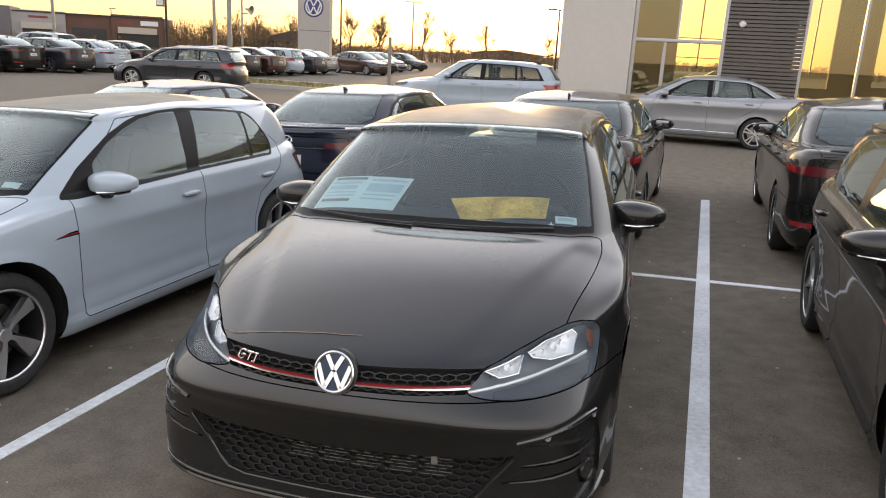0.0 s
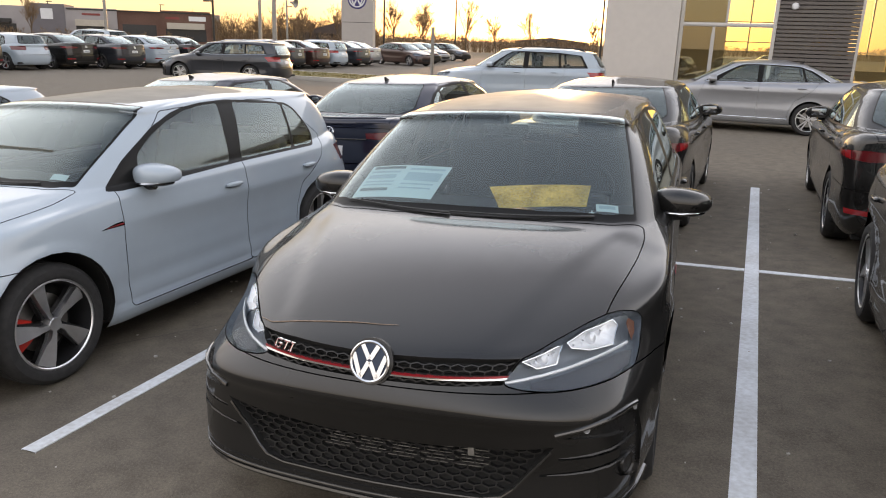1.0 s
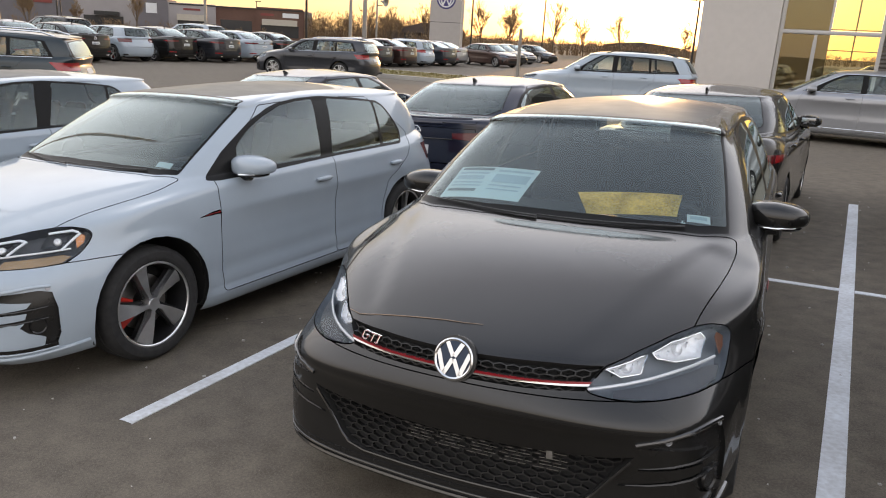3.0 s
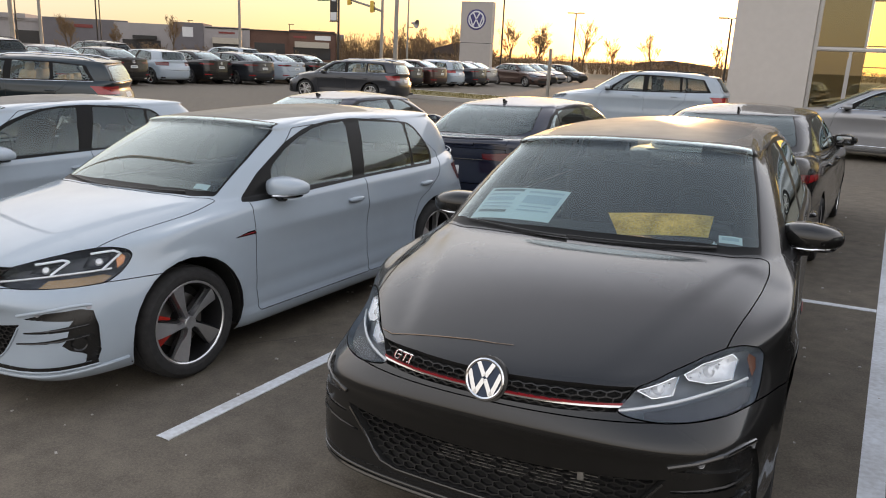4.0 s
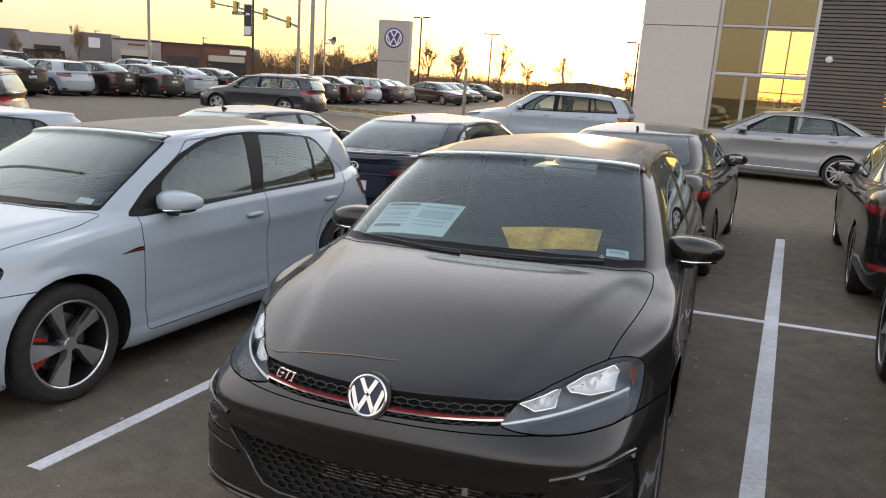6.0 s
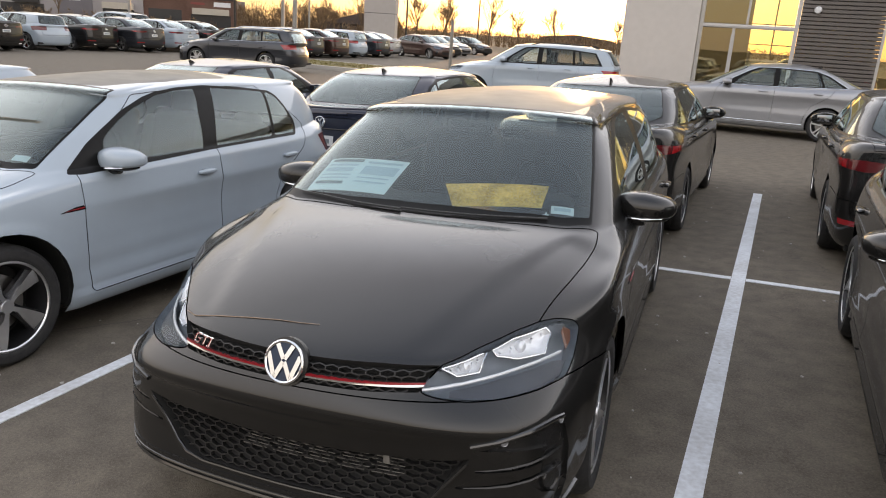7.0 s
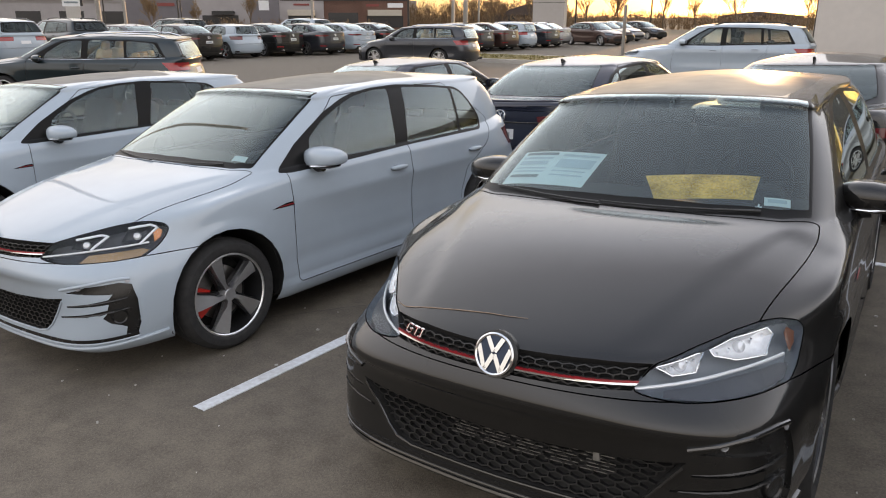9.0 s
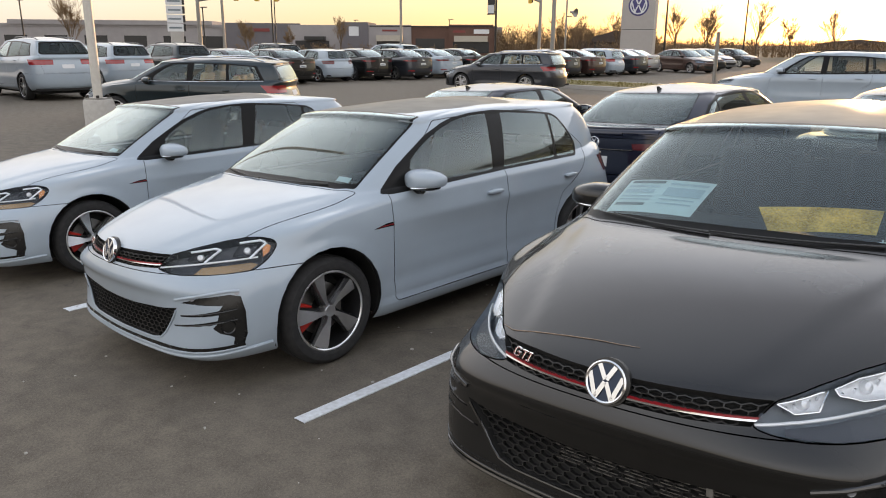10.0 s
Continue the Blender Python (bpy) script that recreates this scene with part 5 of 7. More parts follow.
def lamp_insides(car, S, led):
    """The inside of the headlights: two bowls or two bent light guides, a strip and a reflector."""
    nn = S.at("quarter", 0.72, 0.73)[1]
    for s in (1, -1):
        side = lambda v: Vector((v.x * s, v.y, v.z))
        on = lambda poly, off, k=3: [S.at("quarter", u0 + (u1 - u0) * i / k, z0 + (z1 - z0) * i / k, off)[0] for (u0, z0), (u1, z1) in zip(poly, poly[1:] + poly[:1]) for i in range(k)]

        def flat(name, mat, off, poly, label=""):
            pts = on(poly, off)
            bm = bmesh.new()
            bm.faces.new([bm.verts.new(side(v)) for v in pts])
            bmesh.ops.triangulate(bm, faces=bm.faces)
            return part(name, bm, mat, car, label, smooth=False)

        def guide(name, mat, off, path, r):
            pts = [S.at("quarter", u0 + (u1 - u0) * i / 4, z0 + (z1 - z0) * i / 4, off)[0] for (u0, z0), (u1, z1) in zip(path, path[1:]) for i in range(4)] + [S.at("quarter", *path[-1], off)[0]]
            bm = bmesh.new()
            tube(bm, [side(v) for v in pts], r, 8)
            return part(name, bm, mat, car)

        # lower tray and the light strip above it
        flat("lower_tray", M_TRAY if led else M_LAMPD, -0.022, [(0.58, 0.664), (0.76, 0.660), (0.87, 0.665), (0.905, 0.687), (0.87, 0.697), (0.62, 0.690)] if led else [(0.46, 0.668), (0.60, 0.659), (0.76, 0.657), (0.88, 0.662), (0.92, 0.690), (0.88, 0.700), (0.66, 0.696), (0.47, 0.682)])
        guide("light_strip", M_LENSB, -0.012, [(0.385, 0.683), (0.46, 0.690), (0.56, 0.698), (0.68, 0.706), (0.80, 0.711), (0.90, 0.716)], 0.0055)
        flat("side_reflector", M_AMBER if led else M_SMOKE, -0.012, [(0.925, 0.715), (0.953, 0.735), (0.960, 0.765), (0.93, 0.785), (0.915, 0.77)])
        bowls = ([(0.53, 0.715), (0.60, 0.712), (0.665, 0.735), (0.655, 0.755), (0.57, 0.752)], [(0.77, 0.728), (0.85, 0.722), (0.895, 0.755), (0.89, 0.785), (0.80, 0.785)]) if led else ([(0.455, 0.738), (0.575, 0.764), (0.612, 0.768), (0.575, 0.716), (0.50, 0.712)], [(0.635, 0.772), (0.72, 0.790), (0.855, 0.798), (0.875, 0.775), (0.835, 0.725), (0.72, 0.730), (0.645, 0.752)])
        for poly in bowls:
            pts = on(poly, -0.016)
            c = sum(pts, Vector()) / len(pts)
            bm = bmesh.new()
            rows = [[bm.verts.new(side(v)) for v in pts]]
            for f, d in ((0.92, 0.008), (0.78, 0.017), (0.45, 0.024)):
                rows.append([bm.verts.new(side(c + (v - c) * f - nn * d)) for v in pts])
            for A, B in zip(rows, rows[1:]):
                for i in range(len(A)):
                    bm.faces.new((A[i], A[(i + 1) % len(A)], B[(i + 1) % len(A)], B[i]))
            bm.faces.new(rows[-1])
            bowl = part("lamp_bowl", bm, M_LAMPD if led else M_REFL, car)
            bm = bmesh.new()
            lathe(bm, [(0.001, 0.014), (0.014, 0.010), (0.020, 0.0), (0.020, -0.012)], 16, "Z")
            bm.transform(Matrix.Translation(side(c - nn * 0.016)) @ Vector((nn.x * s, nn.y, nn.z)).to_track_quat("Z", "Y").to_matrix().to_4x4())
            part("projector_lens" if led else "bulb", bm, M_LENSB, bowl)
            if not led:
                bm = bmesh.new()
                tube(bm, [side(v) for v in pts + pts[:1]], 0.003, 6, False)
                part("bowl_rim", bm, M_CHROME, bowl)
                # upright flutes of the reflector
                u0, u1 = min(p[0] for p in poly) + 0.03, max(p[0] for p in poly) - 0.03
                zt = max(p[1] for p in poly)
                for k in range(5):
                    u = u0 + (u1 - u0) * k / 4
                    top = S.at("quarter", u, zt - 0.014 - 0.02 * (u1 - u) / (u1 - u0), -0.030)[0]
                    bm = bmesh.new()
                    tube(bm, [side(top), side(top + Vector((0, 0, -0.018)) - nn * 0.006)], [0.0045, 0.003], 6)
                    part("flute", bm, M_CHROME, bowl)
        if led:
            guide("daytime_light", M_DRL, -0.010, [(0.555, 0.758), (0.675, 0.772), (0.712, 0.764), (0.63, 0.706)], 0.0065)
            guide("daytime_light", M_DRL, -0.010, [(0.80, 0.792), (0.905, 0.798), (0.938, 0.782), (0.858, 0.712)], 0.0065)


def shark_fin(car, S, y):
    p, n = S.at("top", 0, y)
    bm = bmesh.new()
    prism(bm, [(-0.08, -0.010), (0.05, -0.008), (0.062, 0.038), (0.045, 0.042), (-0.005, 0.020)], -0.009, 0.009, Matrix.Translation(p) @ Matrix(((0, 0, 1, 0), (1, 0, 0, 0), (0, 1, 0, 0), (0, 0, 0, 1))))
    part("aerial_fin", bm, M_TRIM, car)


def recolour(car, old, coat):
    for o in car.children_recursive:
        for slot in (o.material_slots if o.type == "MESH" else ()):
            if slot.material == old:
                slot.link = "OBJECT"
                slot.material = coat


def place(car, name, x, y, heading, label, group="", scale=1.0):
    """heading: 0 faces -y, 90 faces +x, 180 faces +y, -90 faces -x."""
    car.name = name
    a = radians(heading)
    mx, my = x - math.sin(a) * 2.2, y + math.cos(a) * 2.2
    tilt = math.atan((gz(mx + 0.5, my) - gz(mx - 0.5, my)))
    car.matrix_basis = Matrix.Translation((x, y, gz(x, my) if abs(tilt) > 0.01 else gz(mx, my))) @ Matrix.Rotation(-tilt, 4, "Y") @ pose(0, 0, 0, 0, 0, heading) @ Matrix.Diagonal((scale, scale, scale, 1))
    return tagged(car, label, "car", group)


# ---------------------------------------------------------------- the place
def asphalt():
    """Worn asphalt: aggregate, pale grit, stains and hairline cracks."""
    m = material("asphalt", (0.176, 0.149, 0.118), 0.85, vary=0.45, scale=90, bump=0.8, bscale=240, spec=0.25)
    n, l = m.node_tree.nodes, m.node_tree.links
    b = n["Principled BSDF"]
    tc = n.new("ShaderNodeTexCoord")
    base = b.inputs["Base Color"].links[0].from_socket

    def layer(fac, colour, under):
        mix = n.new("ShaderNodeMix")
        mix.data_type = "RGBA"
        mix.inputs["B"].default_value = (*colour, 1)
        l.new(fac, mix.inputs["Factor"])
        l.new(under, mix.inputs["A"])
        return mix.outputs["Result"]

    def fade(value, a, b_, top):
        r = n.new("ShaderNodeMapRange")
        r.inputs["From Min"].default_value, r.inputs["From Max"].default_value, r.inputs["To Max"].default_value = a, b_, top
        l.new(value, r.inputs["Value"])
        return r.outputs[0]

    def noise(scale, detail, warp=0.0):
        t = n.new("ShaderNodeTexNoise")
        t.inputs["Scale"].default_value, t.inputs["Detail"].default_value, t.inputs["Distortion"].default_value = scale, detail, warp
        l.new(tc.outputs["Object"], t.inputs["Vector"])
        return t.outputs[0]

    base = layer(fade(noise(0.35, 5, 0.8), 0.44, 0.70, 0.35), (0.112, 0.102, 0.09), base)
    base = layer(fade(noise(2.3, 4, 1.2), 0.60, 0.78, 0.22), (0.075, 0.07, 0.066), base)
    grit = n.new("ShaderNodeTexVoronoi")
    grit.inputs["Scale"].default_value = 130
    l.new(tc.outputs["Object"], grit.inputs["Vector"])
    base = layer(fade(grit.outputs["Distance"], 0.22, 0.08, 0.5), (0.30, 0.28, 0.25), base)
    crack = n.new("ShaderNodeTexVoronoi")
    crack.feature = "DISTANCE_TO_EDGE"
    crack.inputs["Scale"].default_value = 0.55
    shift = n.new("ShaderNodeVectorMath")
    shift.operation = "MULTIPLY_ADD"
    shift.inputs[1].default_value = (0.5, 0.5, 0.5)
    l.new(noise(2.0, 5), shift.inputs[0])
    l.new(tc.outputs["Object"], shift.inputs[2])
    l.new(shift.outputs[0], crack.inputs["Vector"])
    cut = n.new("ShaderNodeMath")
    cut.operation = "MULTIPLY"
    l.new(fade(crack.outputs["Distance"], 0.004, 0.001, 0.6), cut.inputs[0])
    l.new(fade(noise(0.22, 2), 0.50, 0.60, 1.0), cut.inputs[1])
    base = layer(cut.outputs[0], (0.05, 0.047, 0.045), base)
    l.new(base, b.inputs["Base Color"])
    return m


M_ASPH = asphalt()
M_FIELD = material("dry_ground", (0.11, 0.09, 0.055), 0.95, vary=0.4, scale=4, bump=0.4, bscale=30)
M_LINE = material("line_paint", (0.72, 0.76, 0.80), 0.7, vary=0.4, scale=35, tint=(0.50, 0.51, 0.52), bump=0.3, bscale=220)
M_PANEL = material("wall_panel", (0.50, 0.47, 0.44), 0.5, vary=0.08, scale=5)
M_SIDING = material("grey_siding", (0.12, 0.107, 0.10), 0.5, 0.3, vary=0.12, scale=10)
M_FRAME = material("aluminium_frame", (0.46, 0.45, 0.44), 0.4, 0.6, vary=0.1, scale=20)
# mirror tinted gold and strengthened to imitate the sunset glow in the panes
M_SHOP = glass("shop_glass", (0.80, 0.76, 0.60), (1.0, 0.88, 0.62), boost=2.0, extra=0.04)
M_FLOORT = material("showroom_tiles", (0.35, 0.33, 0.30), 0.3, vary=0.1, scale=5)


SLOPE = 0.04


def gz(x, y):
    """Height of the lot: the bays near the camera fall off sideways, the rest is level."""
    k = min(max((13.5 - y) / 4.0, 0), 1) * min(max((x + 15) / 6.0, 0), 1) * min(max((16 - x) / 6.0, 0), 1)
    return SLOPE * min(max(x, -6.6), 3.6) * k * k * (3 - 2 * k)


def terrain(name, xs, ys, drop, mat, label, cat):
    bm = bmesh.new()
    g = [[bm.verts.new((x, y, gz(x, y) - drop)) for y in ys] for x in xs]
    for i in range(len(xs) - 1):
        for j in range(len(ys) - 1):
            bm.faces.new((g[i][j], g[i + 1][j], g[i + 1][j + 1], g[i][j + 1]))
    return tagged(part(name, bm, mat, None, "", True), label, cat, kind="structure")


FINE_X = [-15 + 0.6 * k for k in range(53)]
FINE_Y = [-14 + 0.5 * k for k in range(57)]
terrain("ground", [-2500, -600, -150, -60] + FINE_X + [60, 150, 600, 2500], [-2500, -600, -150, -50] + FINE_Y + [30, 60, 150, 600, 2500], 0.03, M_FIELD, "dry brown open ground reaching the horizon", "ground")
terrain("pavement", [-110, -60, -30] + FINE_X + [30, 60], [-50, -25] + FINE_Y + [20, 30, 75], 0.0, M_ASPH, "dark worn asphalt of the car park", "pavement")


def line(x0, y0, x1, y1):
    bm = bmesh.new()
    n = 10
    along_x = abs(x1 - x0) > abs(y1 - y0)
    rows = []
    for k in range(n + 1):
        t = k / n
        a = (x0 + (x1 - x0) * t, y0) if along_x else (x0, y0 + (y1 - y0) * t)
        b = (x0 + (x1 - x0) * t, y1) if along_x else (x1, y0 + (y1 - y0) * t)
        rows.append([bm.verts.new((*p, gz(*p) + h)) for p, h in ((a, 0.0), (a, 0.005), (b, 0.005), (b, 0.0))])
    for A, B in zip(rows, rows[1:]):
        for k in range(3):
            bm.faces.new((A[k], B[k], B[k + 1], A[k + 1]))
    bmesh.ops.recalc_face_normals(bm, faces=bm.faces)
    return tagged(part("bay_line", bm, M_LINE, None, "", False), "worn white painted line on the asphalt", "line", "bay lines", "structure")


line(1.137, -0.10, 1.240, 8.19)
line(-1.745, 0.062, -1.663, 8.1)
line(-4.52, 0.0, -4.42, 8.1)
line(-7.28, 0.0, -7.18, 8.1)
line(3.92, -0.05, 4.02, 8.19)
for x0, x1 in ((-9.8, -7.282), (-7.178, -4.522), (-4.418, -1.747), (-1.661, 1.135), (1.242, 3.918), (4.022, 8)):
    line(x0, 4.175, x1, 4.245)

black, S0 = build_car(GOLF, M_BLACK, "gti")
gti_trim(black, S0)
white = copy_thing(black, Matrix())
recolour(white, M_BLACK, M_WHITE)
recolour(white, M_LAMP, M_LAMPD)
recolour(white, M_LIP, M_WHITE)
lamp_insides(black, S0, False)
lamp_insides(white, S0, True)
white2 = copy_thing(white, Matrix())
for o in (white, white2):
    drape(S0, o, "stock_label", "top", [(0.545, 1.245), (0.640, 1.268), (0.648, 1.228), (0.552, 1.205)], 3, 2, -0.012, M_PAPER, "small white stock label")
black2 = copy_thing(black, Matrix())
place(black, "hatchback", 0.03, 0.0, 4, "glossy black hatchback with honeycomb grille in a parking bay")
place(white, "hatchback", -3.02, -0.225, 0, "white hatchback with alloy wheels and red calipers", "white hatchbacks")
place(white2, "hatchback", -6.15, -0.28, 0, "white hatchback with alloy wheels and red calipers", "white hatchbacks")
place(black2, "hatchback", 2.70, -0.2, 0, "dark hatchback with chrome-lined mirrors")
# paper behind the black car's windscreen, and a sheet coloured as a sun glint
sheet_ob = drape(S0, black, "price_sheet", "top", [(-0.595, 1.425), (-0.165, 1.388), (-0.205, 1.178), (-0.625, 1.212)], 10, 6, -0.012, M_PAPER, "printed white price sheet")
for a0, a1, b0, b1, mt in ((0.05, 0.45, 0.05, 0.13, M_DARKINK), (0.05, 0.42, 0.20, 0.26, M_INK), (0.05, 0.40, 0.32, 0.44, M_INK), (0.05, 0.42, 0.52, 0.56, M_INK), (0.05, 0.42, 0.62, 0.66, M_INK), (0.05, 0.40, 0.74, 0.82, M_DARKINK), (0.52, 0.95, 0.10, 0.16, M_INK), (0.52, 0.95, 0.24, 0.50, M_INK), (0.52, 0.92, 0.58, 0.62, M_INK), (0.52, 0.92, 0.70, 0.74, M_INK)):
    Q = [(-0.595, 1.425), (-0.165, 1.388), (-0.205, 1.178), (-0.625, 1.212)]
    at = lambda a, b: tuple((Q[0][k] * (1 - a) + Q[1][k] * a) * (1 - b) + (Q[3][k] * (1 - a) + Q[2][k] * a) * b for k in (0, 1))
    drape(S0, sheet_ob, "print_bar", "top", [at(a0, b0), at(a1, b0), at(a1, b1), at(a0, b1)], 4, 2, -0.009, mt)
tag_ob = drape(S0, black, "stock_label", "top", [(0.545, 1.245), (0.640, 1.268), (0.648, 1.228), (0.552, 1.205)], 3, 2, -0.012, M_PAPER, "small white stock label")
drape(S0, tag_ob, "label_bar", "top", [(0.558, 1.238), (0.628, 1.255), (0.632, 1.238), (0.562, 1.221)], 3, 2, -0.009, M_INK)
mark_ob = drape(S0, black, "glass_mark", "top", [(0.522, 1.190), (0.546, 1.198), (0.547, 1.192), (0.523, 1.184)], 2, 1, -0.012, M_PAPER, "small white cross mark")
drape(S0, mark_ob, "mark_bar", "top", [(0.531, 1.206), (0.537, 1.206), (0.537, 1.178), (0.531, 1.178)], 1, 2, -0.0125, M_PAPER)
# golden sunlight put into the colour of a sheet laid inside the glass
M_GLINT = material("gold_film", (1.0, 0.74, 0.20), 0.35, 0.3, vary=0.75, scale=110, tint=(0.30, 0.18, 0.02), bump=1.0, bscale=90)
drape(S0, black, "gold_film", "top", [(0.045, 1.29), (0.505, 1.367), (0.505, 1.235), (0.125, 1.165)], 24, 8, -0.03, M_GLINT, "golden sun glint in the windscreen, made as a coloured sheet")

M_CORE = material("radiator_fins", (0.34, 0.33, 0.31), 0.4, 0.7, vary=0.4, scale=60)
for row in range(6):
    for k in range(5):
        x0 = -0.20 + 0.118 * k + 0.02 * (row % 2)
        z = 0.382 + 0.012 * row
        bm = bmesh.new()
        tube(bm, [S0.at("front", x0 + 0.092 * j / 3, z, -0.016)[0] for j in range(4)], 0.0016, 5)
        part("radiator_bar", bm, M_CORE, black)
bm = bmesh.new()
box(bm, S0.at("front", 0.325, 0.436, -0.014)[0], (0.022, 0.006, 0.030), 0.002)
part("radiator_clip", bm, M_CORE, black)
M_STRAW = material("dry_straw", (0.30, 0.21, 0.15), 0.7, vary=0.3, scale=60)
bm = bmesh.new()
tube(bm, [black.matrix_basis @ S0.at("top", x, y, 0.0022)[0] for x, y in ((-0.50, 0.190), (-0.44, 0.156), (-0.33, 0.147), (-0.21, 0.150), (-0.10, 0.157), (-0.03, 0.158), (0.04, 0.165))], [0.0010, 0.0016, 0.0018, 0.0018, 0.0016, 0.0014, 0.0008], 6)
tagged(part("dry_stem", bm, M_STRAW), "thin dry grass stem lying on the black bonnet", "stem")

sedan, S1 = build_car(SEDAN, M_BLACK)
shark_fin(sedan, S1, 3.30)
bm = bmesh.new()
tube(bm, [S1.at("top", 0.58 - 1.16 * k / 16, 4.60 - 0.10 * abs(k / 8 - 1) ** 2.5, 0.004)[0] for k in range(17)], [0.004] + [0.012] * 15 + [0.004], 8)
part("boot_lip", bm, M_BLACK, sedan)
bm = bmesh.new()
tube(bm, [S1.at("rear", 0.42 - 0.84 * k / 12, 0.868, 0.004)[0] for k in range(13)], 0.007, 6)
part("boot_trim", bm, M_TRIM, sedan)
p, n = S1.at("rear", 0, 0.93, 0.004)
emblem(sedan, p, n, 0.062)
for x0, x1 in ((-0.12, -0.04), (-0.03, 0.12)):
    bm = bmesh.new()
    box(bm, S1.at("rear", (x0 + x1) / 2, 0.745, 0.008)[0], (x1 - x0, 0.004, 0.045))
    part("plate_bar", bm, M_DARKINK, sedan, smooth=False)
for x in (-0.55, 0.55):
    bm = bmesh.new()
    box(bm, S1.at("rear", x, 0.29, 0.002)[0], (0.13, 0.02, 0.045), 0.008)
    part("exhaust_trim", bm, M_CHROME, sedan)
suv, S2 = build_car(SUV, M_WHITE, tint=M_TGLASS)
wagon, S3 = build_car(WAGON, M_GREY, cloth=M_TAN)
for s in (1, -1):
    bm = bmesh.new()
    tube(bm, [Vector((S3.at("side", y, z, 0.004)[0].x * s, y, z)) for y, z in ((1.42, 0.966), (1.8, 0.976), (2.5, 0.985), (3.2, 1.008), (3.7, 1.022), (4.08, 1.034))], 0.008, 6)
    part("window_line", bm, M_CHROME, wagon, "chrome line under the windows")


def rails(car, S, y0, y1, x):
    for s in (1, -1):
        bm = bmesh.new()
        pts = []
        for k in range(9):
            p = S.at("top", x - 0.02 * abs(k - 4) / 4, y0 + (y1 - y0) * k / 8)[0]
            pts.append((p.x * s, p.y, p.z + (0.045 if 0 < k < 8 else 0.0)))
        tube(bm, pts, 0.016, 6)
        part("roof_rail", bm, M_CHROME if car is not suv else M_TRIM, car)


recolour(suv, M_TAIL, M_TAILB)
recolour(wagon, M_TAIL, M_TAILB)
rails(wagon, S3, 2.25, 4.05, 0.50)
rails(suv, S2, 2.3, 4.1, 0.52)
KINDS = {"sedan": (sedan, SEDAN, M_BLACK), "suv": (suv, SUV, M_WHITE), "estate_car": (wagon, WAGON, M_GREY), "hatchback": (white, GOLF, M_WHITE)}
used = set()
ROW = "cars of the far row"


def park(kind, coat, x, y, heading, label, group="", scale=1.0, centre=True):
    """Stands a car of that kind with its middle (or its tail) at x, y."""
    proto, P, old = KINDS[kind]
    if kind != "hatchback" and kind not in used and coat == old:
        used.add(kind)
        o = proto
    else:
        o = copy_thing(proto, Matrix())
        if coat != old:
            recolour(o, old, coat)
    if group == ROW:
        x, y = 1 + (x - 1) * 0.9, -2 + (y + 2) * 0.9
    a = radians(heading)
    d = P["L"] * scale * (0.5 if centre else 1.0)
    return place(o, kind, x + math.sin(a) * d, y - math.cos(a) * d, heading, label, group, scale)


park("sedan", M_BLACK, 2.63, 4.57, 180, "black sedan with red tail lights", "parked sedans", 0.975, False)
park("sedan", M_BLUE, -2.85, 4.55, 180, "dark blue sedan parked nose away", "parked sedans", 0.975, False)
park("sedan", M_BLUE, -5.75, 4.65, 180, "dark blue sedan parked nose away", "parked sedans", 0.975, False)
park("sedan", M_BLACK, -0.27, 4.55, 180, "black sedan with red tail lights", "parked sedans", 0.975, False)
silver = park("sedan", M_SILVER, 0.88, 16.75, -90, "silver sedan standing across the lane", "", 1.06)
for s in (1, -1):
    bm = bmesh.new()
    pts = [S1.at("side", y, z, 0.004)[0] for y, z in ((1.70, 1.10), (2.0, 1.272), (2.18, 1.352), (2.5, 1.367), (2.9, 1.360), (3.26, 1.347), (3.50, 1.272), (3.70, 1.16), (3.85, 1.07), (3.86, 1.056), (3.4, 1.038), (2.9, 1.017), (2.5, 1.001), (2.0, 0.994), (1.5, 0.987))]
    tube(bm, [Vector((v.x * s, v.y, v.z)) for v in pts], 0.008, 6)
    part("window_line", bm, M_CHROME, silver, "chrome line round the windows")
    bm = bmesh.new()
    tube(bm, [Vector((S1.at("side", y, 0.31, 0.004)[0].x * s, y, 0.31)) for y in (1.30, 1.8, 2.4, 2.9, 3.15)], 0.009, 6)
    part("sill_line", bm, M_CHROME, silver, "chrome line along the sill")
park("suv", M_BLACK, 1.6, 25.6, -90, "black sport utility vehicle inside the showroom")
park("suv", M_WHITE, -4.8, 17.6, -82, "white sport utility vehicle standing on the lane", "", 0.97)
park("estate_car", M_GREY, -16.6, 20.5, -78, "dark grey estate car with chrome roof rails")
park("estate_car", M_GREEN, -14.3, 6.6, -52, "dark green estate car with chrome roof rails")
park("suv", M_BROWN, -24.5, 4.6, -90, "brown sport utility vehicle in the far row", ROW, 1.05, False)
park("suv", M_WHITE, -25.0, 8.1, -90, "large white sport utility vehicle in the far row", ROW, 1.09, False)
park("suv", M_WHITE, -28.3, 11.9, -90, "white sport utility vehicle in the far row", ROW, 1.0, False)
park("suv", M_GREEN, -29.0, 15.0, -90, "dark teal sport utility vehicle in the far row", ROW, 1.0, False)
park("sedan", M_GREY, -28.2, 17.3, -90, "grey sedan in the far row", ROW, 1, False)
park("sedan", M_BLACK, -27.9, 19.7, -90, "black sedan in the far row", ROW, 1, False)
park("hatchback", M_WHITE, -28.4, 22.5, -90, "white hatchback in the far row", ROW, 1, False)
park("sedan", M_BLACK, -28.2, 25.0, -90, "black sedan in the far row", ROW, 1, False)
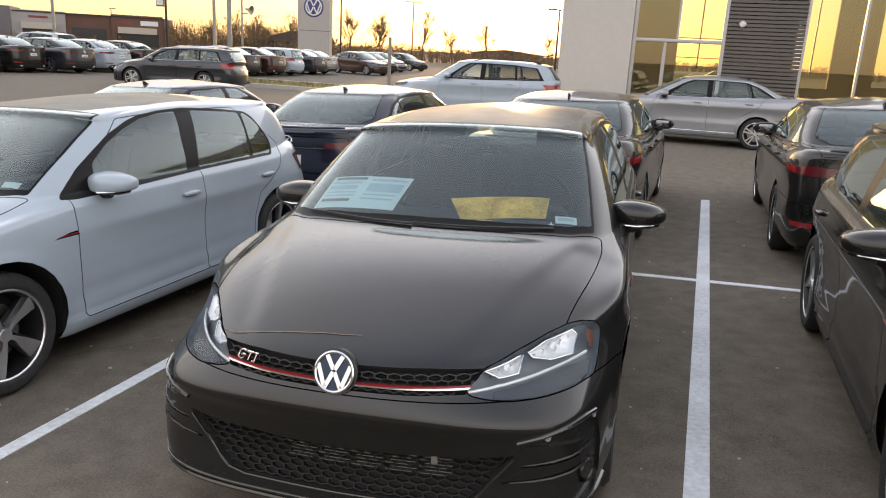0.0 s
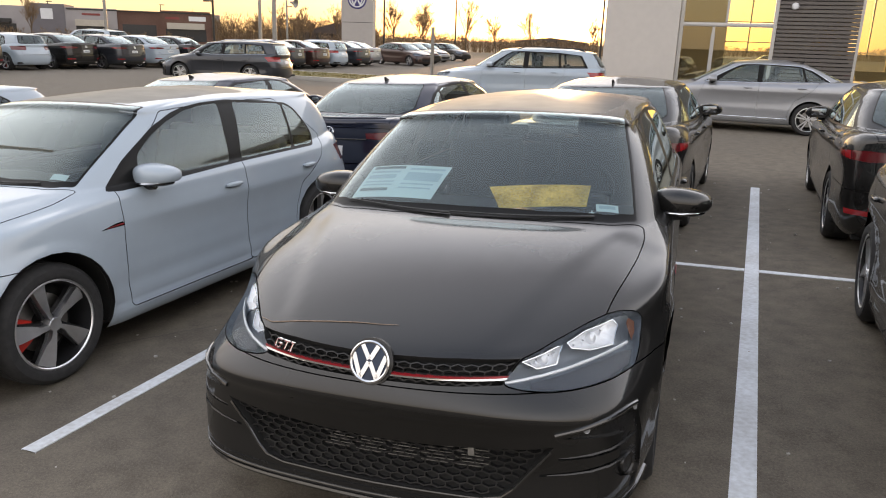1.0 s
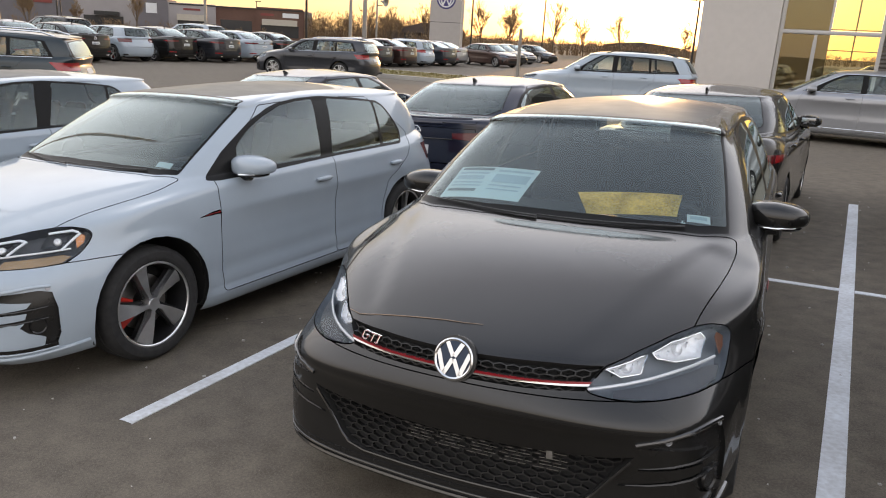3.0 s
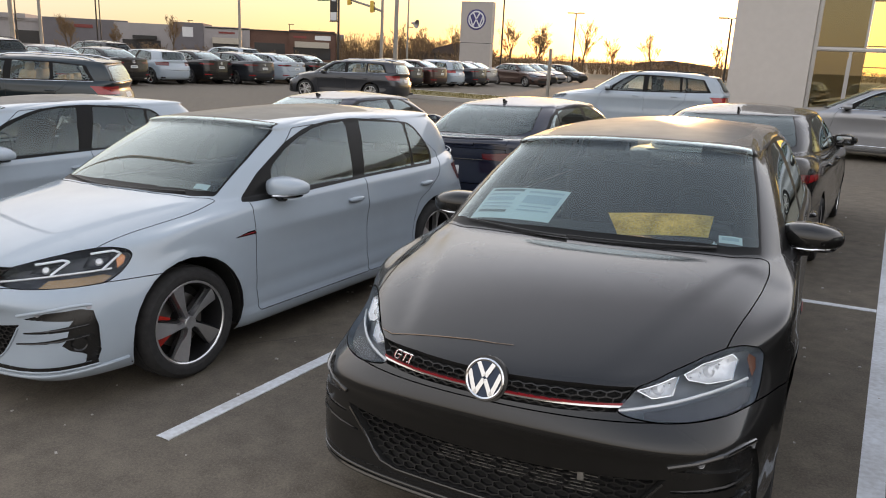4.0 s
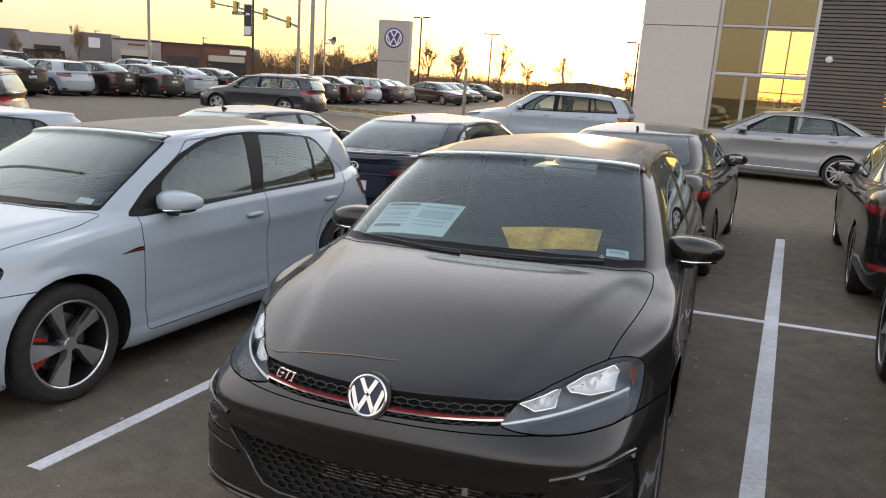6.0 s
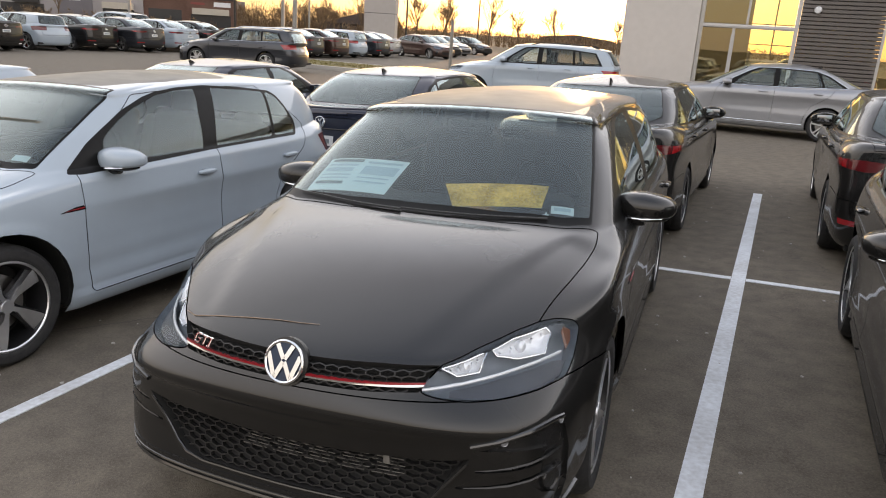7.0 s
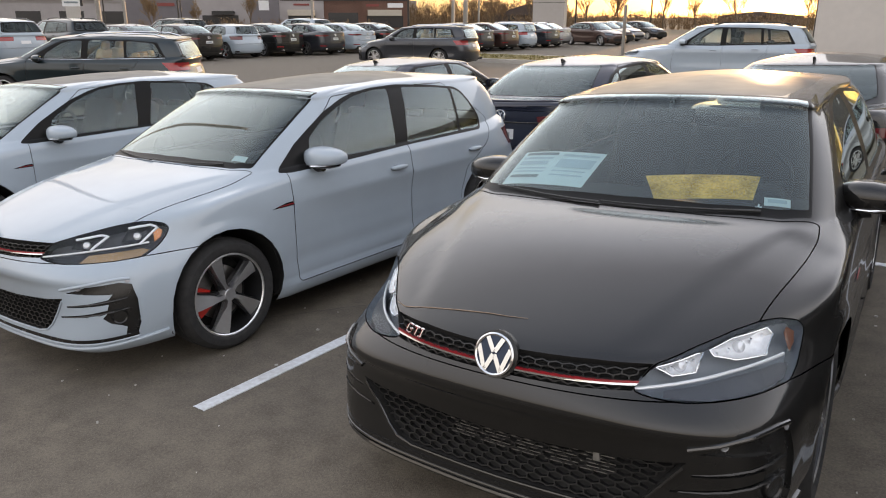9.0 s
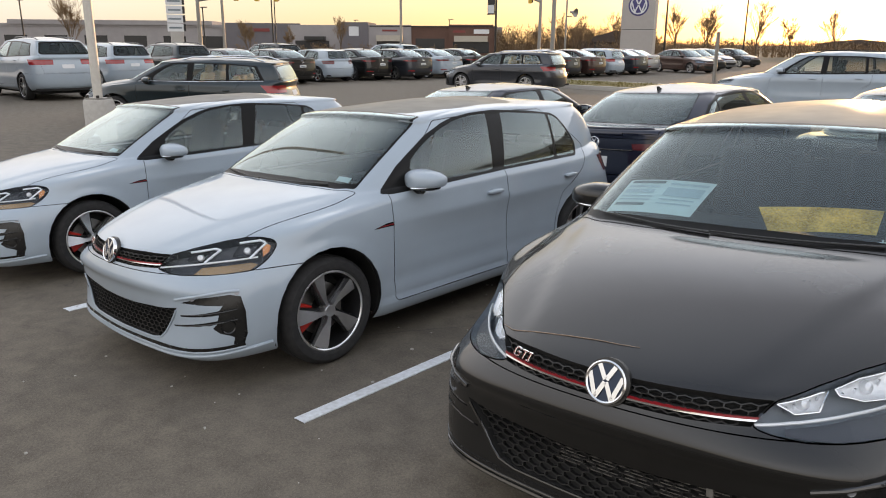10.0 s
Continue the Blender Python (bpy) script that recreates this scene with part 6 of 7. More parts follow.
park("sedan", M_GREY, -27.4, 27.2, -90, "blue-grey sedan in the far row", ROW, 1, False)
park("sedan", M_WHITE, -27.6, 29.9, -90, "white sedan in the far row", ROW, 1, False)
park("sedan", M_BLACK, -27.6, 32.4, -90, "black sedan in the far row", ROW, 1, False)
park("sedan", M_GREY, -23.2, 35.4, -90, "grey sedan in the far row", ROW, 1, False)
park("sedan", M_BROWN, -22.9, 37.6, -90, "dark red-brown sedan in the far row", ROW, 1, False)
park("estate_car", M_WHITE, -23.0, 40.0, -90, "white estate car in the far row", ROW, 1, False)
park("sedan", M_GREY, -23.1, 43.2, -90, "grey sedan in the far row", ROW, 1, False)
park("sedan", M_SILVER, -23.4, 45.4, -90, "silver sedan in the far row", ROW, 1, False)
for k, (coat, x, y) in enumerate(((M_BROWN, -21.2, 44.6), (M_BLACK, -22.6, 49.2), (M_SILVER, -23.8, 54.0), (M_BLACK, -24.4, 60.2))):
    park("sedan", coat, x, y, 72, "sedan parked nose towards the lane", "cars by the pylon")
park("suv", M_WHITE, -36.5, 33.0, -90, "white sport utility vehicle behind the far row", ROW)
park("suv", M_BLACK, -38.5, 25.0, -90, "black sport utility vehicle behind the far row", ROW)



# ---------------------------------------------------------------- showroom
# sunset glow inside the hall put into a raised, yellowed wall colour
M_DARKWALL = material("showroom_wall", (0.46, 0.38, 0.24), 0.7, vary=0.15, scale=4)
FY = 22.0


def slab(parent, name, x0, x1, y0, y1, z0, z1, mat, label="", bevel=0.0):
    bm = bmesh.new()
    box(bm, ((x0 + x1) / 2, (y0 + y1) / 2, (z0 + z1) / 2), (x1 - x0, y1 - y0, z1 - z0), bevel)
    return part(name, bm, mat, parent, label, False)


hall = tagged(new("showroom"), "car showroom with pale panels, grey siding and tall glazing", "building")
slab(hall, "wall_panel", -3.45, -1.30, FY - 0.25, FY + 0.25, 0, 3.72, M_PANEL, "pale metal wall panel")
slab(hall, "wall_panel", -3.45, -1.30, FY - 0.25, FY + 0.25, 3.74, 8.0, M_PANEL, "pale metal wall panel")
slab(hall, "side_wall", -3.45, -3.20, FY + 0.25, FY + 15, 0, 8.0, M_PANEL)
slab(hall, "lintel", -1.30, 16.0, FY - 0.1, FY + 0.2, 6.9, 8.0, M_PANEL)
slab(hall, "roof", -3.45, 16.0, FY - 0.2, FY + 15, 8.0, 8.3, M_PANEL)
slab(hall, "showroom_floor", -3.2, 16.0, FY + 0.2, FY + 15, 0.004, 0.05, M_FLOORT)
slab(hall, "far_side_wall", 15.75, 16.0, FY + 0.2, FY + 15, 0, 8.0, M_DARKWALL)
for x0, x1, z0, z1 in ((-3.2, -1.6, 0, 8), (-1.6, -0.58, 0, 8), (-0.58, 1.42, 0, 1.0), (-0.58, 1.42, 4.9, 8), (1.42, 4.6, 0, 8), (4.6, 6.2, 0, 1.0), (4.6, 6.2, 5.2, 8), (6.2, 8.0, 0, 8), (8.0, 15.75, 0, 1.2), (8.0, 15.75, 6.0, 8)):
    slab(hall, "back_wall", x0, x1, FY + 14.7, FY + 15, z0, z1, M_DARKWALL)
for x in (0.42, 5.4, 9.5, 11.5):
    slab(hall, "back_mullion", x - 0.03, x + 0.03, FY + 14.75, FY + 14.9, 1.6, 6.0, M_PLAST)
for z in (2.1, 3.0):
    slab(hall, "back_rail", -0.58, 1.42, FY + 14.75, FY + 14.88, z - 0.02, z + 0.02, M_PLAST)
# boarded grey siding, one board above the other
for k in range(64):
    z = 0.05 + k * 0.109
    if z > 6.8:
        break
    bm = bmesh.new()
    prism(bm, [(-0.095, 0.0), (-0.112, 0.012), (-0.112, 0.088), (-0.080, 0.098), (0.1, 0.098), (0.1, 0.0)], 1.36, 3.42, Matrix.Translation((0, FY, z)) @ Matrix(((0, 0, 1, 0), (1, 0, 0, 0), (0, 1, 0, 0), (0, 0, 0, 1))))
    part("siding_board", bm, M_SIDING, hall, smooth=False)
bm = bmesh.new()
lathe(bm, [(0.001, 0.10), (0.075, 0.09), (0.10, 0.04), (0.10, 0.0)], 20, "Z")
bm.transform(Matrix.Translation((1.75, FY - 0.11, 2.95)) @ Matrix.Rotation(radians(90), 4, "X"))
part("wall_lamp", bm, M_PLATE, hall, "round white wall lamp")
# glazing: frames and panes
entry = part("entrance", (lambda b: (box(b, (0.03, FY - 0.02, 2.42), (2.6, 0.12, 0.11), 0.01), b)[1])(bmesh.new()), M_FRAME, hall, "aluminium framed glass entrance")
for x, wd, z1 in ((-1.24, 0.10, 6.9), (1.30, 0.10, 6.9), (-0.33, 0.07, 2.36), (0.0, 0.055, 6.9)):
    slab(entry, "frame_post", x - wd / 2, x + wd / 2, FY - 0.09, FY + 0.05, 0 if z1 < 3 or abs(x) > 1 else 2.48, z1, M_FRAME)
for z in (3.78, 5.1):
    slab(entry, "transom", -1.18, 1.24, FY - 0.07, FY + 0.04, z - 0.03, z + 0.03, M_FRAME)
for x0, x1, z0, z1 in ((-1.19, -0.37, 0.1, 2.36), (-0.29, 1.25, 0.1, 2.36), (-1.18, -0.04, 2.49, 3.73), (0.04, 1.24, 2.49, 3.73), (-1.18, -0.04, 3.83, 5.05), (0.04, 1.24, 3.83, 5.05), (-1.18, 1.24, 5.15, 6.9)):
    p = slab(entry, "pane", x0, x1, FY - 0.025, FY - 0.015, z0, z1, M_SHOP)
    p.visible_shadow = False
for x, z0 in ((-0.30, 0), (-0.36, 0)):
    slab(entry, "door_stile", x - 0.02, x + 0.02, FY - 0.10, FY - 0.04, 0.02, 2.18, M_FRAME)
front = part("shop_window", (lambda b: (box(b, (9.7, FY - 0.02, 0.25), (12.5, 0.14, 0.5), 0.01), b)[1])(bmesh.new()), M_FRAME, hall, "tall shop window with slim posts")
for x in (3.46, 4.92, 6.4, 7.9, 9.4, 10.9, 12.4, 13.9):
    slab(front, "frame_post", x - 0.035, x + 0.035, FY - 0.07, FY + 0.05, 0.5, 6.9, M_FRAME)
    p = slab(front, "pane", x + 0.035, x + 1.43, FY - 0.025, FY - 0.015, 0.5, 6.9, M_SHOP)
    p.visible_shadow = False

# ---------------------------------------------------------------- sign pylon
M_PYLON = material("pylon_panel", (0.36, 0.335, 0.315), 0.5, vary=0.08, scale=3)
M_VIOLET = material("badge_violet", (0.05, 0.045, 0.16), 0.4, vary=0.1, scale=5)
pyl = tagged(new("sign_pylon"), "pale grey sign pylon with a round badge", "sign")
pyl.matrix_basis = pose(-32.9, 59.9, 0, 0, 0, 12)
slab(pyl, "lower_panel", -1.45, 1.45, -0.45, 0.45, 0, 2.95, M_PYLON)
slab(pyl, "core", -1.40, 1.40, -0.40, 0.40, 2.9, 3.05, M_PLAST)
slab(pyl, "upper_panel", -1.47, 1.47, -0.47, 0.47, 2.99, 6.55, M_PYLON)
bm = bmesh.new()
lathe(bm, [(0.001, 0.012), (0.88, 0.012), (0.90, 0.0), (0.90, -0.02)], 40, "Z")
bm.transform(Matrix.Translation((0.0, -0.47, 5.0)) @ Matrix.Rotation(radians(90), 4, "X"))
part("badge_plate", bm, M_VIOLET, pyl, "violet round badge plate")
emblem(pyl, Vector((0.0, -0.49, 5.0)), Vector((0, -1, 0)), 0.76, M_VIOLET, M_PLATE, 0.15)

# ---------------------------------------------------------------- poles, signals and lamps
M_STEEL = material("galvanised_steel", (0.30, 0.29, 0.27), 0.5, 0.7, vary=0.2, scale=6)
M_DARKST = material("dark_bronze_steel", (0.045, 0.04, 0.035), 0.5, 0.5, vary=0.2, scale=8)
M_YELLOW = material("signal_yellow", (0.62, 0.40, 0.06), 0.5, vary=0.15, scale=10)
M_SIGNG = material("sign_green", (0.02, 0.16, 0.06), 0.5, vary=0.1, scale=10)
M_POLE = material("pale_pole_paint", (0.55, 0.52, 0.47), 0.4, vary=0.15, scale=12)
M_CONC = material("concrete", (0.42, 0.40, 0.37), 0.85, vary=0.2, scale=15, bump=0.3, bscale=80)


def lamp_post(x, y, h, r=0.09, head="box", base=0.0, mat=M_DARKST, turn=0.0, label="tall dark steel lamp post"):
    post = tagged(new("street_lamp"), label, "lamp post", "lamp posts")
    post.matrix_basis = pose(x, y, 0, 0, 0, turn)
    bm = bmesh.new()
    tube(bm, [(0, 0, base), (0, 0, h * 0.5), (0, 0, h)], [r, r * 0.85, r * 0.7], 12)
    part("pole", bm, mat, post)
    if base:
        bm = bmesh.new()
        lathe(bm, [(0.001, -0.2), (0.27, -0.2), (0.27, base - 0.03), (0.25, base), (0.001, base)], 28, "Z")
        part("footing", bm, M_CONC, post, "round concrete footing")
        slab(post, "base_plate", -0.17, 0.17, -0.17, 0.17, base, base + 0.03, M_STEEL)
        for sx in (-0.13, 0.13):
            for sy in (-0.13, 0.13):
                slab(post, "bolt", sx - 0.02, sx + 0.02, sy - 0.02, sy + 0.02, base + 0.03, base + 0.08, M_DARKST)
    if head == "box":
        for s in (-1, 1):
            bm = bmesh.new()
            box(bm, (s * 0.55, 0, h + 0.02), (0.70, 0.34, 0.10), 0.03)
            tube(bm, [(0, 0, h - 0.05), (s * 0.3, 0, h)], 0.04, 6)
            part("lamp_head", bm, M_DARKST, post)
    elif head == "one":
        bm = bmesh.new()
        box(bm, (0.3, 0, h + 0.02), (0.9, 0.34, 0.10), 0.03)
        part("lamp_head", bm, M_DARKST, post)
    return post


lamp_post(-13.26, 4.05, 11.0, 0.085, "none", 0.68, M_POLE, 20, "grey lamp post bolted on a round concrete footing")
lamp_post(-50.3, 29.2, 9.5, 0.12, "box", 0, M_STEEL)
lamp_post(-73.0, 49.2, 8.5, 0.09, "one")
lamp_post(-38.5, 36.2, 9.5, 0.11, "box", 0, M_STEEL)
lamp_post(-22.9, 32.5, 9.5, 0.13, "box", 0, M_STEEL)
lamp_post(-32.85, 64.9, 7.3, 0.10, "box")
lamp_post(-28.4, 72.4, 6.5, 0.09, "box")
lamp_post(-10.3, 56.9, 5.3, 0.09, "box")
lamp_post(-84.3, 26.7, 5.6, 0.09, "one")
lamp_post(-77.0, 42.9, 5.3, 0.09, "one")
lamp_post(-60.5, 40.9, 8.0, 0.06, "none", 0, M_DARKST, 0, "thin dark steel pole beside the road")
lamp_post(-97.0, 82.0, 5.2, 0.08, "one")
lamp_post(-85.0, 92.0, 5.4, 0.08, "one")
# horn loudspeaker on a thin pole
horn = lamp_post(-32.4, 47.8, 8.0, 0.08, "none", 0, M_STEEL, 0, "thin pole with a horn loudspeaker")
bm = bmesh.new()
lathe(bm, [(0.06, -0.30), (0.10, -0.1), (0.30, 0.15), (0.34, 0.2), (0.20, 0.1), (0.001, 0.0)], 18, "Z")
bm.transform(Matrix.Translation((0.62, 0, 4.0)) @ Matrix.Rotation(radians(100), 4, "Y"))
part("horn", bm, M_STEEL, horn)
slab(horn, "bracket", 0.0, 0.5, -0.03, 0.03, 3.7, 3.76, M_DARKST)
# banner pole
ban = lamp_post(-27.2, 32.9, 8.0, 0.07, "none", 0, M_DARKST, 0, "dark pole with a hanging banner")
slab(ban, "banner", -0.62, -0.10, -0.015, 0.015, 3.35, 5.0, M_PLAST, "dark banner with a pale slanted field")
slab(ban, "banner_field", -0.58, -0.14, -0.024, -0.016, 3.40, 3.85, M_PLATE)
slab(ban, "banner_bar", -0.50, -0.22, -0.024, -0.016, 4.45, 4.58, M_PLATE)
for z in (3.33, 5.02):
    slab(ban, "banner_arm", -0.66, 0.0, -0.02, 0.02, z - 0.015, z + 0.015, M_DARKST)


def signal_head(parent, p, face):
    bm = bmesh.new()
    box(bm, p, (0.34, 0.30, 1.0), 0.04, Matrix.Rotation(face, 4, "Z"))
    h = part("signal_head", bm, M_YELLOW, parent, "yellow traffic signal head")
    for k in (-1, 0, 1):
        bm = bmesh.new()
        lathe(bm, [(0.001, 0.0), (0.11, 0.0), (0.13, 0.10)], 14, "Z")
        bm.transform(Matrix.Translation(Vector(p) + Vector((math.sin(face) * 0.16, -math.cos(face) * 0.16, k * 0.31))) @ Matrix.Rotation(face, 4, "Z") @ Matrix.Rotation(radians(90), 4, "X"))
        part("signal_lens", bm, M_DARKST, h)


mast = tagged(new("traffic_signal"), "steel mast with a curved arm and yellow signal heads", "traffic signal", "traffic signals")
mast.matrix_basis = pose(-39.9, 54.8, 0)
bm = bmesh.new()
tube(bm, [(0, 0, 0), (0, 0, 4), (0, 0, 9.0)], [0.17, 0.14, 0.10], 12)
part("pole", bm, M_STEEL, mast)
bm = bmesh.new()
arm = [(0, 0, 5.3), (-1.2, -0.5, 5.75), (-2.6, -1.1, 6.15), (-4.4, -1.9, 6.5), (-7.0, -3.1, 6.85)]
tube(bm, arm, [0.11, 0.10, 0.09, 0.075, 0.06], 10)
part("arm", bm, M_STEEL, mast)
for k, f in ((0.7, 2.3), (2.1, 2.3), (3.3, 2.3), (4.0, 2.3)):
    i = min(int(k), 3)
    q = Vector(arm[i]).lerp(Vector(arm[i + 1]), k - i)
    signal_head(mast, (q.x, q.y - 0.12, q.z + 0.05), f)
slab(mast, "street_sign", -5.6, -4.2, -2.3, -2.26, 6.0, 6.28, M_SIGNG, "green street sign on the arm")
slab(mast, "sign_bar", -5.4, -4.4, -2.31, -2.302, 6.10, 6.19, M_PLATE)
slab(mast, "lane_sign", -5.2, -4.75, -2.25, -2.2, 6.5, 7.1, M_PLATE)
mast2 = tagged(new("traffic_signal"), "steel mast with a long straight signal arm", "traffic signal", "traffic signals")
mast2.matrix_basis = pose(-52.9, 28.7, 0)
bm = bmesh.new()
tube(bm, [(0, 0, 0), (0, 0, 3), (0, 0, 6.5)], [0.18, 0.16, 0.12], 12)
part("pole", bm, M_STEEL, mast2)
bm = bmesh.new()
tube(bm, [(0, 0, 4.7), (1.5, 2.2, 5.15), (3.4, 5.0, 5.45), (5.6, 8.2, 5.6)], [0.11, 0.10, 0.08, 0.06], 10)
part("arm", bm, M_STEEL, mast2)
for q in ((1.6, 2.35), (2.5, 3.6), (3.3, 4.8)):
    signal_head(mast2, (q[0], q[1], 5.22), 2.2)
# stacked tenants' sign
stack = tagged(new("roadside_sign"), "tall roadside sign with stacked white panels", "sign")
stack.matrix_basis = pose(-51.9, 26.3, 0, 0, 0, 60)
slab(stack, "sign_post", -0.45, 0.45, -0.25, 0.25, 0, 2.4, M_CONC)
for k in range(5):
    slab(stack, "sign_panel", -0.62, 0.50, -0.22, 0.22, 2.4 + k * 0.62, 2.96 + k * 0.62, M_PLATE)
    slab(stack, "panel_bar", -0.50, 0.38, -0.232, -0.222, 2.60 + k * 0.62, 2.72 + k * 0.62, M_DARKINK)
    slab(stack, "panel_edge", 0.50, 0.66, -0.24, 0.24, 2.42 + k * 0.62, 2.92 + k * 0.62, M_PLAST)
# short post on the verge
bm = bmesh.new()
tube(bm, [(-13.95, 32.9, 0), (-13.95, 32.9, 1.3), (-13.95, 32.9, 2.3)], 0.085, 10)
tagged(part("marker_post", bm, M_STEEL), "round steel post on the verge", "post")

# ---------------------------------------------------------------- far buildings
M_STUCCO = material("grey_stucco", (0.30, 0.28, 0.28), 0.9, vary=0.12, scale=1.0)
M_DSTUC = material("dark_stucco", (0.14, 0.13, 0.14), 0.9, vary=0.12, scale=1.0)
M_BRICK = material("brown_brick", (0.13, 0.068, 0.05), 0.9, vary=0.3, scale=6)
M_ROOFT = material("brown_roof", (0.09, 0.065, 0.055), 0.9, vary=0.2, scale=3)
M_DARKWIN = material("dark_window", (0.03, 0.032, 0.035), 0.15, vary=0.2, scale=3)
M_AWN = material("cream_awning", (0.42, 0.38, 0.32), 0.8, vary=0.1, scale=4)
M_REDSIGN = material("red_sign", (0.20, 0.035, 0.03), 0.5, vary=0.1, scale=8)


def block(label, x, y, turn, parts):
    ob = tagged(new("shop_building"), label, "building", "far shops")
    ob.matrix_basis = pose(x, y, 0, 0, 0, turn)
    for name, x0, x1, y0, y1, z0, z1, mat in parts:
        slab(ob, name, x0, x1, y0, y1, z0, z1, mat)
    return ob


store = [("wall", -62, 40, 0, 30, 0, 4.5, M_STUCCO), ("parapet", -62, 40, -0.15, 0.0, 4.15, 4.65, M_STUCCO), ("raised_wall", -50, -14, -0.4, 20, 4.5, 5.3, M_STUCCO), ("entrance_wall", -12, 2, -0.8, 0, 0, 5.0, M_DSTUC), ("red_sign", -6.5, -3.6, -0.9, -0.8, 3.5, 4.05, M_REDSIGN)]
store += [("window", -58 + 7 * k, -54 + 7 * k, -0.06, 0.0, 0.5, 2.6, M_DARKWIN) for k in range(13)]
block("long low grey store with a dark entrance front", -118, 84, 48, store)
brick = [("wall", -9, 9, 0, 10, 0, 4.0, M_BRICK), ("grey_bay", -9.2, -3.0, -0.25, 0, 0, 4.15, M_STUCCO), ("tower", -13.2, -9.2, -0.4, 8, 0, 4.5, M_DSTUC), ("left_wing", -21, -13.2, 0, 9, 0, 4.1, M_STUCCO), ("brick_bay", 2.4, 8.8, -0.25, 0, 0, 4.25, M_BRICK), ("parapet", -9, 9, -0.32, -0.25, 3.9, 4.05, M_PLAST)]
brick += [("shop_window", -8.0, -4.2, -0.32, -0.25, 0.3, 1.9, M_DARKWIN), ("shop_window", 3.0, 8.2, -0.32, -0.25, 0.3, 1.9, M_DARKWIN), ("awning", -8.0, -4.2, -0.9, -0.25, 1.9, 2.7, M_AWN), ("awning", 3.2, 8.0, -0.9, -0.25, 1.9, 2.7, M_AWN), ("red_sign", -7.2, -5.0, -0.30, -0.25, 3.25, 3.5, M_REDSIGN), ("red_sign", 3.0, 4.8, -0.30, -0.25, 3.15, 3.45, M_REDSIGN),
          ("white_sign", 6.0, 8.2, -0.30, -0.25, 3.0, 3.6, M_PLATE), ("shop_window", -2.4, 1.8, -0.05, 0.0, 0.3, 2.3, M_DARKWIN), ("wing_window", -20, -15, -0.06, 0, 0.4, 1.9, M_DARKWIN), ("wing_awning", -18.5, -15.5, -0.8, 0, 2.0, 2.5, M_PLAST), ("round_sign", -12.0, -10.6, -0.46, -0.4, 2.6, 3.9, M_PLATE)]
block("brown brick shop row with cream awnings and a dark tower", -76.0, 78.5, 40, brick)


def house(x, y, turn, w, d, h, r):
    ob = tagged(new("house"), "low brown house with a pitched roof far off", "house", "far houses")
    ob.matrix_basis = pose(x, y, 0, 0, 0, turn)
    slab(ob, "wall", -w / 2, w / 2, -d / 2, d / 2, 0, h, M_ROOFT)
    bm = bmesh.new()
    prism(bm, [(-w / 2 - 0.4, h), (w / 2 + 0.4, h), (0, h + r)], -d / 2 - 0.4, d / 2 + 0.4, Matrix.Rotation(radians(90), 4, "X"))
    part("roof", bm, M_ROOFT, ob, smooth=False)
    for k in (-0.25, 0.25):
        slab(ob, "window", w * k - 0.6, w * k + 0.6, -d / 2 - 0.03, -d / 2, 1.0, 2.0, M_DARKWIN)


house(-66.5, 114, 25, 11, 8, 2.0, 1.9)
house(-38, 150, 10, 14, 10, 2.0, 0.8)
house(-14, 160, 5, 16, 10, 1.8, 0.7)

# ---------------------------------------------------------------- trees and scrub
M_BARK = material("bare_bark", (0.13, 0.09, 0.055), 0.9, vary=0.3, scale=8)
M_TWIG = material("dry_twigs", (0.22, 0.14, 0.075), 0.9, vary=0.3, scale=4)


def bare_tree(x, y, h, seed, spread=0.46, thick=0.8):
    rng = random.Random(seed)
    tree = tagged(new("tree"), "leafless tree with fine upright twigs", "tree", "bare trees")
    tree.matrix_basis = pose(x, y, 0, 0, 0, rng.uniform(0, 360))
    limbs, twigs = bmesh.new(), bmesh.new()

    def grow(p, d, length, r, level):
        n = 3
        pts, rad = [p], [r]
        q = p
        for k in range(n):
            d = (d + Vector((rng.uniform(-1, 1), rng.uniform(-1, 1), rng.uniform(-0.2, 0.6))) * 0.16).normalized()
            q = q + d * length / n
            pts.append(q)
            rad.append(max(r * (1 - 0.45 * (k + 1) / n), 0.011))
        tube(limbs if level < 2 else twigs, pts, rad, 5 if level < 2 else 3, False)
        if level >= 4:
            return
        for _ in range(9 if level == 0 else rng.choice((4, 4, 5))):
            a = rng.uniform(0, math.tau)
            side = Vector((math.cos(a), math.sin(a), 0))
            up = d * rng.uniform(0.6, 1.0) + side * spread * rng.uniform(0.6, 1.3) + Vector((0, 0, 0.25))
            t = rng.uniform(0.35, 1.0)
            i = min(int(t * n), n - 1)
            base = pts[i].lerp(pts[i + 1], t * n - i)
            grow(base, up.normalized(), length * rng.uniform(0.5, 0.72), rad[i] * 0.55, level + 1)

    grow(Vector((0, 0, -0.05)), Vector((0, 0, 1)), h * 0.40, h * 0.016 * thick, 0)
    part("trunk", limbs, M_BARK, tree)
    part("crown", twigs, M_TWIG, tree, "bare brown twigs", smooth=False)


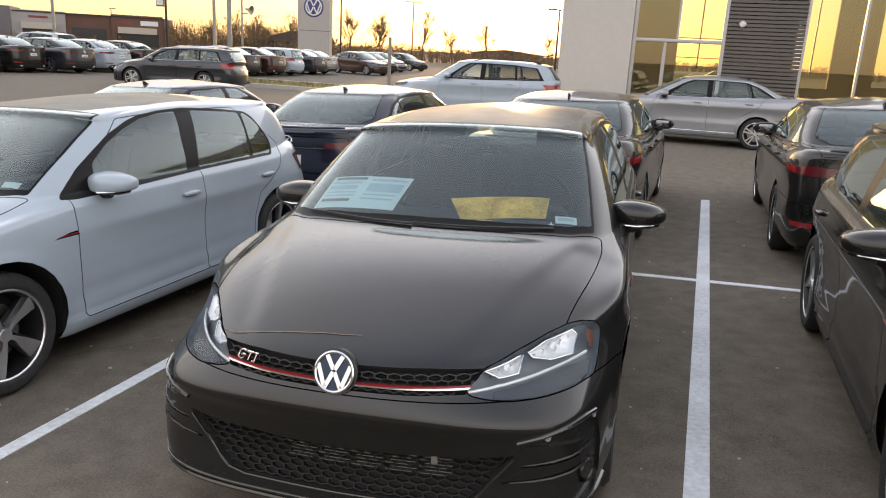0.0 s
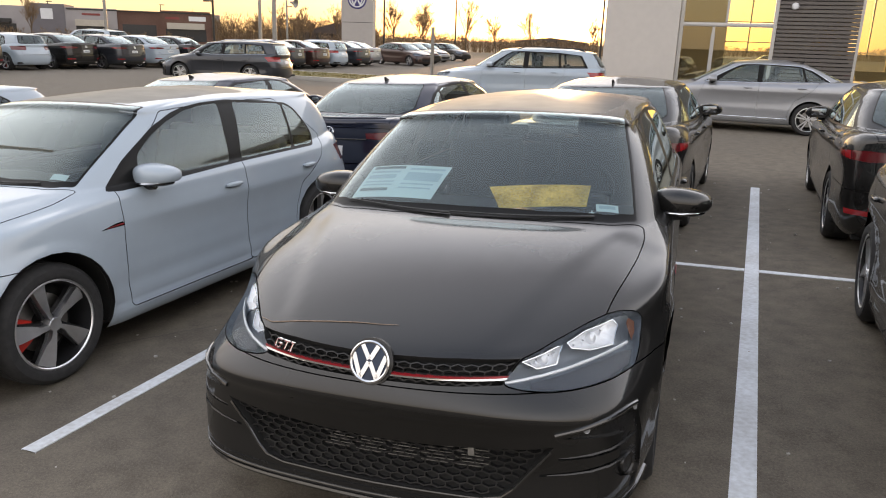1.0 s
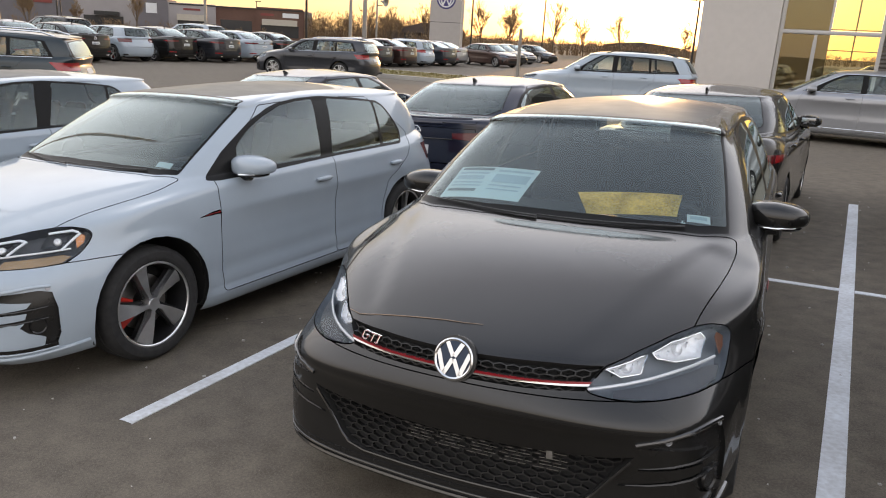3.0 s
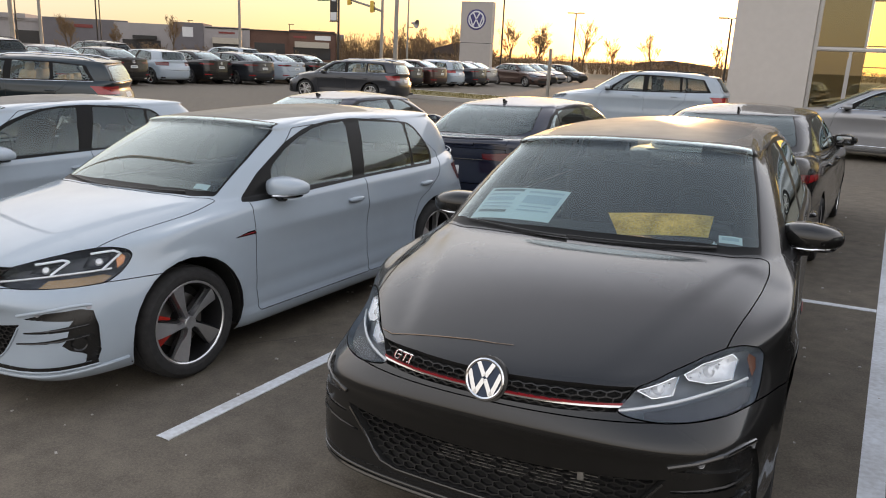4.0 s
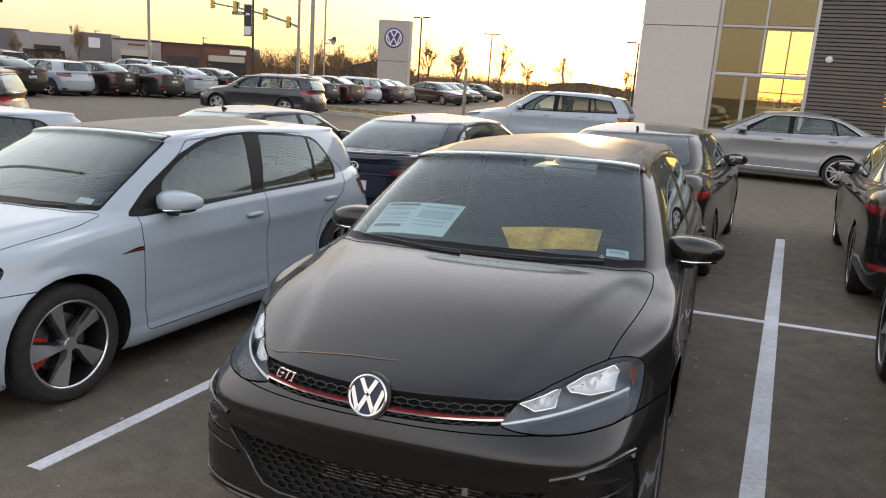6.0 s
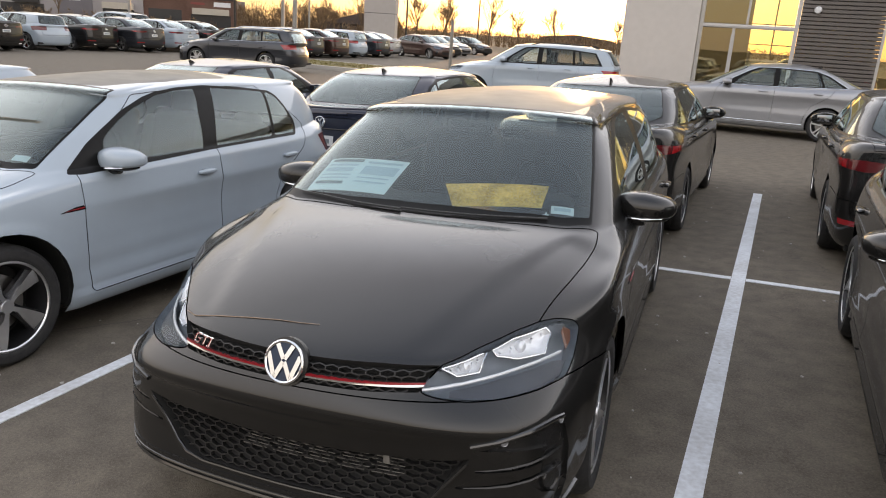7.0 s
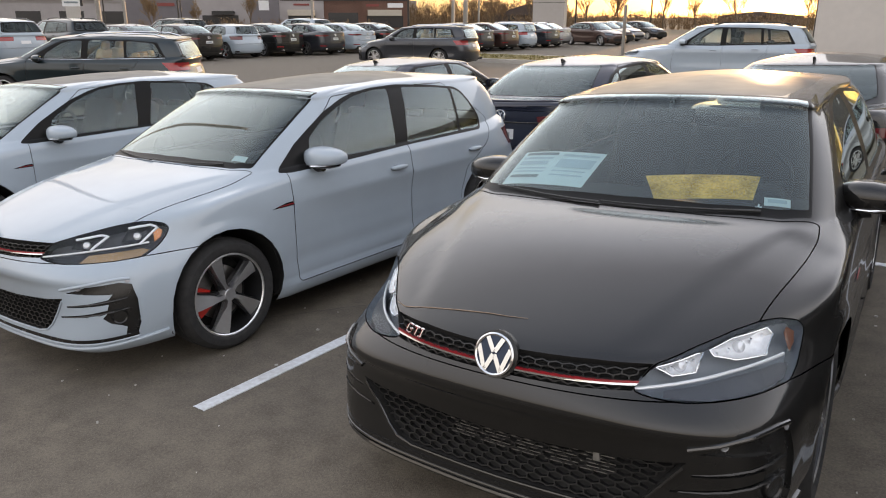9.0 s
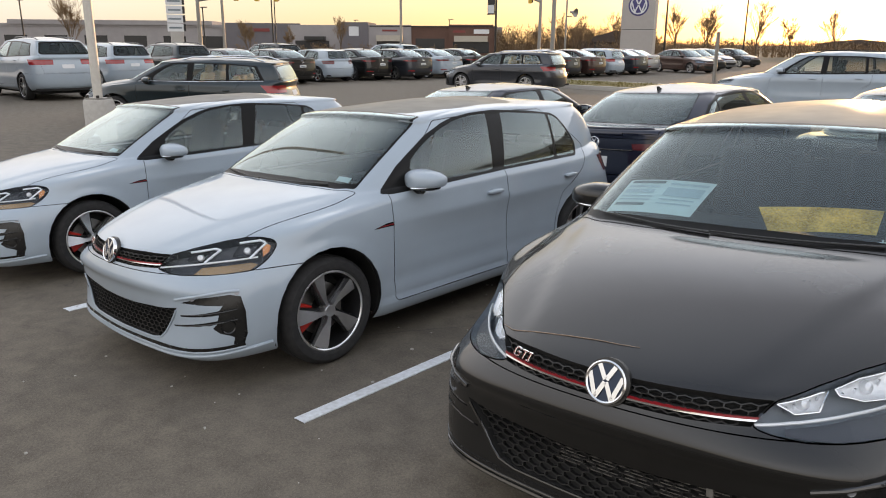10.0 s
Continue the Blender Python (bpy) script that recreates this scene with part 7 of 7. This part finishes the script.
for i, (x, y, h) in enumerate(((-78.7, 49.6, 5.2), (-79.9, 64.8, 6.3), (-57.7, 91.0, 5.2), (-47.5, 96.7, 8.6), (-41.5, 94.0, 8.0), (-38.0, 100.8, 9.4), (-73.4, 27.5, 7.6), (-82.9, 52.4, 4.8), (-76.5, 54.0, 4.2), (-92.0, 72.0, 4.6),
                               (-66.0, 100.0, 5.5), (-61.0, 95.0, 5.0), (-71.0, 97.0, 5.8), (-52.0, 100.0, 4.6), (-30.0, 108.0, 8.0), (-22.0, 112.0, 6.4), (-44.5, 99.0, 7.4), (-34.5, 104.0, 7.0), (-62.0, 106.0, 8.2), (-68.0, 104.0, 7.6), (-57.0, 103.0, 7.2), (-74.0, 108.0, 7.5))):
    bare_tree(x, y, h, 11 + i)


def scrub(name, x0, y0, x1, y1, h, n, seed, label):
    """A far belt of leafless bushes: many thin upright blades of twigs in clumps."""
    rng = random.Random(seed)
    bm = bmesh.new()
    for _ in range(n):
        t = rng.random()
        cx, cy = x0 + (x1 - x0) * t + rng.gauss(0, 1.5), y0 + (y1 - y0) * t + rng.gauss(0, 3)
        hh = h * (0.5 + 0.5 * abs(math.sin(t * 31 + seed)) * rng.uniform(0.6, 1.2))
        for _ in range(44):
            a, f, l = rng.uniform(0, math.tau), rng.random() ** 0.8, rng.uniform(0.35, 0.9) * (0.4 + 0.15 * hh)
            o = Vector((math.cos(a), math.sin(a), 0))
            b = Vector((cx, cy, hh * f * 0.9)) + o * hh * 0.42 * math.sin(math.pi * (0.12 + 0.8 * f)) * rng.random() ** 0.5
            tip = b + (o * rng.uniform(0.2, 0.9) + Vector((0, 0, rng.uniform(0.5, 1.0)))).normalized() * l
            w = o.cross(Vector((0, 0, 1))) * rng.uniform(0.02, 0.05)
            bm.faces.new([bm.verts.new(p) for p in (b - w, b + w, tip)])
        w = Vector((0.07, 0.03, 0))
        bm.faces.new([bm.verts.new(p) for p in (Vector((cx, cy, 0)) - w, Vector((cx, cy, 0)) + w, Vector((cx, cy, hh * 0.8)))])
    return tagged(part(name, bm, M_TWIG, None, "", False), label, "bushes", kind="stuff")


scrub("far_bushes", -95, 108, -66, 118, 5.0, 420, 3, "belt of leafless brown bushes behind the road")
scrub("low_bushes", -62, 104, -20, 125, 2.6, 420, 5, "low brown scrub along the horizon")
scrub("store_bushes", -96, 60, -72, 84, 1.6, 120, 7, "small leafless shrubs before the store")
scrub("distant_trees", -160, 170, 60, 230, 3.4, 1300, 9, "distant leafless treeline on the horizon")
M_GRASS = material("dry_grass", (0.16, 0.13, 0.035), 0.95, vary=0.35, scale=12, bump=0.6, bscale=60)
bm = bmesh.new()
for k in range(2600):
    x, y = random.uniform(-20, -8.2), random.uniform(24.2, 27.4)
    a, l = random.uniform(0, math.tau), random.uniform(0.04, 0.10)
    o = Vector((math.cos(a), math.sin(a), 0)) * 0.015
    q = [bm.verts.new(p) for p in (Vector((x, y, 0.13)) - o, Vector((x, y, 0.13)) + o, Vector((x + o.y * 2, y - o.x * 2, 0.13 + l)))]
    bm.faces.new(q)
tagged(part("grass", bm, M_GRASS, None, "", False), "dry yellow-green grass on the island", "grass", kind="stuff")
tagged(slab(None, "verge", -20.2, -8.0, 24.0, 27.6, 0, 0.14, M_GRASS), "grass island with a concrete kerb", "verge", kind="structure")
for x0, x1, y0, y1 in ((-20.4, -7.8, 23.8, 24.0), (-20.4, -7.8, 27.6, 27.8), (-20.4, -20.2, 24.0, 27.6), (-8.0, -7.8, 24.0, 27.6)):
    tagged(slab(None, "kerb", x0, x1, y0, y1, 0, 0.15, M_CONC), "pale concrete kerb round the island", "kerb", "kerbs", "structure")

rng = random.Random(21)
bm = bmesh.new()
for k in range(420):
    x, y, r = rng.uniform(-5.5, 4.5), rng.uniform(-2.6, 9.0), rng.uniform(0.003, 0.009)
    box(bm, (x, y, gz(x, y) + r * 0.4), (r * 2, r * rng.uniform(1.2, 2), r), 0.0, Matrix.Rotation(rng.uniform(0, 3), 4, "Z"))
tagged(part("grit", bm, M_CONC, None, "", False), "loose pale grit lying on the asphalt", "grit", kind="stuff")
